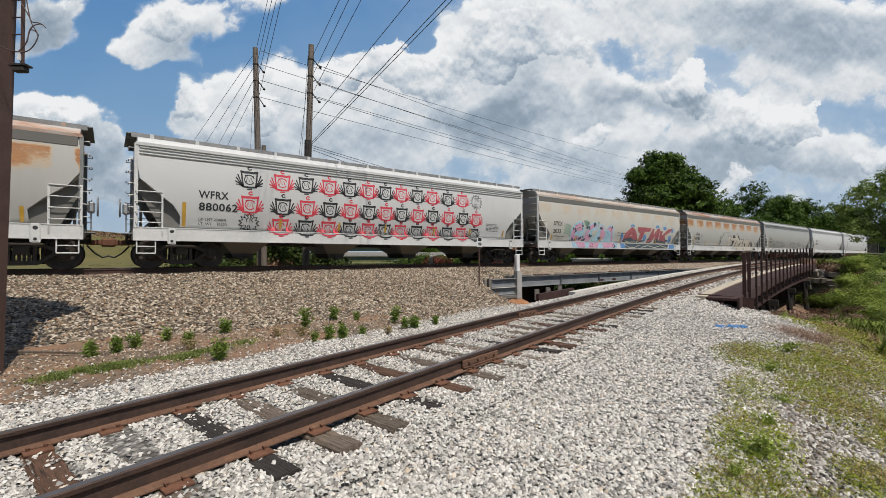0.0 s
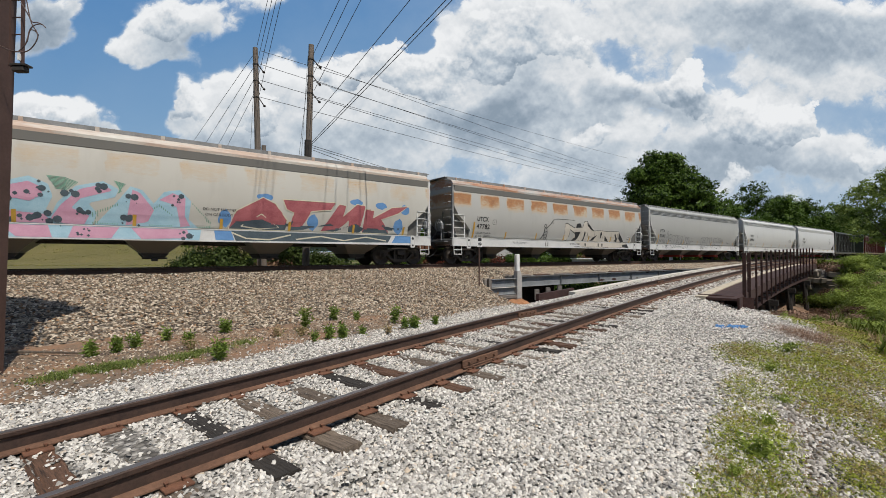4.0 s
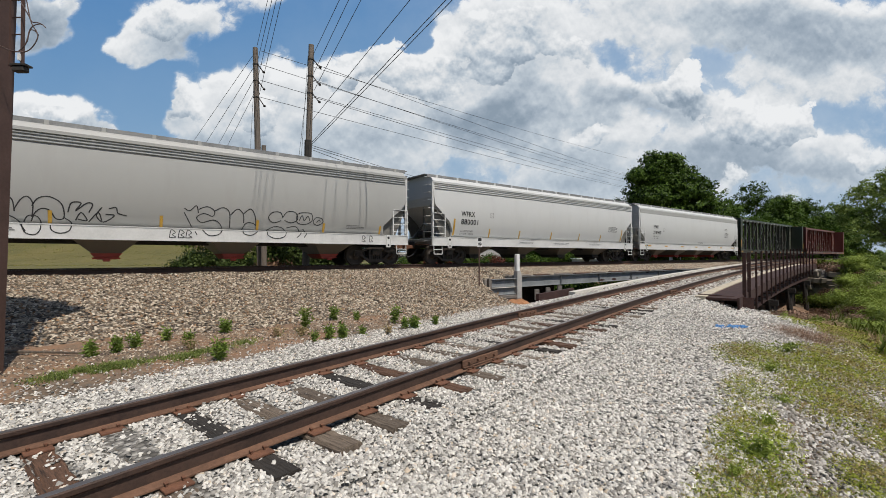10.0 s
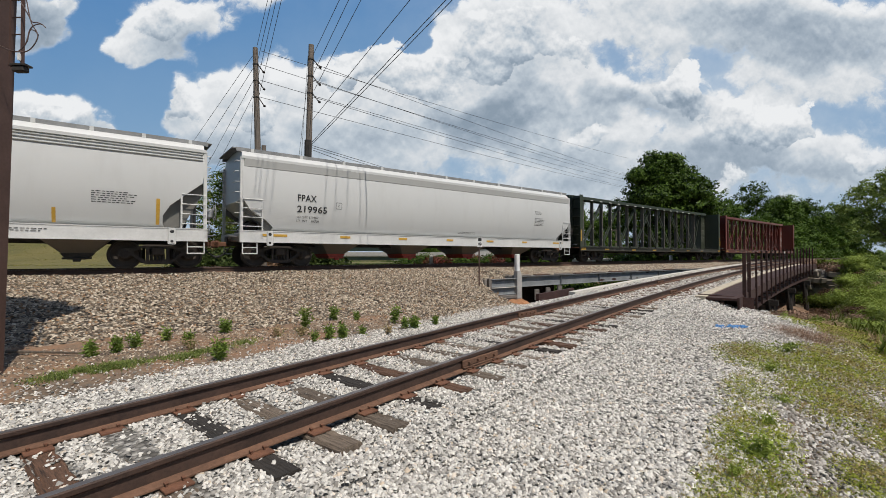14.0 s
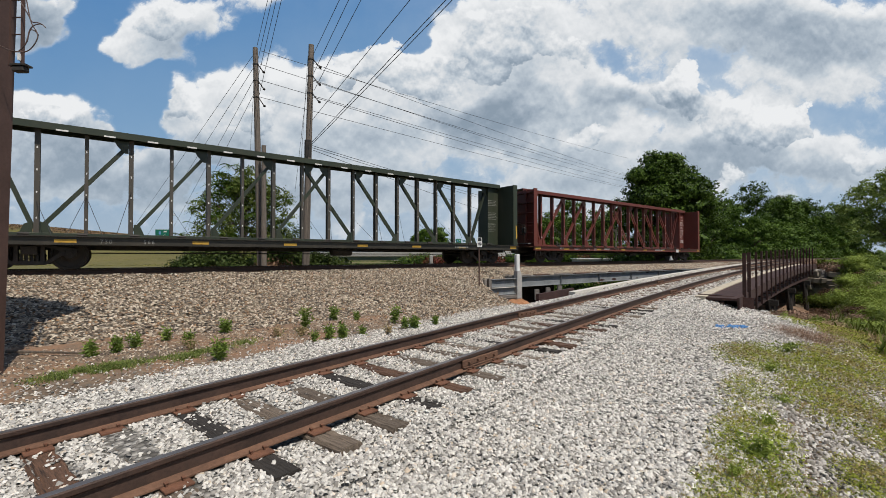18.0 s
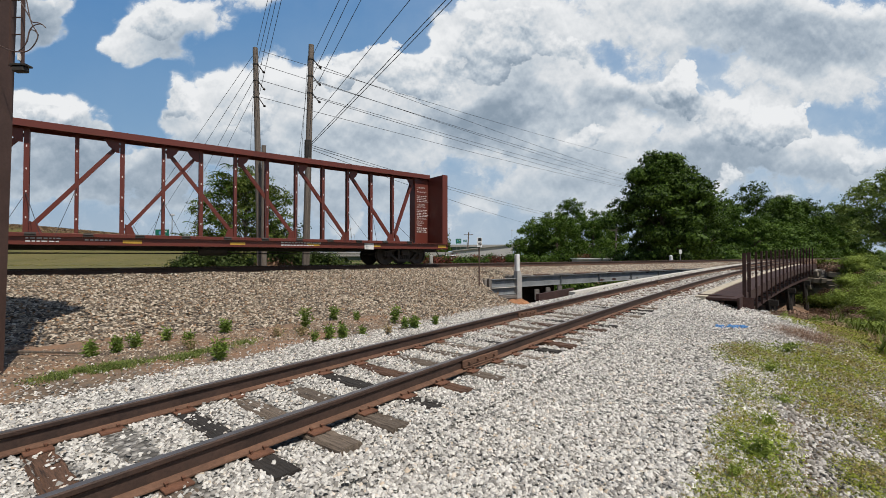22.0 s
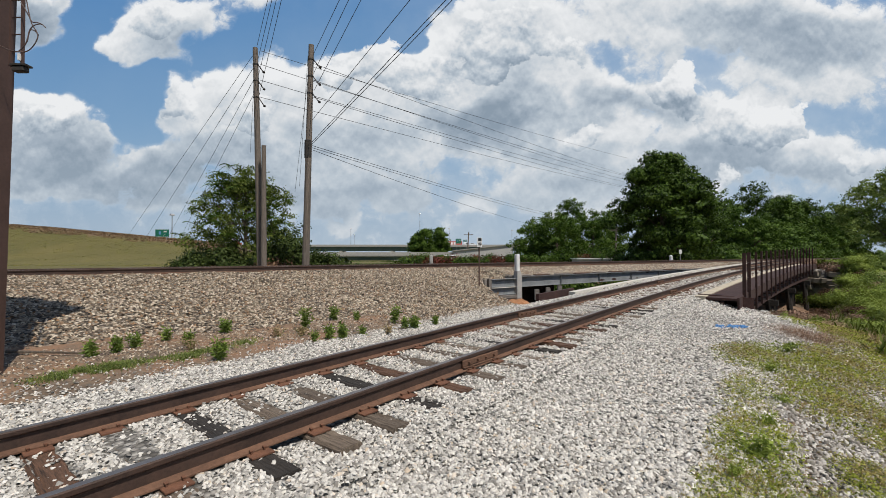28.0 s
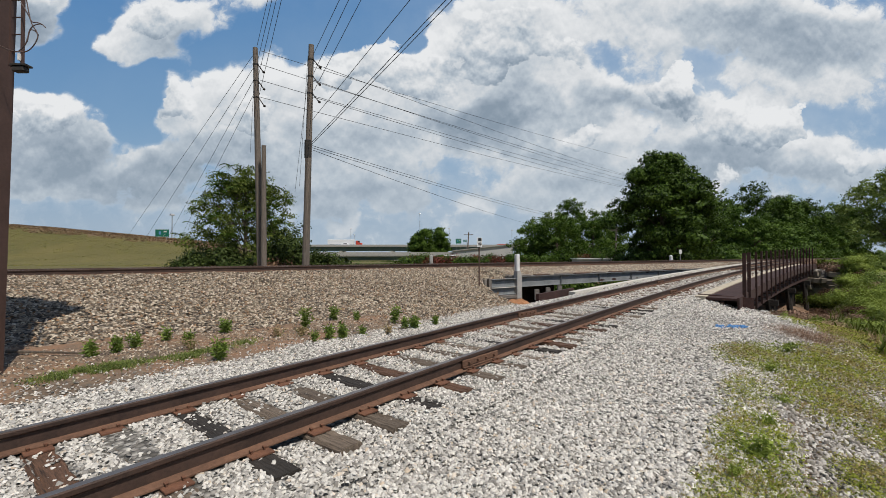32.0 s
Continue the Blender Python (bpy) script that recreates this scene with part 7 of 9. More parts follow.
    stroke(fig, [(7.05, 2.1), (7.0, 1.85), (6.98, 1.55)], 0.06)
    stroke(fig, [(7.2, 2.08), (7.3, 1.8), (7.28, 1.5)], 0.05)
    stroke(fig, [(7.15, 2.05), (7.45, 2.25), (7.75, 2.55)], 0.05)
    stroke(fig, [(7.7, 2.4), (7.76, 2.6), (7.8, 2.62), (7.82, 2.42), (7.72, 2.38)], 0.03)
    stroke(fig, [(6.98, 1.75), (6.85, 1.5), (6.76, 1.42)], 0.06)
    for k in range(5):
        stroke(fig, [(7.02, 1.9 - 0.09 * k), (7.24, 1.88 - 0.09 * k)], 0.025)
    stroke(fig, [(7.05, 1.5), (7.02, 1.2), (7.04, 1.0)], 0.05)
    stroke(fig, [(7.22, 1.5), (7.24, 1.2), (7.22, 1.0)], 0.05)
    part("graffiti_figure", fig, M_BLACKINK, d, "black sprayed plant-like line figure")
    top = [(8.93, 2.41), (9.12, 2.47), (9.98, 2.19), (10.21, 2.49), (10.46, 2.52), (10.78, 2.25), (10.96, 2.64), (11.22, 2.7), (11.56, 2.42), (12.05, 2.08), (12.85, 2.13), (13.55, 2.09), (15.1, 2.14), (16.01, 1.38)]
    under = [(9.81, 1.38), (10.04, 1.84), (9.51, 2.08), (9.46, 1.73), (9.3, 1.4), (8.91, 1.43), (9.0, 1.91)]
    painted("graffiti_patch", top + under, M_TANSPRAY, d, "pale tan graffiti fill", 0.003)
    painted("graffiti_patch", [(9.81, 1.31), (15.95, 1.31), (16.34, 0.98), (12.93, 0.95), (10.78, 0.97)], M_TANSPRAY, d, "pale tan graffiti fill")
    lines = bmesh.new()
    stroke(lines, under[1:] + top[:3], 0.045, 0.008)
    stroke(lines, top[4:10], 0.04, 0.008)
    stroke(lines, top[9:] + [(16.34, 1.37)], 0.022, 0.008)
    stroke(lines, [(7.78, 2.65), (8.37, 2.68), (9.17, 2.68), (9.91, 2.68)], 0.022, 0.008)
    stroke(lines, [(9.85, 1.02), (11.2, 0.98), (12.5, 1.02), (14.0, 0.97), (15.5, 1.0)], 0.022, 0.01)
    for x in (10.6, 11.4, 12.2, 13.2, 14.2, 15.0):
        stroke(lines, [(x, 1.38), (x + 0.05, 1.7), (x - 0.03, 2.0)], 0.018, 0.008)
    part("graffiti_line", lines, M_BLACKINK, d, "black graffiti outlines")
    shades = ([(9.98, 1.94), (10.59, 1.98), (10.36, 1.5), (10.16, 1.38), (9.81, 1.38), (9.87, 1.51), (10.11, 1.59)], [(10.15, 2.49), (10.46, 2.52), (10.71, 2.21), (10.07, 2.2)], [(11.04, 2.01), (11.17, 1.94), (11.06, 1.38), (10.88, 1.38), (10.99, 1.6)],
              [(11.22, 2.59), (11.56, 2.42), (12.05, 2.04), (11.77, 2.13), (11.36, 2.37)], [(12.49, 1.83), (12.16, 1.46), (11.74, 1.4), (12.07, 1.65)], [(12.86, 1.97), (12.97, 2.06), (13.05, 1.9), (12.99, 1.65), (12.96, 1.53), (12.89, 1.69)],
              [(13.41, 1.8), (13.52, 1.43), (14.01, 1.39), (13.78, 1.57)], [(14.55, 1.94), (14.72, 1.95), (15.01, 1.62), (15.04, 1.4), (14.64, 1.41), (14.83, 1.61)], [(15.1, 2.1), (16.01, 1.39), (15.59, 1.38), (15.19, 1.63)], [(15.41, 1.23), (16.06, 1.25), (16.34, 0.98), (15.5, 1.01)])
    for pts in shades:
        painted("graffiti_patch", pts, M_BLACKINK, d, "black graffiti shading", 0.011)
    for x in (12.48, 12.93, 11.0):
        painted("graffiti_patch", [(x + 0.07 * math.cos(q * 0.6283), 1.15 + 0.13 * math.sin(q * 0.6283)) for q in range(10)], M_BLACKINK, d, "black graffiti shading", 0.011)
    part("placard", stroke(bmesh.new(), [(16.28, 1.69), (16.72, 1.69)], 0.26), M_WHITEINK, d, "small stencilled panel")
    bars(d, 16.3, 1.75, 0.4, 2, None, M_BLACKINK, 0.09, 0.12)
    bars(d, 4.2, 1.2, 1.5, 2, -1.594, M_BLACKINK, 0.03, 0.06)
    bars(d, 9.4, 1.2, 1.2, 2, -1.594, M_BLACKINK, 0.03, 0.06)
    # grey car with line tags
    heading(e, "UTCX", "52002", 1.8, 2.31, 1.91, 0.33, ("LD LMT 222100 LB", "LT  WT    63900 LB"), 1.62)
    plate_mark(e, 3.04, 2.14)
    reflectors(e, [1.62], 1.74, 0.86, 0.1)
    reflectors(e, [3.41, 6.1, 8.83, 11.84, 14.4, 17.0], 1.53, 0.42, 0.09)
    for lines in (FIRST_HALF, SECOND_HALF, FAR_TAG, LAST_TAG):
        sprayed(e, lines)
    sprayed(e, SMALL_TAG, 0.034)
    for x in (9.05, 9.3, 9.52, 16.05, 16.4):
        sprayed(e, ([(x, 1.02), (x + 0.05, 1.28), (x + 0.17, 1.2), (x + 0.08, 1.12), (x + 0.18, 1.04), (x, 1.02)],), 0.024)
    sprayed(e, ([(2.12, 1.2), (2.3, 1.2)], [(2.22, 1.28), (2.16, 1.05)], [(2.24, 1.16), (2.32, 1.06)], [(2.52, 1.26), (2.72, 1.22), (2.95, 1.06)], [(2.6, 1.05), (2.8, 1.24), (3.0, 1.25)],
                [(2.86, 1.15), (2.8, 1.24), (2.7, 1.22), (2.68, 1.1), (2.78, 1.03), (2.88, 1.08), (2.86, 1.15)], [(3.1, 1.26), (3.2, 1.18)]), 0.026)
    bars(e, 4.4, 1.2, 1.2, 2, -1.594, M_BLACKINK, 0.03, 0.06)
    bars(e, 15.4, 1.7, 0.8, 3, None, M_BLACKINK, 0.03, 0.06)
    # clean white car
    heading(f, "WFRX", "880001", 2.0, 2.43, 2.03, limits=("LD LMT 220800", "LT  WT    65200"))
    plate_mark(f, 4.0, 2.45)
    reflectors(f, [1.58, 17.0], 1.86, 0.84, 0.1)
    reflectors(f, [4.04, 6.4, 9.22, 12.04, 14.45], 1.62, 0.44, 0.09)
    bars(f, 15.3, 2.4, 1.15, 6, None, M_BLACKINK, 0.035, 0.065)
    for x in (6.2, 9.3, 13.0):
        bars(f, x, 1.2, 1.5, 2, -1.594, M_BLACKINK, 0.03, 0.06)
    # grey and white car with red gates
    heading(g, "FPAX", "219965", 1.98, 2.56, 2.13, 0.36, ("LD LMT 219300", "LT  WT    66700"), 1.88)
    plate_mark(g, 3.59, 2.35)
    for x, w in ((1.15, 0.9), (4.0, 0.45), (6.83, 0.45), (9.57, 0.42), (12.3, 0.5), (15.0, 0.4), (18.0, 0.9)):
        part("reflector", boxm(x, -1.594, 1.19, w, 0.012, 0.09), M_YELLOW, g)
    bars(g, 15.9, 3.0, 0.6, 3, None, M_BLACKINK, 0.04, 0.07)
    bars(g, 15.9, 2.6, 0.85, 6, None, M_BLACKINK, 0.04, 0.08)
    bars(g, 10.2, 1.62, 1.4, 2, None, M_BLACKINK, 0.03, 0.07)
    # old car leaving first
    reflectors(a, [1.4, 4.2, 6.8, 9.5, 12.1, 14.6, 16.75], 1.6, 0.45, 0.09)
    # flat cars
    for word, x in (("DWC", 3.86), ("626", 5.17), ("531", 6.02)):
        lettering(word, x, 0.79, 0.2, M_WHITEINK, i, -1.484, spread=1.1)
    for word, x in (("BCOL", 2.85), ("730", 3.9), ("566", 5.0)):
        lettering(word, x, 0.8, 0.17, M_DIMINK, h, -1.484, spread=1.3)
    part("placard", boxm(18.05, -1.5, 0.83, 0.44, 0.012, 0.26), M_WHITEINK, i, "small white stencilled placard")
    bars(h, 17.9, 0.87, 0.9, 1, -1.484, M_DIMINK, 0.12, 0.1)
    bars(i, 7.2, 0.93, 0.8, 2, -1.484, M_WHITEINK, 0.05, 0.09)
    bars(i, 8.5, 0.9, 0.6, 1, -1.484, M_WHITEINK, 0.05, 0.09)
    bars(i, 2.4, 0.93, 0.3, 2, -1.484, M_WHITEINK, 0.04, 0.08)
    bars(i, 14.3, 0.93, 1.6, 2, -1.484, M_WHITEINK, 0.06, 0.1)
    notices(i, 0.34, M_WHITEINK, ((3.85, 0.115, 0.122, ("LOADING AND", "UNLOADING", "INSTRUCTION")), (3.43, 0.06, 0.095, ("MAINTAIN EQUAL LOAD", "PATTERN ON BOTH SIDES", "DURING LOADING AND", "UNLOADING")),
                                (2.98, 0.10, 0.1, ("SAFETY FIRST",)), (2.89, 0.066, 0.074, ("WHEN CAR IS EMPTY", "PLACE END OF TIE", "DOWN CHAIN IN", "OPPOSITE FLOOR", "LATERAL KEYSLOT.", "CABLE OVER", "POST HOOK, AND", "TIGHTEN WINCH")),
                                (2.2, 0.14, 0.1, ("WARNING",)), (2.1, 0.092, 0.1, ("DO NOT MOVE", "CAR UNLESS", "TIE DOWNS ARE", "SECURED IN", "KEYSLOTS"))))
    notices(i, 21.40, M_WHITEINK, ((3.85, 0.088, 0.11, ("CHARGEMENT", "ET", "DECHARGEMENT")), (2.98, 0.1, 0.12, ("LA SECURITE", "AVANT TOUT")), (2.27, 0.12, 0.1, ("ATTENTION",)), (2.15, 0.085, 0.1, ("AVANT DE", "DEPLACER LE", "WAGON"))))
    bars(i, 21.40, 3.45, 0.7, 4, -0.238, M_WHITEINK, 0.045, 0.09)
    bars(i, 21.40, 2.74, 0.7, 5, -0.238, M_WHITEINK, 0.045, 0.08)
    bars(i, 21.40, 1.83, 0.7, 3, -0.238, M_WHITEINK, 0.06, 0.1)
    notices(h, 21.40, M_DIMINK, ((2.2, 0.14, 0.1, ("WARNING",)), (2.1, 0.092, 0.1, ("DO NOT MOVE", "CAR UNLESS", "TIE DOWNS ARE", "SECURED IN"))))
    notices(h, 0.42, M_DIMINK, ((2.2, 0.12, 0.1, ("WARNING",)),))
    for x, z, rows in ((21.40, 3.6, 4), (21.40, 2.9, 5), (0.42, 2.06, 5), (0.42, 2.9, 3)):
        bars(h, x, z, 0.7, rows, -0.238, M_DIMINK, 0.045, 0.09)
    tag = bmesh.new()
    stroke(tag, arc(0.72, 3.45, 0.22, 0.3, 20, 330, 14), 0.03, 0.006, 0.232)
    stroke(tag, arc(0.70, 3.4, 0.1, 0.16, 0, 300, 10), 0.025, 0.006, 0.232)
    stroke(tag, [(0.42, 3.8), (0.5, 4.1), (0.6, 3.85), (0.72, 4.15), (0.8, 3.9), (0.95, 4.1)], 0.025, 0.006, 0.232)
    part("graffiti_line", tag, M_DIMINK, h)
    for x in (0.10, 22.4):
        part("reflector", boxm(x, -1.487, 1.75, 0.1, 0.01, 0.72), M_YELLOW, h)


def notices(car, x, mat, blocks):
    """Blocks of stencilled lines on an end panel: top baseline, letter size, line gap, words."""
    for z, size, gap, lines in blocks:
        for k, words in enumerate(lines):
            lettering(words, x, z - k * gap, size, mat, car, -0.238, along=0.86)


M_REDSPRAY = surface("dark_red_spray", (0.24, 0.05, 0.065), (0.46, 0.15, 0.16), 2, 0.6, 0, 30, 0)
M_CREAMSPRAY = surface("cream_spray", (0.50, 0.46, 0.34), (0.64, 0.60, 0.46), 2, 0.6, 0, 30, 0)
M_SLATE = surface("slate_spray", (0.03, 0.05, 0.065), (0.09, 0.12, 0.14), 2, 0.6, 0, 30, 0)
M_TANSPRAY = surface("tan_spray", (0.46, 0.42, 0.35), (0.58, 0.54, 0.47), 2, 0.6, 0, 30, 0)

def place_marks():
    """Paint the cars, then set each car's paint to its true start along the side."""
    before = {car: set(car.children) for car in CARS}
    mark_cars()
    for car, dx in zip(CARS, (0.0, 0.0, 0.13, 0.09, -0.19, -0.19, 0.09, 0.0, 0.03)):
        for ob in set(car.children) - before[car]:
            ob.location.x += dx


place_marks()

# ---- signal mast beside the camera ----
M_CABLE = surface("faded_brown_cable", (0.05, 0.032, 0.028), (0.13, 0.085, 0.075), 6, 0.7, 0, 40, 0)

def signal_mast():
    root = empty("signal_mast", Matrix.Translation((-6.05, 5.78, 0.12)), "brown painted steel signal mast with ladder and loose cables", "signal mast")
    bm = bmesh.new()
    for z0, z1, w0, w1 in ((-0.3, 6.0, 0.44, 0.62), (6.0, 9.6, 0.62, 0.5)):
        v = [bm.verts.new((sx * w / 2 - 0.21 - (0.05 if w > 0.5 else 0), sy * w / 2, z)) for z, w in ((z0, w0), (z1, w1)) for sx, sy in ((-1, -1), (1, -1), (1, 1), (-1, 1))]
        for f in ((3, 2, 1, 0), (4, 5, 6, 7), (0, 1, 5, 4), (1, 2, 6, 5), (2, 3, 7, 6), (3, 0, 4, 7)):
            bm.faces.new([v[i] for i in f])
    part("column", bm, M_BROWN_POST, root)
    lad = bmesh.new()
    for x in (0.27, 0.425):
        box(lad, x, 0, 5.75, 0.022, 0.04, 3.3)
    ladder = part("ladder", lad, M_BROWN_POST, root)
    for k in range(13):
        part("rung", rod(bmesh.new(), (0.27, 0, 4.3 + 0.232 * k), (0.425, 0, 4.3 + 0.232 * k), 0.009, 5), M_BROWN_POST, ladder)
    bm = boxm(0.40, 0, 4.06, 0.16, 0.1, 0.07, bev=0.01)
    box(bm, 0.41, 0, 4.11, 0.2, 0.12, 0.022)
    part("platform", bm, M_BLACK_STEEL, root, "small black steel foot platform")
    part("latch", boxm(0.42, -0.04, 4.21, 0.022, 0.03, 0.09), M_WHITE, root)
    for line in ([(0.21, 4.34), (0.34, 4.28), (0.47, 4.25), (0.58, 4.26), (0.67, 4.34), (0.72, 4.45), (0.69, 4.52), (0.62, 4.54), (0.59, 4.45), (0.55, 4.34), (0.46, 4.25)],
                 [(0.49, 4.91), (0.58, 4.76), (0.64, 4.65), (0.71, 4.64), (0.78, 4.61), (0.82, 4.57)],
                 [(0.56, 4.96), (0.6, 4.76), (0.64, 4.62), (0.69, 4.54), (0.73, 4.47)],
                 [(0.5, 4.28), (0.58, 4.39), (0.6, 4.51), (0.65, 4.59), (0.73, 4.62), (0.78, 4.61)]):
        tube("cable", [(x, -0.1, z) for x, z in rounded(line, 4)], 0.007, M_CABLE, root)
    # unseen head and platform, added above the view and sized for their ground shadow
    part("signal_head", boxm(-0.1, 0.1, 8.4, 1.5, 0.35, 1.6, bev=0.05), M_BLACK_STEEL, root)
    part("work_platform", boxm(-0.1, 0.1, 7.3, 1.7, 1.0, 0.08), M_BLACK_STEEL, root)
    return root


signal_mast()

# ---- posts and small signs along the line ----
def bridge_post():
    root = empty("marker_post", frame_main(17.03, 15.75, -1.0), "white painted concrete post at the girder end", "post")
    bm = boxm(0, 0, 2.25, 0.24, 0.2, 1.05, bev=0.03)
    bmesh.ops.transform(bm, matrix=Matrix(), verts=bm.verts)
    part("cap_section", bm, M_WHITE, root)
    bm = bmesh.new()
    prism(bm, [(-0.13, 0.0), (0.24, 0.0), (0.22, 1.62), (0.14, 1.9), (-0.12, 1.9)], -0.13, 0.12)
    part("base_section", bm, M_CONCRETE, root, "weathered split concrete base")


bridge_post()


def track_sign():
    root = empty("track_sign", frame_main(11.2, 12.3, 0.4), "small black and white railway sign on a thin dark pole", "sign")
    part("pole", rod(bmesh.new(), (0, 0, -0.2), (0, 0, 1.72), 0.028, 8), M_BROWN_POST, root)
    s = part("plate", boxm(0, -0.04, 1.8, 0.21, 0.012, 0.36, bev=0.004), M_WHITE, root)
    bm = boxm(0, -0.05, 1.905, 0.15, 0.006, 0.11)
    for k in range(12):
        t0, t1 = 2 * math.pi * k / 12, 2 * math.pi * (k + 1) / 12
        beam(bm, (0.065 * math.cos(t0), -0.05, 1.735 + 0.065 * math.sin(t0)), (0.065 * math.cos(t1), -0.05, 1.735 + 0.065 * math.sin(t1)), 0.004, 0.028, up=(0, 1, 0))
    beam(bm, (-0.045, -0.05, 1.78), (0.045, -0.05, 1.69), 0.004, 0.03, up=(0, 1, 0))
    box(bm, 0, -0.05, 1.735, 0.06, 0.006, 0.05)
    part("symbol", bm, M_BLACKINK, s)
    root.rotation_euler.z += radians(-12)


track_sign()


def small_post(x, y, z, w, h, mat, label, cap=False):
    root = empty("marker_post", Matrix.Translation((x, y, z)), label, "post", "low markers along the line")
    bm = boxm(0, 0, h / 2, w, w, h, bev=w * 0.25)
    part("shaft", bm, mat, root)
    return root


small_post(-0.75, 27.5, 0.55, 0.2, 1.2, M_CONCRETE, "short grey concrete marker post past the rails")
small_post(22.0, 42.0, 0.6, 0.26, 1.15, M_WHITE, "short white marker post past the rails")
sp_ = empty("mile_sign", Matrix.Translation((24.0, 44.0, 0.6)), "small white sign plate on a thin post", "sign")
part("pole", rod(bmesh.new(), (0, 0, 0), (0, 0, 1.6), 0.03, 6), M_GALV, sp_)
part("plate", boxm(0, -0.03, 1.5, 0.28, 0.01, 0.42), M_WHITE, sp_)

# ---- far side: freeway, signs, building ----
M_GREENSTEEL = surface("green_girder_paint", (0.06, 0.095, 0.08), (0.11, 0.155, 0.13), 0.3, 0.6, 0.1, 4, 0.1)
M_SIGN = surface("green_sign", (0.0, 0.11, 0.07), (0.01, 0.16, 0.10), 0.5, 0.5, 0, 6, 0)
M_ROOFGREY = surface("pale_metal_siding", (0.40, 0.395, 0.39), (0.52, 0.51, 0.50), 0.4, 0.6, 0.1, 5, 0.05)
M_TRUCKWHITE = surface("white_trailer", (0.66, 0.67, 0.68), (0.78, 0.79, 0.8), 0.5, 0.45, 0, 6, 0)
M_TRUCKRED = surface("red_cab_paint", (0.42, 0.04, 0.025), (0.55, 0.07, 0.04), 1, 0.4, 0, 8, 0)
M_GLASS = surface("dark_window_glass", (0.01, 0.012, 0.015), (0.03, 0.035, 0.04), 1, 0.1, 0, 8, 0)


def overpass(name, x0, x1, y, z, girder, label, slope=0.0, piers=()):
    root = empty(name, Matrix.Translation((x0, y, 0)), label, "overpass", kind="structure")
    L = x1 - x0
    part("deck", beam(bmesh.new(), (0, 5, z), (L, 5, z + slope * L), 10.0, 0.4), M_CONCRETE, root)
    for yy, inner in ((0.1, 1.3), (9.9, 8.7)):
        part("barrier", beam(bmesh.new(), (0, yy, z + 0.6), (L, yy, z + 0.6 + slope * L), 0.3, 0.85), M_CONCRETE, root, "concrete barrier")
        part("girder", beam(bmesh.new(), (0, inner, z - 0.25 - girder / 2), (L, inner, z - 0.25 - girder / 2 + slope * L), 0.4, girder), M_GREENSTEEL, root, "green steel girder")
    for at_x in piers:
        p = part("pier", boxm(at_x - x0, 5, (z - girder) / 2 - 0.4, 1.2, 8, z - girder + 0.2, bev=0.1), M_CONCRETE, root)
        part("pier_cap", boxm(at_x - x0, 5, z - girder - 0.5, 1.6, 10, 0.8, bev=0.05), M_CONCRETE, p)
    return root


overpass("freeway_overpass", -650, 190, 255, 7.2, 2.5, "concrete freeway overpass on piers across the distance", 0.0, (-60, -30, 0, 32, 60, 90))
overpass("ramp_overpass", -90, 4, 130, 1.75, 1.25, "lower ramp bridge with dark green girders", 0.0, (-44, -34, -14))


def mast_light(x, y, h, label="tall slender freeway light mast far away"):
    root = empty("light_mast", Matrix.Translation((x, y, 0)), label, "lamp post", "freeway light masts")
    part("pole", rod(bmesh.new(), (0, 0, 0), (0, 0, h), 0.22, 6, 0.12), M_GALV, root)
    part("lamp_ring", rod(bmesh.new(), (0, 0, h - 0.3), (0, 0, h + 0.3), 0.9, 10, 0.6), M_GALV, root)


for x, y, h in ((-69.9, 330, 22.3), (-73.4, 360, 19.0), (-16.0, 300, 30.9), (4.9, 340, 22.9), (52.3, 330, 21.0), (-93.5, 150, 15.9)):
    mast_light(x, y, h)


def road_sign(x, y, z, w, h, foot, label, arm=0.0):
    root = empty("road_sign", Matrix.Translation((x, y, foot)), label, "sign", "green freeway signs")
    for sx in (-0.32, 0.32):
        part("post", rod(bmesh.new(), (sx * w, 0.1, -0.3), (sx * w, 0.1, z - foot), 0.08, 6), M_GALV, root)
    p = part("panel", boxm(0, 0, z - foot, w, 0.06, h, bev=0.02), M_SIGN, root)
    bm = boxm(0, -0.04, z - foot, w * 0.97, 0.01, h * 0.95)
    part("border", boxm(0, -0.034, z - foot + h * 0.46, w * 0.96, 0.01, 0.05), M_WHITE, p)
    part("border", boxm(0, -0.034, z - foot - h * 0.46, w * 0.96, 0.01, 0.05), M_WHITE, p)
    bm.free()
    part("shield", boxm(-w * 0.16, -0.034, z - foot + 0.05, w * 0.16, 0.01, h * 0.4, bev=0.003), M_BLUE, p)
    part("legend", boxm(w * 0.22, -0.034, z - foot + h * 0.2, w * 0.22, 0.01, h * 0.16), M_WHITE, p)
    part("arrow", beam(bmesh.new(), (w * 0.12, -0.034, z - foot - h * 0.3), (w * 0.3, -0.034, z - foot - h * 0.02), 0.02, h * 0.1, up=(0, 1, 0)), M_WHITE, p)
    return root


road_sign(-63.3, 98, 6.78, 3.1, 1.75, 5.0, "green freeway exit sign on the grassy embankment")
road_sign(7.3, 205, 8.6, 2.6, 2.3, 3.0, "green overhead freeway guide sign")
road_sign(10.4, 205, 8.8, 1.6, 1.0, 3.0, "small green freeway guide sign")


def far_pole(x, y, h, label="far wooden utility pole with crossarm"):
    root = empty("utility_pole", Matrix.Translation((x, y, 0)), label, "utility pole", "poles beyond the main line")
    part("shaft", rod(bmesh.new(), (0, 0, 0), (0.5, 0, h), 0.22, 8, 0.15), M_POLE, root)
    part("crossarm", boxm(0.45, 0, h - 0.7, 2.6, 0.14, 0.16), M_POLE, root)


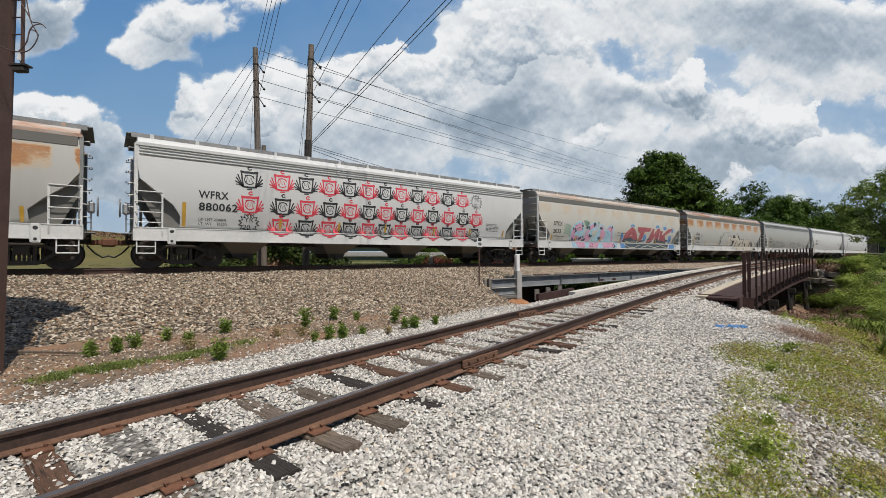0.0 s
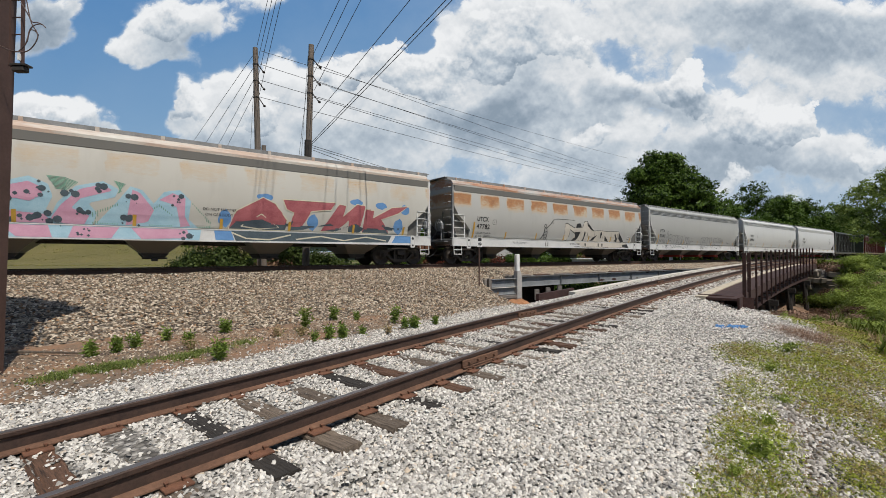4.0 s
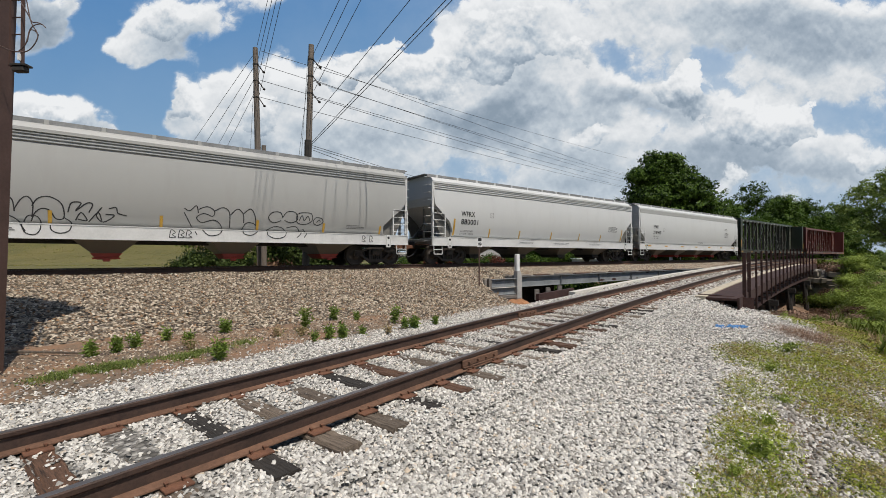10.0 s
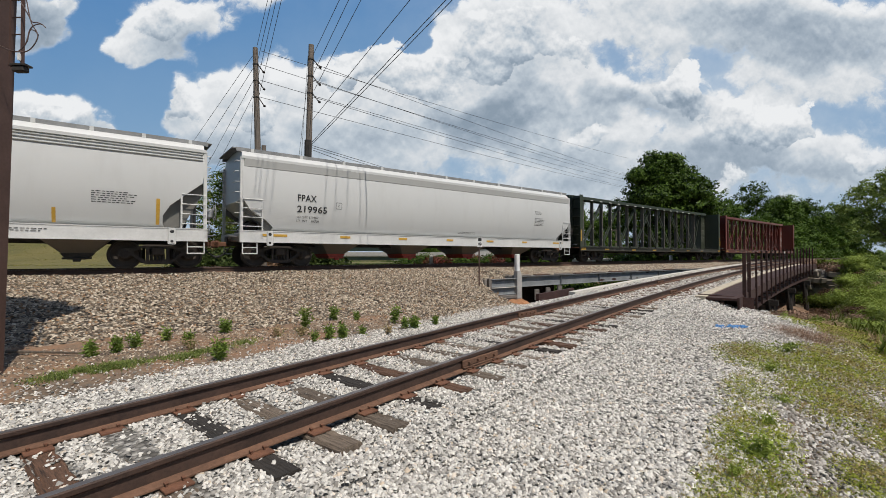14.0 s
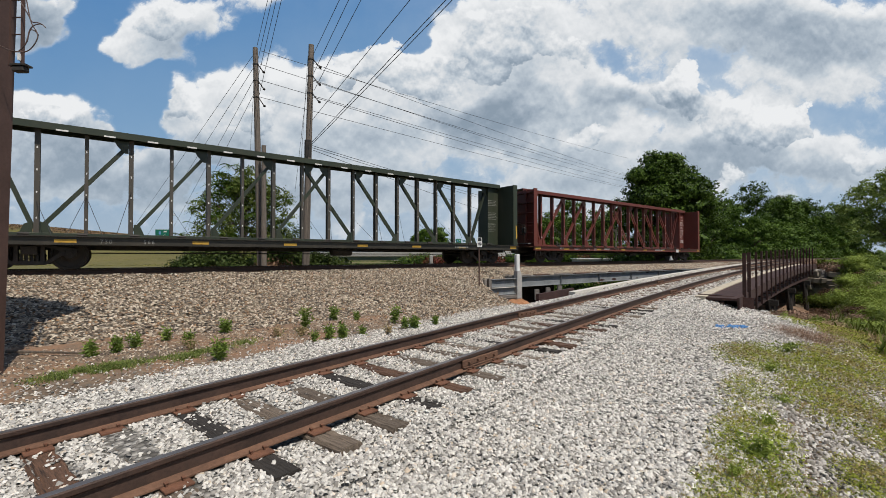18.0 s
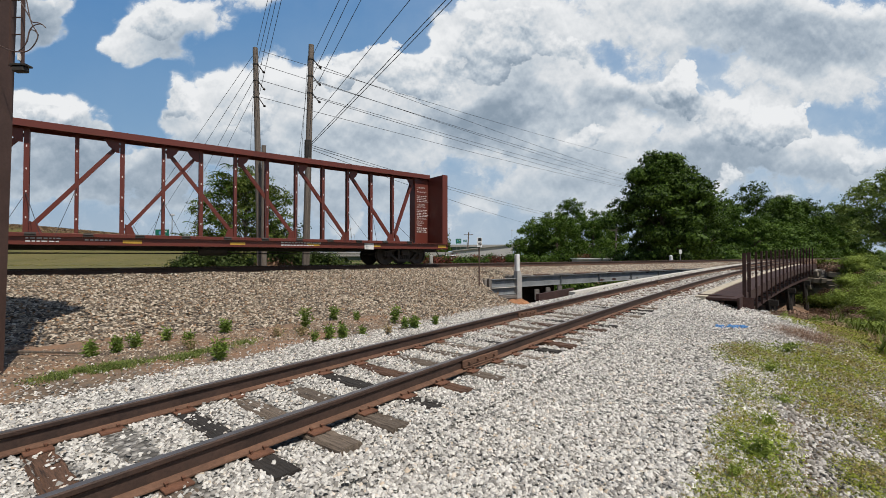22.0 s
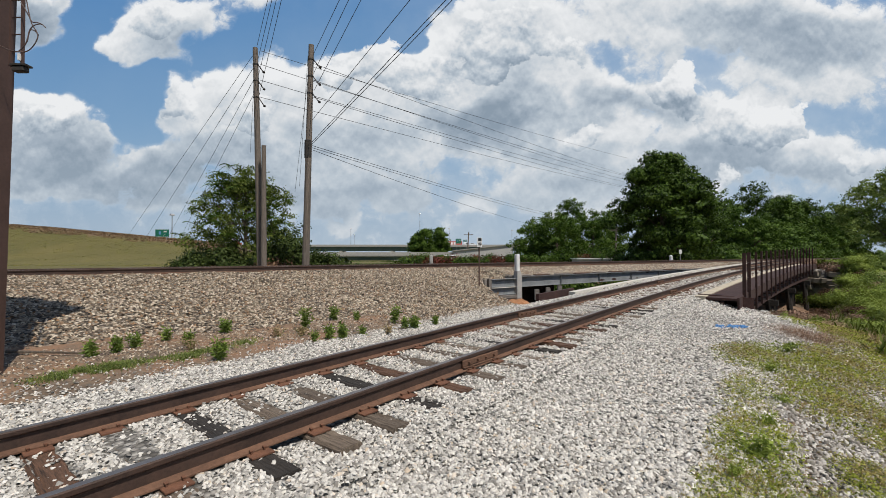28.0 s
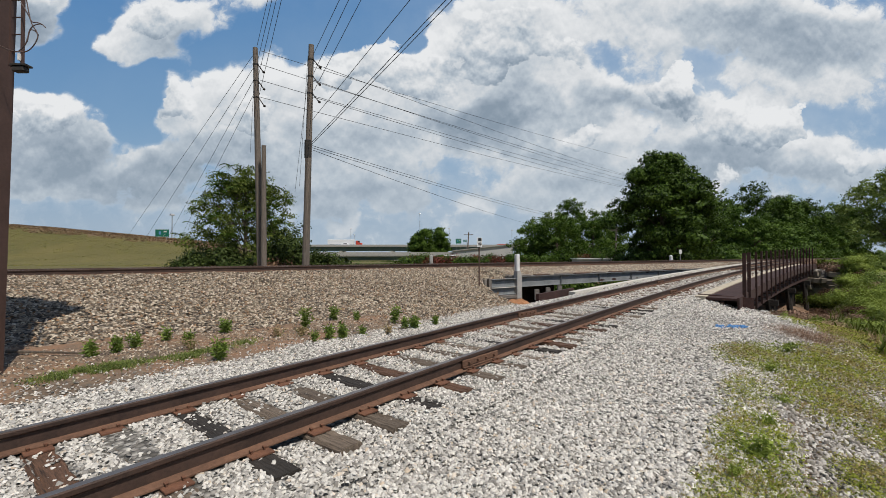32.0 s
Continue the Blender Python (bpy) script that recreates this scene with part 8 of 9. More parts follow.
far_pole(6.6, 120, 8.2)
far_pole(30.7, 78, 7.0)


def warehouse():
    root = empty("warehouse", Matrix.Translation((4, 118, 0)), "long low pale metal building beyond the tracks", "building")
    bm = bmesh.new()
    prism(bm, [(-1, 0), (15, 0), (15, 4.8), (-1, 2.9)], 0, 12)
    part("wall", bm, M_ROOFGREY, root)
    bm = bmesh.new()
    prism(bm, [(-1.4, 2.9), (15.2, 4.8), (15.2, 5.0), (-1.4, 3.1)], -0.4, 12.4)
    part("roof", bm, M_CONCRETE, root)
    for k in range(5):
        part("panel_joint", boxm(1.5 + 2.7 * k, -0.02, 1.3, 0.08, 0.04, 2.4), M_GALV, root)
    return root


warehouse()
low = empty("flat_roof_shed", Matrix.Translation((22.5, 66, 0)), "low white flat-roofed shed at the wood's edge", "building")
part("wall", boxm(0, 0, 0.6, 5.0, 3, 1.2), M_ROOFGREY, low)
part("roof", boxm(0, 0, 1.25, 5.4, 3.4, 0.12), M_WHITE, low)

# ---- freeway traffic ----
def lorry(name, trailer, cab, label, stripe=None):
    root = empty(name, Matrix(), label, "truck")
    part("trailer", boxm(-8.6, 0, 2.5, 15.6, 2.6, 2.9, bev=0.05), trailer, root)
    if stripe:
        for k in range(7):
            part("panel", boxm(-15.2 + 1.65 * k, -1.31, 2.5, 1.15, 0.02, 2.0), stripe, root)
    part("cab", boxm(1.3, 0, 1.9, 2.2, 2.5, 2.7, bev=0.25), cab, root)
    part("bonnet", boxm(3.0, 0, 1.25, 1.8, 2.2, 1.5, bev=0.25), cab, root)
    part("window", boxm(1.9, 0, 2.6, 1.0, 2.52, 0.7, bev=0.05), M_GLASS, root)
    for x in (-14.5, -13.2, -0.8, 0.4, 3.1):
        for sy in (-1, 1):
            part("wheel", rod(bmesh.new(), (x, sy * 1.25, 0.5), (x, sy * 0.9, 0.5), 0.5, 14), M_WIRE, root)
    return root


def van(name, label):
    root = empty(name, Matrix(), label, "car")
    part("body", boxm(0, 0, 0.85, 4.6, 1.8, 0.7, bev=0.2), M_TRUCKWHITE, root)
    part("cabin", boxm(-0.3, 0, 1.45, 2.8, 1.6, 0.65, bev=0.25), M_TRUCKWHITE, root)
    part("window", boxm(-0.3, 0, 1.5, 2.3, 1.63, 0.36, bev=0.08), M_GLASS, root)
    for x in (-1.4, 1.4):
        for sy in (-1, 1):
            part("wheel", rod(bmesh.new(), (x, sy * 0.9, 0.34), (x, sy * 0.7, 0.34), 0.34, 12), M_WIRE, root)
    return root


LANE_Z = 7.4
parked = van("parked_car", "white car parked before the hedge")
parked.matrix_world = pose(1.25, 74, 0.05, 0, 0, 8)
first = lorry("freeway_truck", M_TRUCKRED, M_TRUCKWHITE, "semi truck with red trailer and white side panels", M_TRUCKWHITE)
second = lorry("freeway_truck", M_TRUCKWHITE, M_TRUCKRED, "semi truck with white trailer and red cab on the freeway")
light = van("freeway_car", "white car on the distant freeway")
MOVERS.append((first, [(0.0, pose(-462, 262, LANE_Z)), (24.4, pose(-48, 262, LANE_Z)), (28.4, pose(17, 262, LANE_Z - 1.2)), (30.4, pose(35, 262, LANE_Z - 2.3)), (32.0, pose(49, 262, LANE_Z - 2.6))]))
MOVERS.append((second, [(0.0, pose(-628, 259, LANE_Z)), (31.5, pose(-61, 259, LANE_Z)), (32.0, pose(-52, 259, LANE_Z))]))
MOVERS.append((light, [(0.0, pose(185, 257.5, LANE_Z, 0, 0, 180)), (27.0, pose(34, 257.5, LANE_Z, 0, 0, 180)), (32.0, pose(-58, 257.5, LANE_Z, 0, 0, 180))]))

# ---- loose ballast stones ----
def sprinkle(n, r0, r1, power, seed, a0=-50, a1=50):
    """Points round the stand, thinning out with distance."""
    r = np.random.default_rng(seed)
    q = r.uniform(0, 1, n)
    k = 2 - power
    rad = (r0 ** k + q * (r1 ** k - r0 ** k)) ** (1 / k)
    az = np.radians(r.uniform(a0, a1, n))
    return np.stack([rad * np.sin(az), rad * np.cos(az)], -1)


def clear_of_track(off, along):
    ties = np.array(TIE_AT)
    j = np.clip(np.searchsorted(ties, along), 1, len(ties) - 1)
    gap = np.minimum(np.abs(along - ties[j - 1]), np.abs(along - ties[j]))
    on_tie = (np.abs(off) < 1.33) & (gap < 0.125)
    on_rail = np.abs(np.abs(off) - GAUGE) < 0.085
    return on_tie, on_rail


def gravel_field():
    xy = sprinkle(205000, 2.0, 13.0, 1.12, 11)
    z, gr, br, gs, off, along, e, u = lay(xy[:, 0], xy[:, 1])
    r = np.random.default_rng(5)
    on_tie, on_rail = clear_of_track(off, along)
    keep = (gr > r.uniform(0.25, 0.75, len(gr))) & ~on_rail & (~on_tie | (r.uniform(0, 1, len(gr)) < np.interp(along, [4.0, 8.0], [0.07, 0.42]))) & (u < 16.2)
    pts = xy[keep]
    ob = scatter_stones("gravel", pts, 0.0172, M_STONE, 0.5, 21)
    tagged(ob, "loose pale limestone gravel around the siding", "gravel", kind="stuff")
    # coarser cover further off, up to the bridge
    xy = sprinkle(46000, 12.6, 19.0, 0.6, 13, 10, 46)
    z, gr, br, gs, off, along, e, u = lay(xy[:, 0], xy[:, 1])
    on_tie, on_rail = clear_of_track(off, along)
    keep = (gr > 0.4) & ~on_rail & (~on_tie | (r.uniform(0, 1, len(u)) < 0.4)) & (u < 16.4) & (off > -2.2) & (r.uniform(0, 1, len(u)) < 0.55)
    ob = scatter_stones("gravel", xy[keep], 0.025, M_STONE, 0.4, 29)
    tagged(ob, "pale limestone gravel before the siding bridge", "gravel", kind="stuff")
    # stones filling the deck of the siding bridge
    m = 15000
    s, off = 12.5 + 23 * r.uniform(0, 1, m) ** 1.3, r.uniform(-2.0, 1.46, m)
    on_tie, on_rail = clear_of_track(off, s)
    k = ~on_rail & (~on_tie | (r.uniform(0, 1, m) < 0.4)) & ((s > 16.0) | (np.abs(off) < 1.5))
    spot = np.array([siding(q, w, -0.03)[0] for q, w in zip(s[k], off[k])])
    ob = scatter_stones("gravel", spot[:, :2], 0.029, M_STONE, 0.4, 41, spot[:, 2])
    tagged(ob, "pale limestone gravel filling the siding bridge deck", "gravel", kind="stuff")
    # thinner scatter over dirt and the grass edge
    xy = sprinkle(62000, 2.2, 12.0, 1.1, 17, 14, 50)
    z, gr, br, gs, off, along, e, u = lay(xy[:, 0], xy[:, 1])
    keep = (gr < 0.6) & (br < 0.4) & (u < GAP0 - 0.5) & (r.uniform(0, 1, len(gr)) < 0.72 * np.exp(-np.clip(np.abs(off) - 5.0, 0, 9) * 0.8))
    ob = scatter_stones("scattered_stones", xy[keep], 0.0165, M_STONE_GREY, 0.4, 23)
    tagged(ob, "scattered grey stones on dirt and thin grass", "stones", kind="stuff")


def ballast_field():
    r = np.random.default_rng(9)
    n = 74000
    uu, ee = r.uniform(-13, 21, n), r.uniform(1.4, 10.6, n)
    x, y = uu * U.x + (MAIN_D - ee) * N.x, uu * U.y + (MAIN_D - ee) * N.y
    z, gr, br, gs, off, along, e, u = lay(x, y)
    near = np.hypot(x, y)
    keep = (br > r.uniform(0.2, 0.8, n)) & (np.abs(off) > 2.2)
    pts = np.stack([x, y], -1)[keep]
    ob = scatter_stones("embankment_ballast", pts, 0.0285, M_STONE_BROWN, 0.5, 31)
    tagged(ob, "brown and grey ballast stones on the embankment slope", "ballast", kind="stuff")


def dirt_stones():
    r = np.random.default_rng(19)
    n = 34000
    uu, ee = r.uniform(-5, 8.5, n), r.uniform(8.6, 12.8, n)
    x, y = uu * U.x + (MAIN_D - ee) * N.x, uu * U.y + (MAIN_D - ee) * N.y
    z, gr, br, gs, off, along, e, u = lay(x, y)
    bare = 0.5 + 0.5 * np.sin(x * 2.3) * np.sin(y * 2.9)
    keep = (gr < 0.8) & (br < 0.85) & (r.uniform(0, 1, n) < 0.25 + 0.5 * bare)
    grey = r.uniform(0, 1, n) < np.clip((ee - 10.2) / 1.2, 0.08, 0.7)
    for mask, size, mat, name, label in ((keep & ~grey, 0.0165, M_STONE_BROWN, "dirt_stones", "small brown stones scattered over the dirt strip"),
                                         (keep & grey, 0.0155, M_STONE_GREY, "dirt_stones", "small grey stones strewn between dirt and siding")):
        tagged(scatter_stones(name, np.stack([x, y], -1)[mask], size, mat, 0.3, 37), label, "stones", kind="stuff")


gravel_field()
ballast_field()
dirt_stones()

# ---- grass and weeds ----
def blades(xy, height, width, mat, name, label, seed, lean=0.5, cat="grass"):
    """Grass blades as narrow bent faces."""
    r = np.random.default_rng(seed)
    n = len(xy)
    z = lay(xy[:, 0], xy[:, 1])[0]
    h = height * r.uniform(0.5, 1.4, n)
    w = width * r.uniform(0.6, 1.4, n)
    a, t = r.uniform(0, 2 * np.pi, n), r.normal(0, lean, (n, 2))
    side = np.stack([np.cos(a), np.sin(a), np.zeros(n)], -1) * w[:, None]
    p = np.stack([xy[:, 0], xy[:, 1], z - 0.01], -1)
    mid = p + np.stack([t[:, 0] * h * 0.35, t[:, 1] * h * 0.35, h * 0.6], -1)
    tip = p + np.stack([t[:, 0] * h * 1.1, t[:, 1] * h * 1.1, h * np.clip(1 - np.abs(t).sum(1) * 0.25, 0.3, 1)], -1)
    V = np.stack([p - side, p + side, mid + side * 0.8, mid - side * 0.8, tip], 1)
    quads = np.arange(n)[:, None] * 5
    F = np.concatenate([quads + [0, 1, 2], quads + [0, 2, 3], quads + [3, 2, 4]])
    ob = new(name, np_mesh(name, V.reshape(-1, 3), F, mat))
    return tagged(ob, label, cat, kind="stuff")


def patchy(x, y, s=1.0, seed=0.0):
    return 0.5 + 0.25 * np.sin(x * 1.9 * s + seed) * np.sin(y * 1.6 * s + seed * 2) + 0.25 * np.sin(x * 4.3 * s + y * 3.1 * s + seed) * np.sin(y * 2.7 * s - x * 1.3 * s)


# beds of low plants on the verge: along the siding, off it, half extents, thickness of growth
BEDS = [(8.5, 3.75, 0.9, 0.5, 1.0), (9.3, 4.7, 1.0, 0.6, 1.0), (7.2, 4.5, 0.9, 0.5, 0.7), (6.4, 5.1, 0.8, 0.4, 0.9), (4.8, 3.9, 0.75, 0.27, 1.0), (3.7, 3.95, 1.0, 0.28, 0.95),
        (3.9, 4.4, 0.4, 0.2, 0.7), (4.8, 4.65, 0.35, 0.2, 0.9), (6.3, 3.75, 0.8, 0.25, 0.55), (2.4, 4.2, 0.8, 0.4, 0.8), (11.5, 5.6, 2.0, 0.8, 0.9), (14.5, 6.2, 3.0, 1.1, 0.8), (8.5, 6.2, 1.6, 0.9, 0.8), (6.2, 6.3, 1.2, 0.7, 0.7), (13.0, 4.2, 0.5, 0.35, 0.8), (13.4, 5.0, 1.3, 0.6, 0.75), (17.0, 4.7, 2.0, 1.0, 0.8), (20.5, 5.6, 2.6, 1.5, 0.8), (15.5, 8.0, 3.0, 1.5, 0.7)]


def growth(off, along, x, y):
    g = np.zeros_like(off)
    for s0, o0, rs, ro, w in BEDS:
        g = np.maximum(g, w * np.clip(1.45 - np.hypot((along - s0) / rs, (off - o0) / ro), 0, 1))
    rag = patchy(x, y, 2.6, 0.6) * 0.5 + patchy(x, y, 7.0, 3.1) * 0.5
    return np.clip(g * (0.5 + 1.5 * rag), 0, 1)


def verge():
    r = np.random.default_rng(41)
    xy = sprinkle(540000, 2.2, 24.0, 1.1, 43, 22, 51)
    z, gr, br, gs, off, along, e, u = lay(xy[:, 0], xy[:, 1])
    want = growth(off, along, xy[:, 0], xy[:, 1])
    q = xy[(r.uniform(0, 1, len(want)) < want ** 1.1) & (off > 2.9)]
    tone = patchy(q[:, 0], q[:, 1], 1.7, 2.0) + r.normal(0, 0.16, len(q))
    roll = r.uniform(0, 1, len(q))
    blades(q[roll < 0.16], 0.055, 0.005, M_GRASS, "grass", "short yellow-green grass on the gravel verge", 1, 0.8)
    blades(q[(roll > 0.86) & (tone > 0.45)], 0.07, 0.004, M_DRY, "dry_grass", "dry straw-coloured grass in the verge", 2, 0.9)

    def cover(c, mat, label):
        zz = lay(c[:, 0], c[:, 1])[0]
        n = len(c)
        far = np.hypot(c[:, 0], c[:, 1])[:, None]
        sz = (0.0052 + 0.00092 * far) * r.uniform(0.55, 1.5, (n, 1))
        nrm = np.stack([r.normal(0, 0.55, n), r.normal(0, 0.55, n), np.ones(n)], -1)
        nrm /= np.linalg.norm(nrm, axis=1, keepdims=True)
        t = np.cross(nrm, r.normal(size=(n, 3)))
        t /= np.linalg.norm(t, axis=1, keepdims=True)
        b = np.cross(nrm, t)
        P = np.stack([c[:, 0], c[:, 1], zz + r.uniform(0.005, 0.06, n)], -1)
        V = np.stack([P - t * sz, P + b * sz * 0.55, P + t * sz, P - b * sz * 0.55], 1).reshape(-1, 3)
        ob = new("ground_cover", np_mesh("ground_cover", V, np.arange(n * 4).reshape(-1, 4), mat))
        tagged(ob, label, "weeds", kind="stuff")

    mid = (roll >= 0.16) & (roll <= 0.9)
    cover(q[mid & (tone < 0.62)], M_COVER, "low yellow-green small-leaved ground cover")
    cover(q[mid & (tone >= 0.62)], M_COVER_OLIVE, "olive and tan creeping plants on the verge")
    # strip of grass between the dirt and the siding gravel
    m = 30000
    u0 = r.uniform(-0.9, 2.3, m)
    e0 = np.interp(u0, [-1, 0, 1, 2, 2.4], [10.95, 10.78, 10.6, 10.15, 10.0]) + r.normal(0, 0.13, m)
    thick = np.exp(-((u0 + 0.05) / 0.5) ** 2) + 0.9 * np.exp(-((u0 - 1.12) / 0.33) ** 2) + 0.5 * np.exp(-((u0 - 1.95) / 0.15) ** 2)
    x, y = u0 * U.x + (MAIN_D - e0) * N.x, u0 * U.y + (MAIN_D - e0) * N.y
    k = r.uniform(0, 1, m) < thick * np.clip(1.6 * patchy(x, y, 3.1, 4.0) - 0.35, 0, 1)
    blades(np.stack([x, y], -1)[k], 0.06, 0.004, M_STRIP, "grass", "thin strip of green grass beside the siding", 3, 0.7)
    # rough grass over the far hill
    m = 34000
    x, y = r.uniform(-125, -24, m), r.uniform(60, 112, m)
    brown = (y > 90 + 4 * patchy(x, y, 0.15, 1.0)) & (x < -46)
    blades(np.stack([x, y], -1)[~brown], 0.06, 0.12, M_HILL, "grass", "rough green and yellow grass on the freeway bank", 11, 1.2)
    blades(np.stack([x, y], -1)[brown], 0.24, 0.14, M_SCRUB, "dry_grass", "brown scrubby growth on the crest of the bank", 12, 0.6)
    # taller grass down the bank
    xy = sprinkle(110000, 7.0, 32.0, 1.2, 47, 30, 53)
    z, gr, br, gs, off, along, e, u = lay(xy[:, 0], xy[:, 1])
    keep = (off - bank_edge(along) > 1.2) & (np.hypot(xy[:, 0], xy[:, 1]) > 11) & (r.uniform(0, 1, len(u)) < 0.5 * patchy(xy[:, 0], xy[:, 1], 0.8, 5.0))
    q = xy[keep]
    pick = patchy(q[:, 0], q[:, 1], 0.6, 1.0) + r.normal(0, 0.15, len(q))
    blades(q[pick < 0.55], 0.38, 0.015, M_BANK, "tall_grass", "tall green grass and weeds on the creek bank", 5, 0.6)
    blades(q[pick >= 0.62], 0.22, 0.012, M_DRY, "dry_grass", "dry tan grass on the creek bank", 6, 0.8)
    # reddish dead stalks at the gravel edge
    m = 1500
    x, y = r.normal(7.05, 0.26, m), r.normal(8.45, 0.26, m)
    blades(np.stack([x, y], -1), 0.21, 0.0015, M_STALK, "dead_stalks", "reddish brown dead weed stalks at the gravel edge", 7, 1.25, "weeds")



M_COVER = leaf_mat("bright_ground_cover", (0.12, 0.15, 0.018), (0.41, 0.43, 0.07), 0.25)
M_COVER_OLIVE = leaf_mat("olive_ground_cover", (0.17, 0.13, 0.045), (0.42, 0.36, 0.11), 0.2)
M_BANK = leaf_mat("bank_growth", (0.045, 0.07, 0.01), (0.17, 0.21, 0.032))
M_WEED = leaf_mat("fresh_weed", (0.07, 0.12, 0.02), (0.25, 0.33, 0.07), 0.3)
M_STRIP = leaf_mat("strip_grass", (0.07, 0.105, 0.022), (0.23, 0.27, 0.075))
M_HILL = leaf_mat("hill_grass", (0.13, 0.135, 0.03), (0.30, 0.27, 0.075))
M_SCRUB = leaf_mat("crest_scrub", (0.10, 0.065, 0.04), (0.30, 0.20, 0.11))
M_DRYBROWN = leaf_mat("brown_scrub", (0.05, 0.03, 0.018), (0.17, 0.10, 0.055))
M_STALK = leaf_mat("dead_stalk", (0.15, 0.09, 0.06), (0.36, 0.24, 0.17))
verge()


def weed(x, y, h, w, seed, mat=None, label="small leafy green weed on the ballast toe"):
    r = np.random.default_rng(seed)
    z = float(lay(x, y)[0])
    root = empty("weed", Matrix.Translation((x, y, z)), label, "weed", "weeds along the embankment")
    stems = bmesh.new()
    P, Q = [], []
    for k in range(9):
        a, l = r.uniform(0, 2 * math.pi), r.uniform(0.1, 1.0) * w / 2
        top = Vector((l * math.cos(a), l * math.sin(a), h * r.uniform(0.65, 1.0)))
        rod(stems, (0, 0, -0.02), top, 0.004, 4, 0.002)
        for q in range(int(26)):
            f = r.uniform(0.15, 1.0)
            P.append(np.array(top) * f + r.normal(0, 0.02, 3))
    part("stem", stems, M_WEED, root)
    P = np.array(P)
    n = len(P)
    t = r.normal(size=(n, 3)) * [1, 1, 0.7] + [0, 0, 0.3]
    t /= np.linalg.norm(t, axis=1, keepdims=True)
    b = np.cross(t, r.normal(size=(n, 3)))
    b /= np.linalg.norm(b, axis=1, keepdims=True)
    sz = 0.045 * r.uniform(0.6, 1.4, (n, 1)) * min(1.0, h / 0.3)
    V = np.stack([P, P + t * sz + b * sz * 0.28, P + t * sz * 2, P + t * sz - b * sz * 0.28], 1).reshape(-1, 3)
    part("foliage", np_mesh("foliage", V, np.arange(4 * n).reshape(-1, 4), mat or M_WEED), None, root)
    return root


for k, (x, y, h, w) in enumerate(((-5.48, 6.78, 0.27, 0.34), (-5.26, 7.05, 0.26, 0.16), (-5.22, 7.39, 0.24, 0.2), (-4.97, 7.86, 0.24, 0.14), (-4.49, 7.72, 0.22, 0.24), (-4.33, 8.7, 0.30, 0.2), (-3.43, 6.7, 0.32, 0.22), (-2.85, 9.02, 0.42, 0.34), (-2.3, 7.8, 0.18, 0.12),
                                  (-2.1, 8.07, 0.26, 0.22), (-2.53, 10.13, 0.32, 0.28), (-1.87, 8.18, 0.30, 0.3), (-1.55, 8.5, 0.18, 0.14), (-1.99, 10.05, 0.22, 0.16), (-1.07, 9.73, 0.38, 0.34), (-0.79, 9.02, 0.24, 0.14), (-0.57, 9.02, 0.28, 0.3), (-0.16, 9.58, 0.22, 0.14))):
    weed(x, y, h, w, 60 + k)
for k, (x, y) in enumerate(((-3.09, 8.2), (-1.09, 8.6), (-4.2, 7.3), (-2.7, 8.3))):
    weed(x, y, 0.18, 0.3, 90 + k, M_DRY, "wispy dry weed on the dirt strip")
for k, (x, y, h, w) in enumerate(((2.62, 3.62, 0.2, 0.36), (2.2, 3.3, 0.1, 0.2), (3.2, 4.3, 0.12, 0.3), (4.6, 6.2, 0.14, 0.4), (3.9, 5.0, 0.12, 0.3), (5.8, 7.4, 0.2, 0.5), (8.9, 11.3, 0.16, 0.4), (9.9, 11.6, 0.2, 0.5))):
    weed(x, y, h, w, 110 + k, M_LEAF_LIGHT, "low leafy green plant at the grass edge")


def bush(x, y, z, h, w, mat, seed, n=2600, size=0.07, label="leafy green bush on the creek bank", group="bushes on the creek bank"):
    r = random.Random(seed)
    root = empty("bush", Matrix.Translation((x, y, z)), label, "bush", group)
    cs = [(r.uniform(-0.4, 0.4) * w, r.uniform(-0.4, 0.4) * w, h * r.uniform(0.25, 0.75)) for _ in range(9)]
    rs = [(w * r.uniform(0.16, 0.3),) * 2 + (h * r.uniform(0.15, 0.3),) for _ in cs]
    st = bmesh.new()
    for c in cs:
        rod(st, (0, 0, -0.2), c, 0.02 * w, 5, 0.006 * w)
    part("stem", st, M_BARK, root)
    V, F = leaves(cs, rs, n, size, seed)
    V[:, 2] = np.maximum(V[:, 2], 0.02)
    part("foliage", np_mesh("foliage", V, F, mat), None, root)
    return root


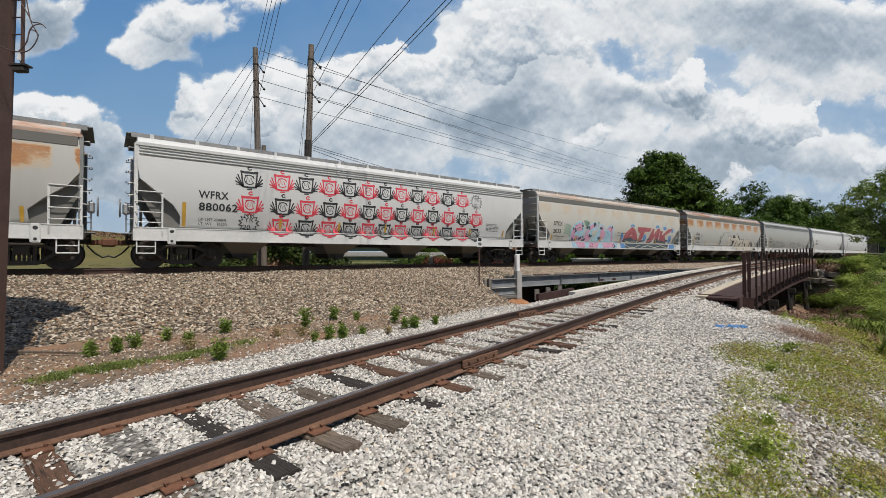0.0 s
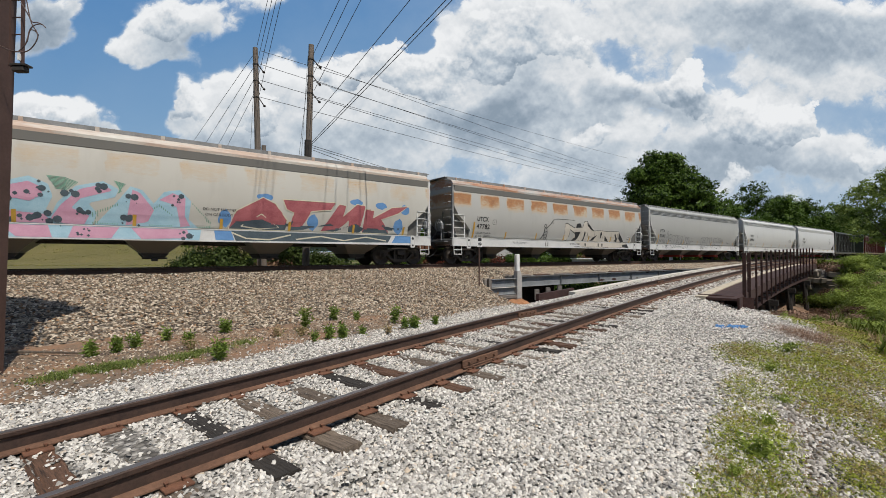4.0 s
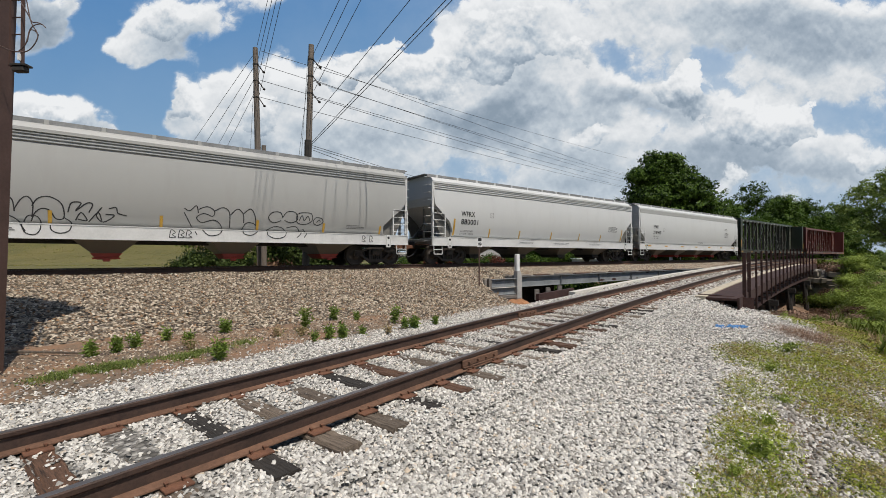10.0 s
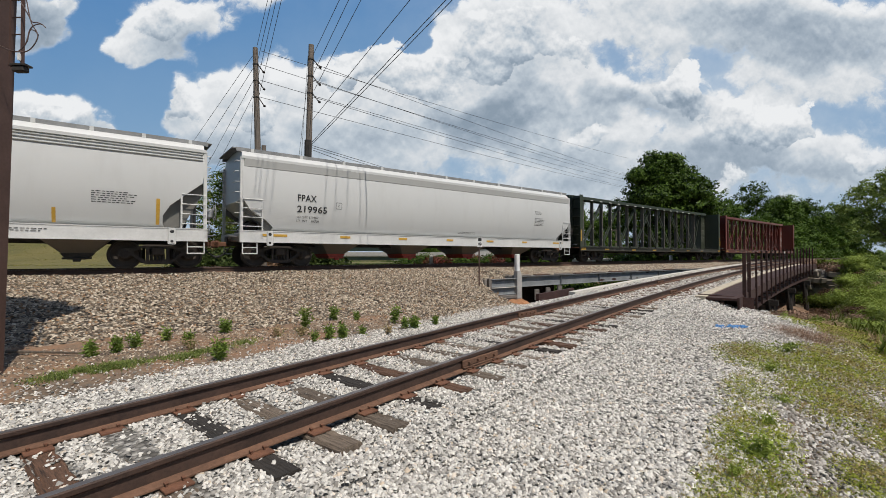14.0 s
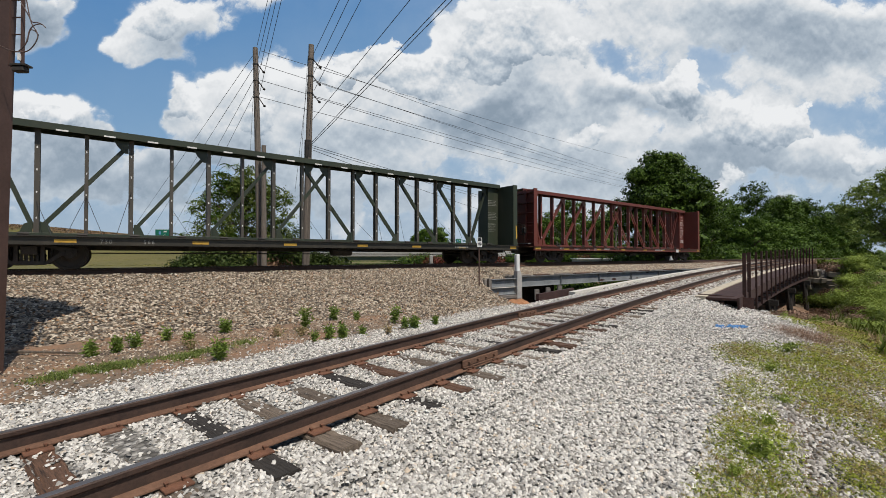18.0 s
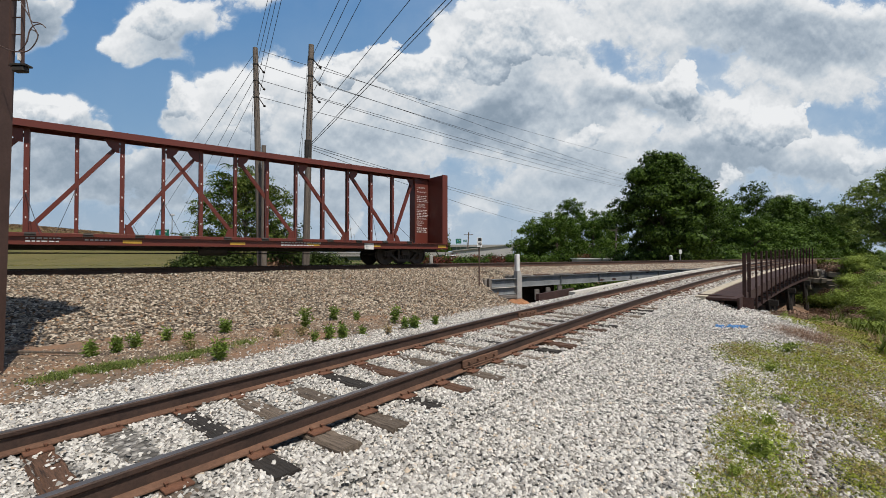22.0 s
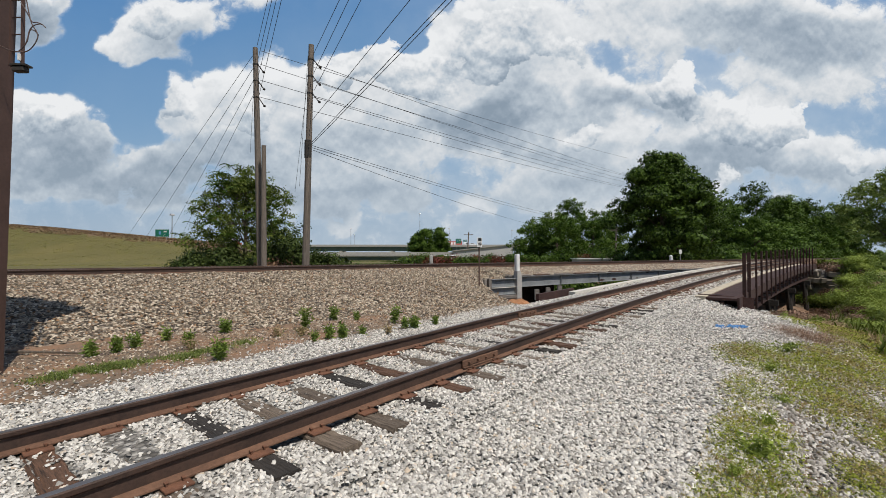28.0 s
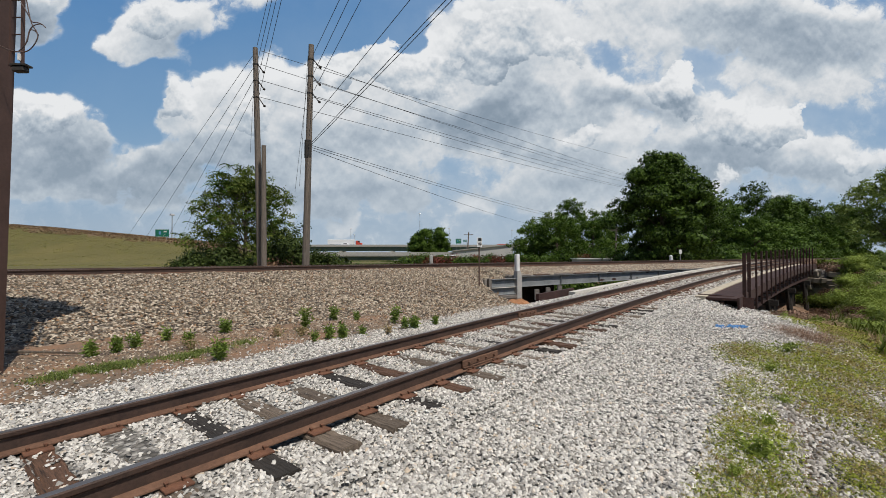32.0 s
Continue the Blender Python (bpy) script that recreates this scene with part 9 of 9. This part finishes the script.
for k, (x, y, h, w, mt) in enumerate(((11.3, 10.0, 0.35, 1.0, M_BANK), (13.9, 12.5, 0.6, 1.4, M_BANK), (16.6, 15.5, 1.0, 2.0, M_BANK), (19.9, 18.9, 1.5, 2.6, M_LEAF_LIGHT), (22.2, 21.6, 1.7, 3.0, M_LEAF_LIGHT), (21.0, 22.4, 1.2, 2.4, M_LEAF_LIGHT), (24.0, 22.4, 2.1, 3.0, M_LEAF_BANK), (10.9, 11.2, 0.5, 1.1, M_LEAF_LIGHT), (12.8, 12.2, 0.7, 1.5, M_LEAF_LIGHT), (15.2, 13.9, 0.9, 1.8, M_LEAF_LIGHT), (17.6, 17.6, 1.0, 1.6, M_LEAF_LIGHT),
                                      (25.4, 23.0, 1.8, 2.8, M_LEAF_LIGHT), (28.3, 26.4, 2.0, 3.0, M_LEAF_BANK), (32.0, 30.4, 2.5, 3.2, M_LEAF_LIGHT), (35.0, 33.4, 2.5, 3.2, M_LEAF_BANK), (29.6, 29.0, 1.6, 2.6, M_LEAF_LIGHT), (31.6, 32.0, 1.7, 2.6, M_LEAF_LIGHT), (33.8, 34.8, 1.8, 2.8, M_LEAF_LIGHT), (36.6, 35.2, 2.4, 3.2, M_LEAF_LIGHT), (37.1, 37.5, 1.9, 2.6, M_LEAF_LIGHT),
                                      (9.9, 12.6, 0.25, 0.9, M_STALK), (10.8, 13.4, 0.35, 1.2, M_BANK), (11.9, 14.6, 0.4, 1.3, M_LEAF_LIGHT), (10.2, 11.6, 0.2, 0.9, M_DRY), (9.9, 9.3, 0.16, 0.9, M_COVER), (12.0, 11.4, 0.25, 1.2, M_COVER), (10.6, 12.2, 0.14, 0.8, M_BANK), (15.2, 15.4, 0.3, 1.1, M_COVER_OLIVE), (18.6, 19.0, 0.5, 1.4, M_DRYBROWN), (20.4, 20.2, 0.6, 1.5, M_STALK), (24.0, 25.0, 0.9, 1.7, M_DRYBROWN), (28.6, 30.2, 1.1, 1.5, M_LEAF_LIGHT), (33.4, 34.6, 1.5, 1.7, M_LEAF_LIGHT), (33.9, 36.0, 1.1, 1.5, M_BANK), (33.0, 32.4, 1.5, 1.8, M_LEAF_LIGHT), (12.6, 13.4, 0.25, 1.0, M_STALK), (14.2, 14.6, 0.35, 1.2, M_DRYBROWN), (16.9, 17.4, 0.4, 1.3, M_STALK),
                                      (11.4, 15.0, 0.22, 1.2, M_DRYBROWN), (12.2, 15.8, 0.25, 1.2, M_STALK), (13.2, 16.6, 0.3, 1.3, M_BANK), (12.0, 14.0, 0.2, 1.1, M_STALK), (13.4, 15.4, 0.3, 1.2, M_LEAF_LIGHT), (14.6, 17.0, 0.3, 1.3, M_DRYBROWN), (11.0, 14.3, 0.15, 0.9, M_DRY), (17.0, 20.0, 0.5, 1.6, M_DRYBROWN), (19.0, 21.6, 0.5, 1.6, M_STALK), (21.5, 24.6, 0.6, 1.8, M_DRYBROWN), (24.5, 27.4, 0.7, 2.0, M_BANK), (27.0, 29.6, 0.8, 1.8, M_DRYBROWN), (16.2, 18.8, 0.4, 1.5, M_BANK), (22.6, 26.6, 0.6, 1.6, M_STALK))):
    bush(x, y, float(lay(x, y)[0]) - 0.05, h, w, mt, 200 + k, 7000, 0.012 + 0.0014 * y)
# growth on the far creek bank round the stone abutment
for k, (x, y, z, h, w, mt) in enumerate(((33.0, 32.8, -2.0, 1.5, 1.8, M_DRY), (30.2, 33.8, -2.8, 1.2, 1.6, M_LEAF_LIGHT), (30.2, 35.2, -3.0, 1.2, 1.6, M_LEAF_DARK), (31.2, 31.2, -2.6, 1.3, 1.8, M_DRYBROWN), (34.2, 36.6, -0.2, 1.2, 2.0, M_LEAF),
                                          (33.2, 37.9, -0.2, 0.9, 1.6, M_LEAF_LIGHT), (35.4, 35.2, -0.3, 1.8, 2.4, M_LEAF), (29.4, 28.4, -2.4, 1.8, 2.4, M_DRY), (27.0, 25.5, -2.0, 1.4, 2.0, M_DRY))):
    bush(x, y, max(z, float(lay(x, y)[0]) - 0.1), h, w, mt, 260 + k, 5200, 0.055, "green growth on the far creek bank", "growth round the stone abutment")
# low weeds, dead stalks and tumbled stone blocks on the slope beside the abutment
rs = random.Random(515)
for k in range(26):
    a, b = rs.random(), rs.uniform(-1.3, 1.6)
    x, y = 31.0 + 3.0 * a + 0.65 * b, 37.2 - 4.4 * a + 0.65 * b
    h = rs.uniform(0.35, 0.8)
    bush(x, y, float(lay(x, y)[0]) - 0.05, h, h * rs.uniform(1.4, 2.1), (M_BANK, M_DRYBROWN, M_LEAF, M_STALK, M_BANK)[k % 5], 500 + k, 700, 0.085, "low weeds on the slope beside the abutment", "weeds beside the stone abutment")
for k in range(9):
    a = k / 14
    x, y = 30.6 + 2.3 * a + rs.uniform(-0.2, 0.2), 36.4 - 2.6 * a + rs.uniform(-0.25, 0.25)
    ob = new("stone_block", to_mesh("stone_block", boxm(0, 0, 0, rs.uniform(0.6, 1.0), rs.uniform(0.5, 0.8), 0.42, bev=0.05), M_STONE_BLOCK))
    ob.matrix_world = pose(x, y, float(lay(x, y)[0]) + 0.1, rs.uniform(-7, 7), rs.uniform(-7, 7), rs.uniform(10, 70))
    tagged(ob, "tumbled grey stone block on the creek bank", "stone", group="tumbled stone blocks")
# dark undergrowth closing the foot of the wood
for k, (x, y) in enumerate(((25.0, 66), (30.5, 64), (35.5, 63), (41.0, 66), (46.5, 68), (52.0, 70), (57.5, 72), (61.5, 77.5), (67.5, 82.5), (75.5, 88), (21.0, 72))):
    bush(x, y, 0.0, 3.6, 6.5, M_LEAF_DARK, 280 + k, 2000, 0.17, "dark undergrowth at the foot of the wood", "undergrowth of the wood")
# brush under and beside the utility poles
for k, (x, y, h, w, mt) in enumerate(((-14.9, 27, 2.6, 2.6, M_BRUSH), (-10.0, 27, 3.2, 3.0, M_BRUSH), (-8.1, 28, 2.2, 2.2, M_BRUSH), (-7.9, 30, 1.9, 2.0, M_BRUSH), (-12.3, 26, 2.2, 2.6, M_BRUSH), (-10.2, 25.5, 1.2, 2.0, M_DRYBROWN), (-16.9, 29, 1.6, 2.0, M_BRUSH), (-10.3, 30, 4.0, 2.6, M_BRUSH), (-12.9, 25.4, 1.0, 1.8, M_DRYBROWN), (-11.2, 25.2, 0.9, 1.5, M_STALK))):
    bush(x, y, 0.1, h, w, mt, 300 + k, 3000, 0.085, "tangled green brush round the pole feet", "brush beyond the main line")
# hedge with red blossom before the far building
for k in range(16):
    y = 62 + (k * 7) % 9
    x = (k * 0.0169 - 0.0896) * y
    bush(x, y, 0.0, 1.6 + 0.4 * ((k * 5) % 4) / 3, 2.4, M_RED_LEAF if k % 3 == 1 else M_LEAF_DARK, 330 + k, 900, 0.13, "dark shrub with red blossom in a hedge", "hedge before the far building")
for k, (x, y) in enumerate(((23.3, 70), (21.1, 72), (16.9, 70), (13.3, 68), (27.0, 74), (24.6, 60), (26.1, 58), (35.5, 60), (40.7, 62))):
    bush(x, y, 0.0, 2.0, 3.6, M_RED_LEAF if k < 2 else M_LEAF, 360 + k, 1100, 0.15, "low shrub at the foot of the wood", "shrubs at the wood's edge")
for k, (x, y, h) in enumerate(((-10.9, 100, 1.9), (-13.8, 102, 1.3), (-17.4, 104, 1.0), (-20.5, 106, 1.0), (-7.9, 98, 2.4), (-24.0, 106, 1.2), (-26.2, 100, 2.6))):
    bush(x, y, -0.15, h * 0.26, 7.0, M_LEAF if k % 2 else M_LEAF_DARK, 380 + k, 1300, 0.12, "green scrub below the ramp bridge", "scrub below the freeway")

for k, (x, y) in enumerate(((-14.6, 64), (-12.4, 62), (-10.2, 65), (-8.4, 63), (-6.6, 66), (-16.5, 63))):
    bush(x, y, 0.1, 0.32 + 0.1 * (k % 2), 3.2, M_LEAF_DARK if k % 2 else M_LEAF, 400 + k, 1300, 0.07, "low green scrub before the freeway", "scrub below the freeway")

# dark brush added in the creek beyond the girder, standing in for shade there
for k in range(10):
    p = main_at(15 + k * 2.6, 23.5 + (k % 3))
    bush(p.x, p.y, -2.9, 3.0, 3.2, M_LEAF_DARK, 420 + k, 900, 0.16, "dark brush added to fill the shaded void of the creek", "brush in the creek")

# ---- blue paint mark, debris ----
def paint_mark():
    r = np.random.default_rng(77)
    n = 90
    t = r.uniform(-1, 1, n)
    x, y = 6.03 + 0.28 * t + r.normal(0, 0.01, n), 9.12 - 0.06 * t + r.normal(0, 0.05, n)
    ob = scatter_stones("painted_stones", np.stack([x, y], -1), 0.03, M_BLUEMARK, 0.55, 71)
    tagged(ob, "stripe of bright blue marking paint on gravel", "paint mark", kind="stuff")


M_BLUEMARK = surface("blue_marking_paint", (0.03, 0.14, 0.36), (0.07, 0.24, 0.52), 8, 0.6, 0, 40, 0.2)
paint_mark()


def pale_stick(p, q, r, mat, name, label, cat):
    o = part(name, rod(bmesh.new(), p, q, r, 6, r * 0.6), mat)
    return tagged(o, label, cat)


def on_ground(x, y, up=0.02):
    return Vector((x, y, float(lay(x, y)[0]) + up))


pale_stick(on_ground(-6.9, 6.9, 0.05), on_ground(-5.7, 6.9, 0.04), 0.025, M_BARK, "fallen_branch", "dark fallen branch on the dirt", "branch")
pale_stick(on_ground(-0.95, 8.9), on_ground(-0.6, 9.05, 0.06), 0.014, M_BARK, "fallen_branch", "thin dark twig beside the weeds", "branch")



def clay_heap():
    bm = bmesh.new()
    r = random.Random(8)
    rings = []
    for j, (rad, h) in enumerate(((0.55, -0.25), (0.45, 0.02), (0.3, 0.17), (0.14, 0.25))):
        rings.append([bm.verts.new((rad * math.cos(k * 0.5236) * r.uniform(0.85, 1.15) * 1.2, rad * math.sin(k * 0.5236) * r.uniform(0.85, 1.15), h + r.uniform(-0.03, 0.03))) for k in range(12)])
    for a, b in zip(rings, rings[1:]):
        for k in range(12):
            bm.faces.new((a[k], a[(k + 1) % 12], b[(k + 1) % 12], b[k]))
    bm.faces.new(rings[-1])
    o = part("clay_mound", bm, M_CLAY)
    o.matrix_world = Matrix.Translation((2.25, 13.4, 0.10))
    tagged(o, "small heap of orange clay below the wing wall", "dirt heap")


M_CLAY = surface("orange_clay", (0.22, 0.09, 0.035), (0.42, 0.21, 0.10), 6, 0.95, 0, 40, 0.6)
clay_heap()

# ---- motion ----
def motions():
    span = [float(k) for k in range(33)]
    for car, s0 in TRAIN:
        walk(car, [(t, car_pose(s0, t)) for t in span])
    beat = [k * 0.1 for k in range(321)]
    turn = [pose(0, 0, 0, 0, -math.degrees(ride(t) / 0.457), 0) for t in beat]
    for w, at in SPUN:
        shift = Matrix.Translation(at)
        walk(w, [(t, shift @ m) for t, m in zip(beat, turn)])
    walk(BACKDROP, [(0.0, pose(0, 0, 0, 0, 0, -0.58)), (32.0, pose(0, 0, 0, 0, 0, 0.58))])
    for thing, rows in MOVERS:
        walk(thing, rows)


motions()
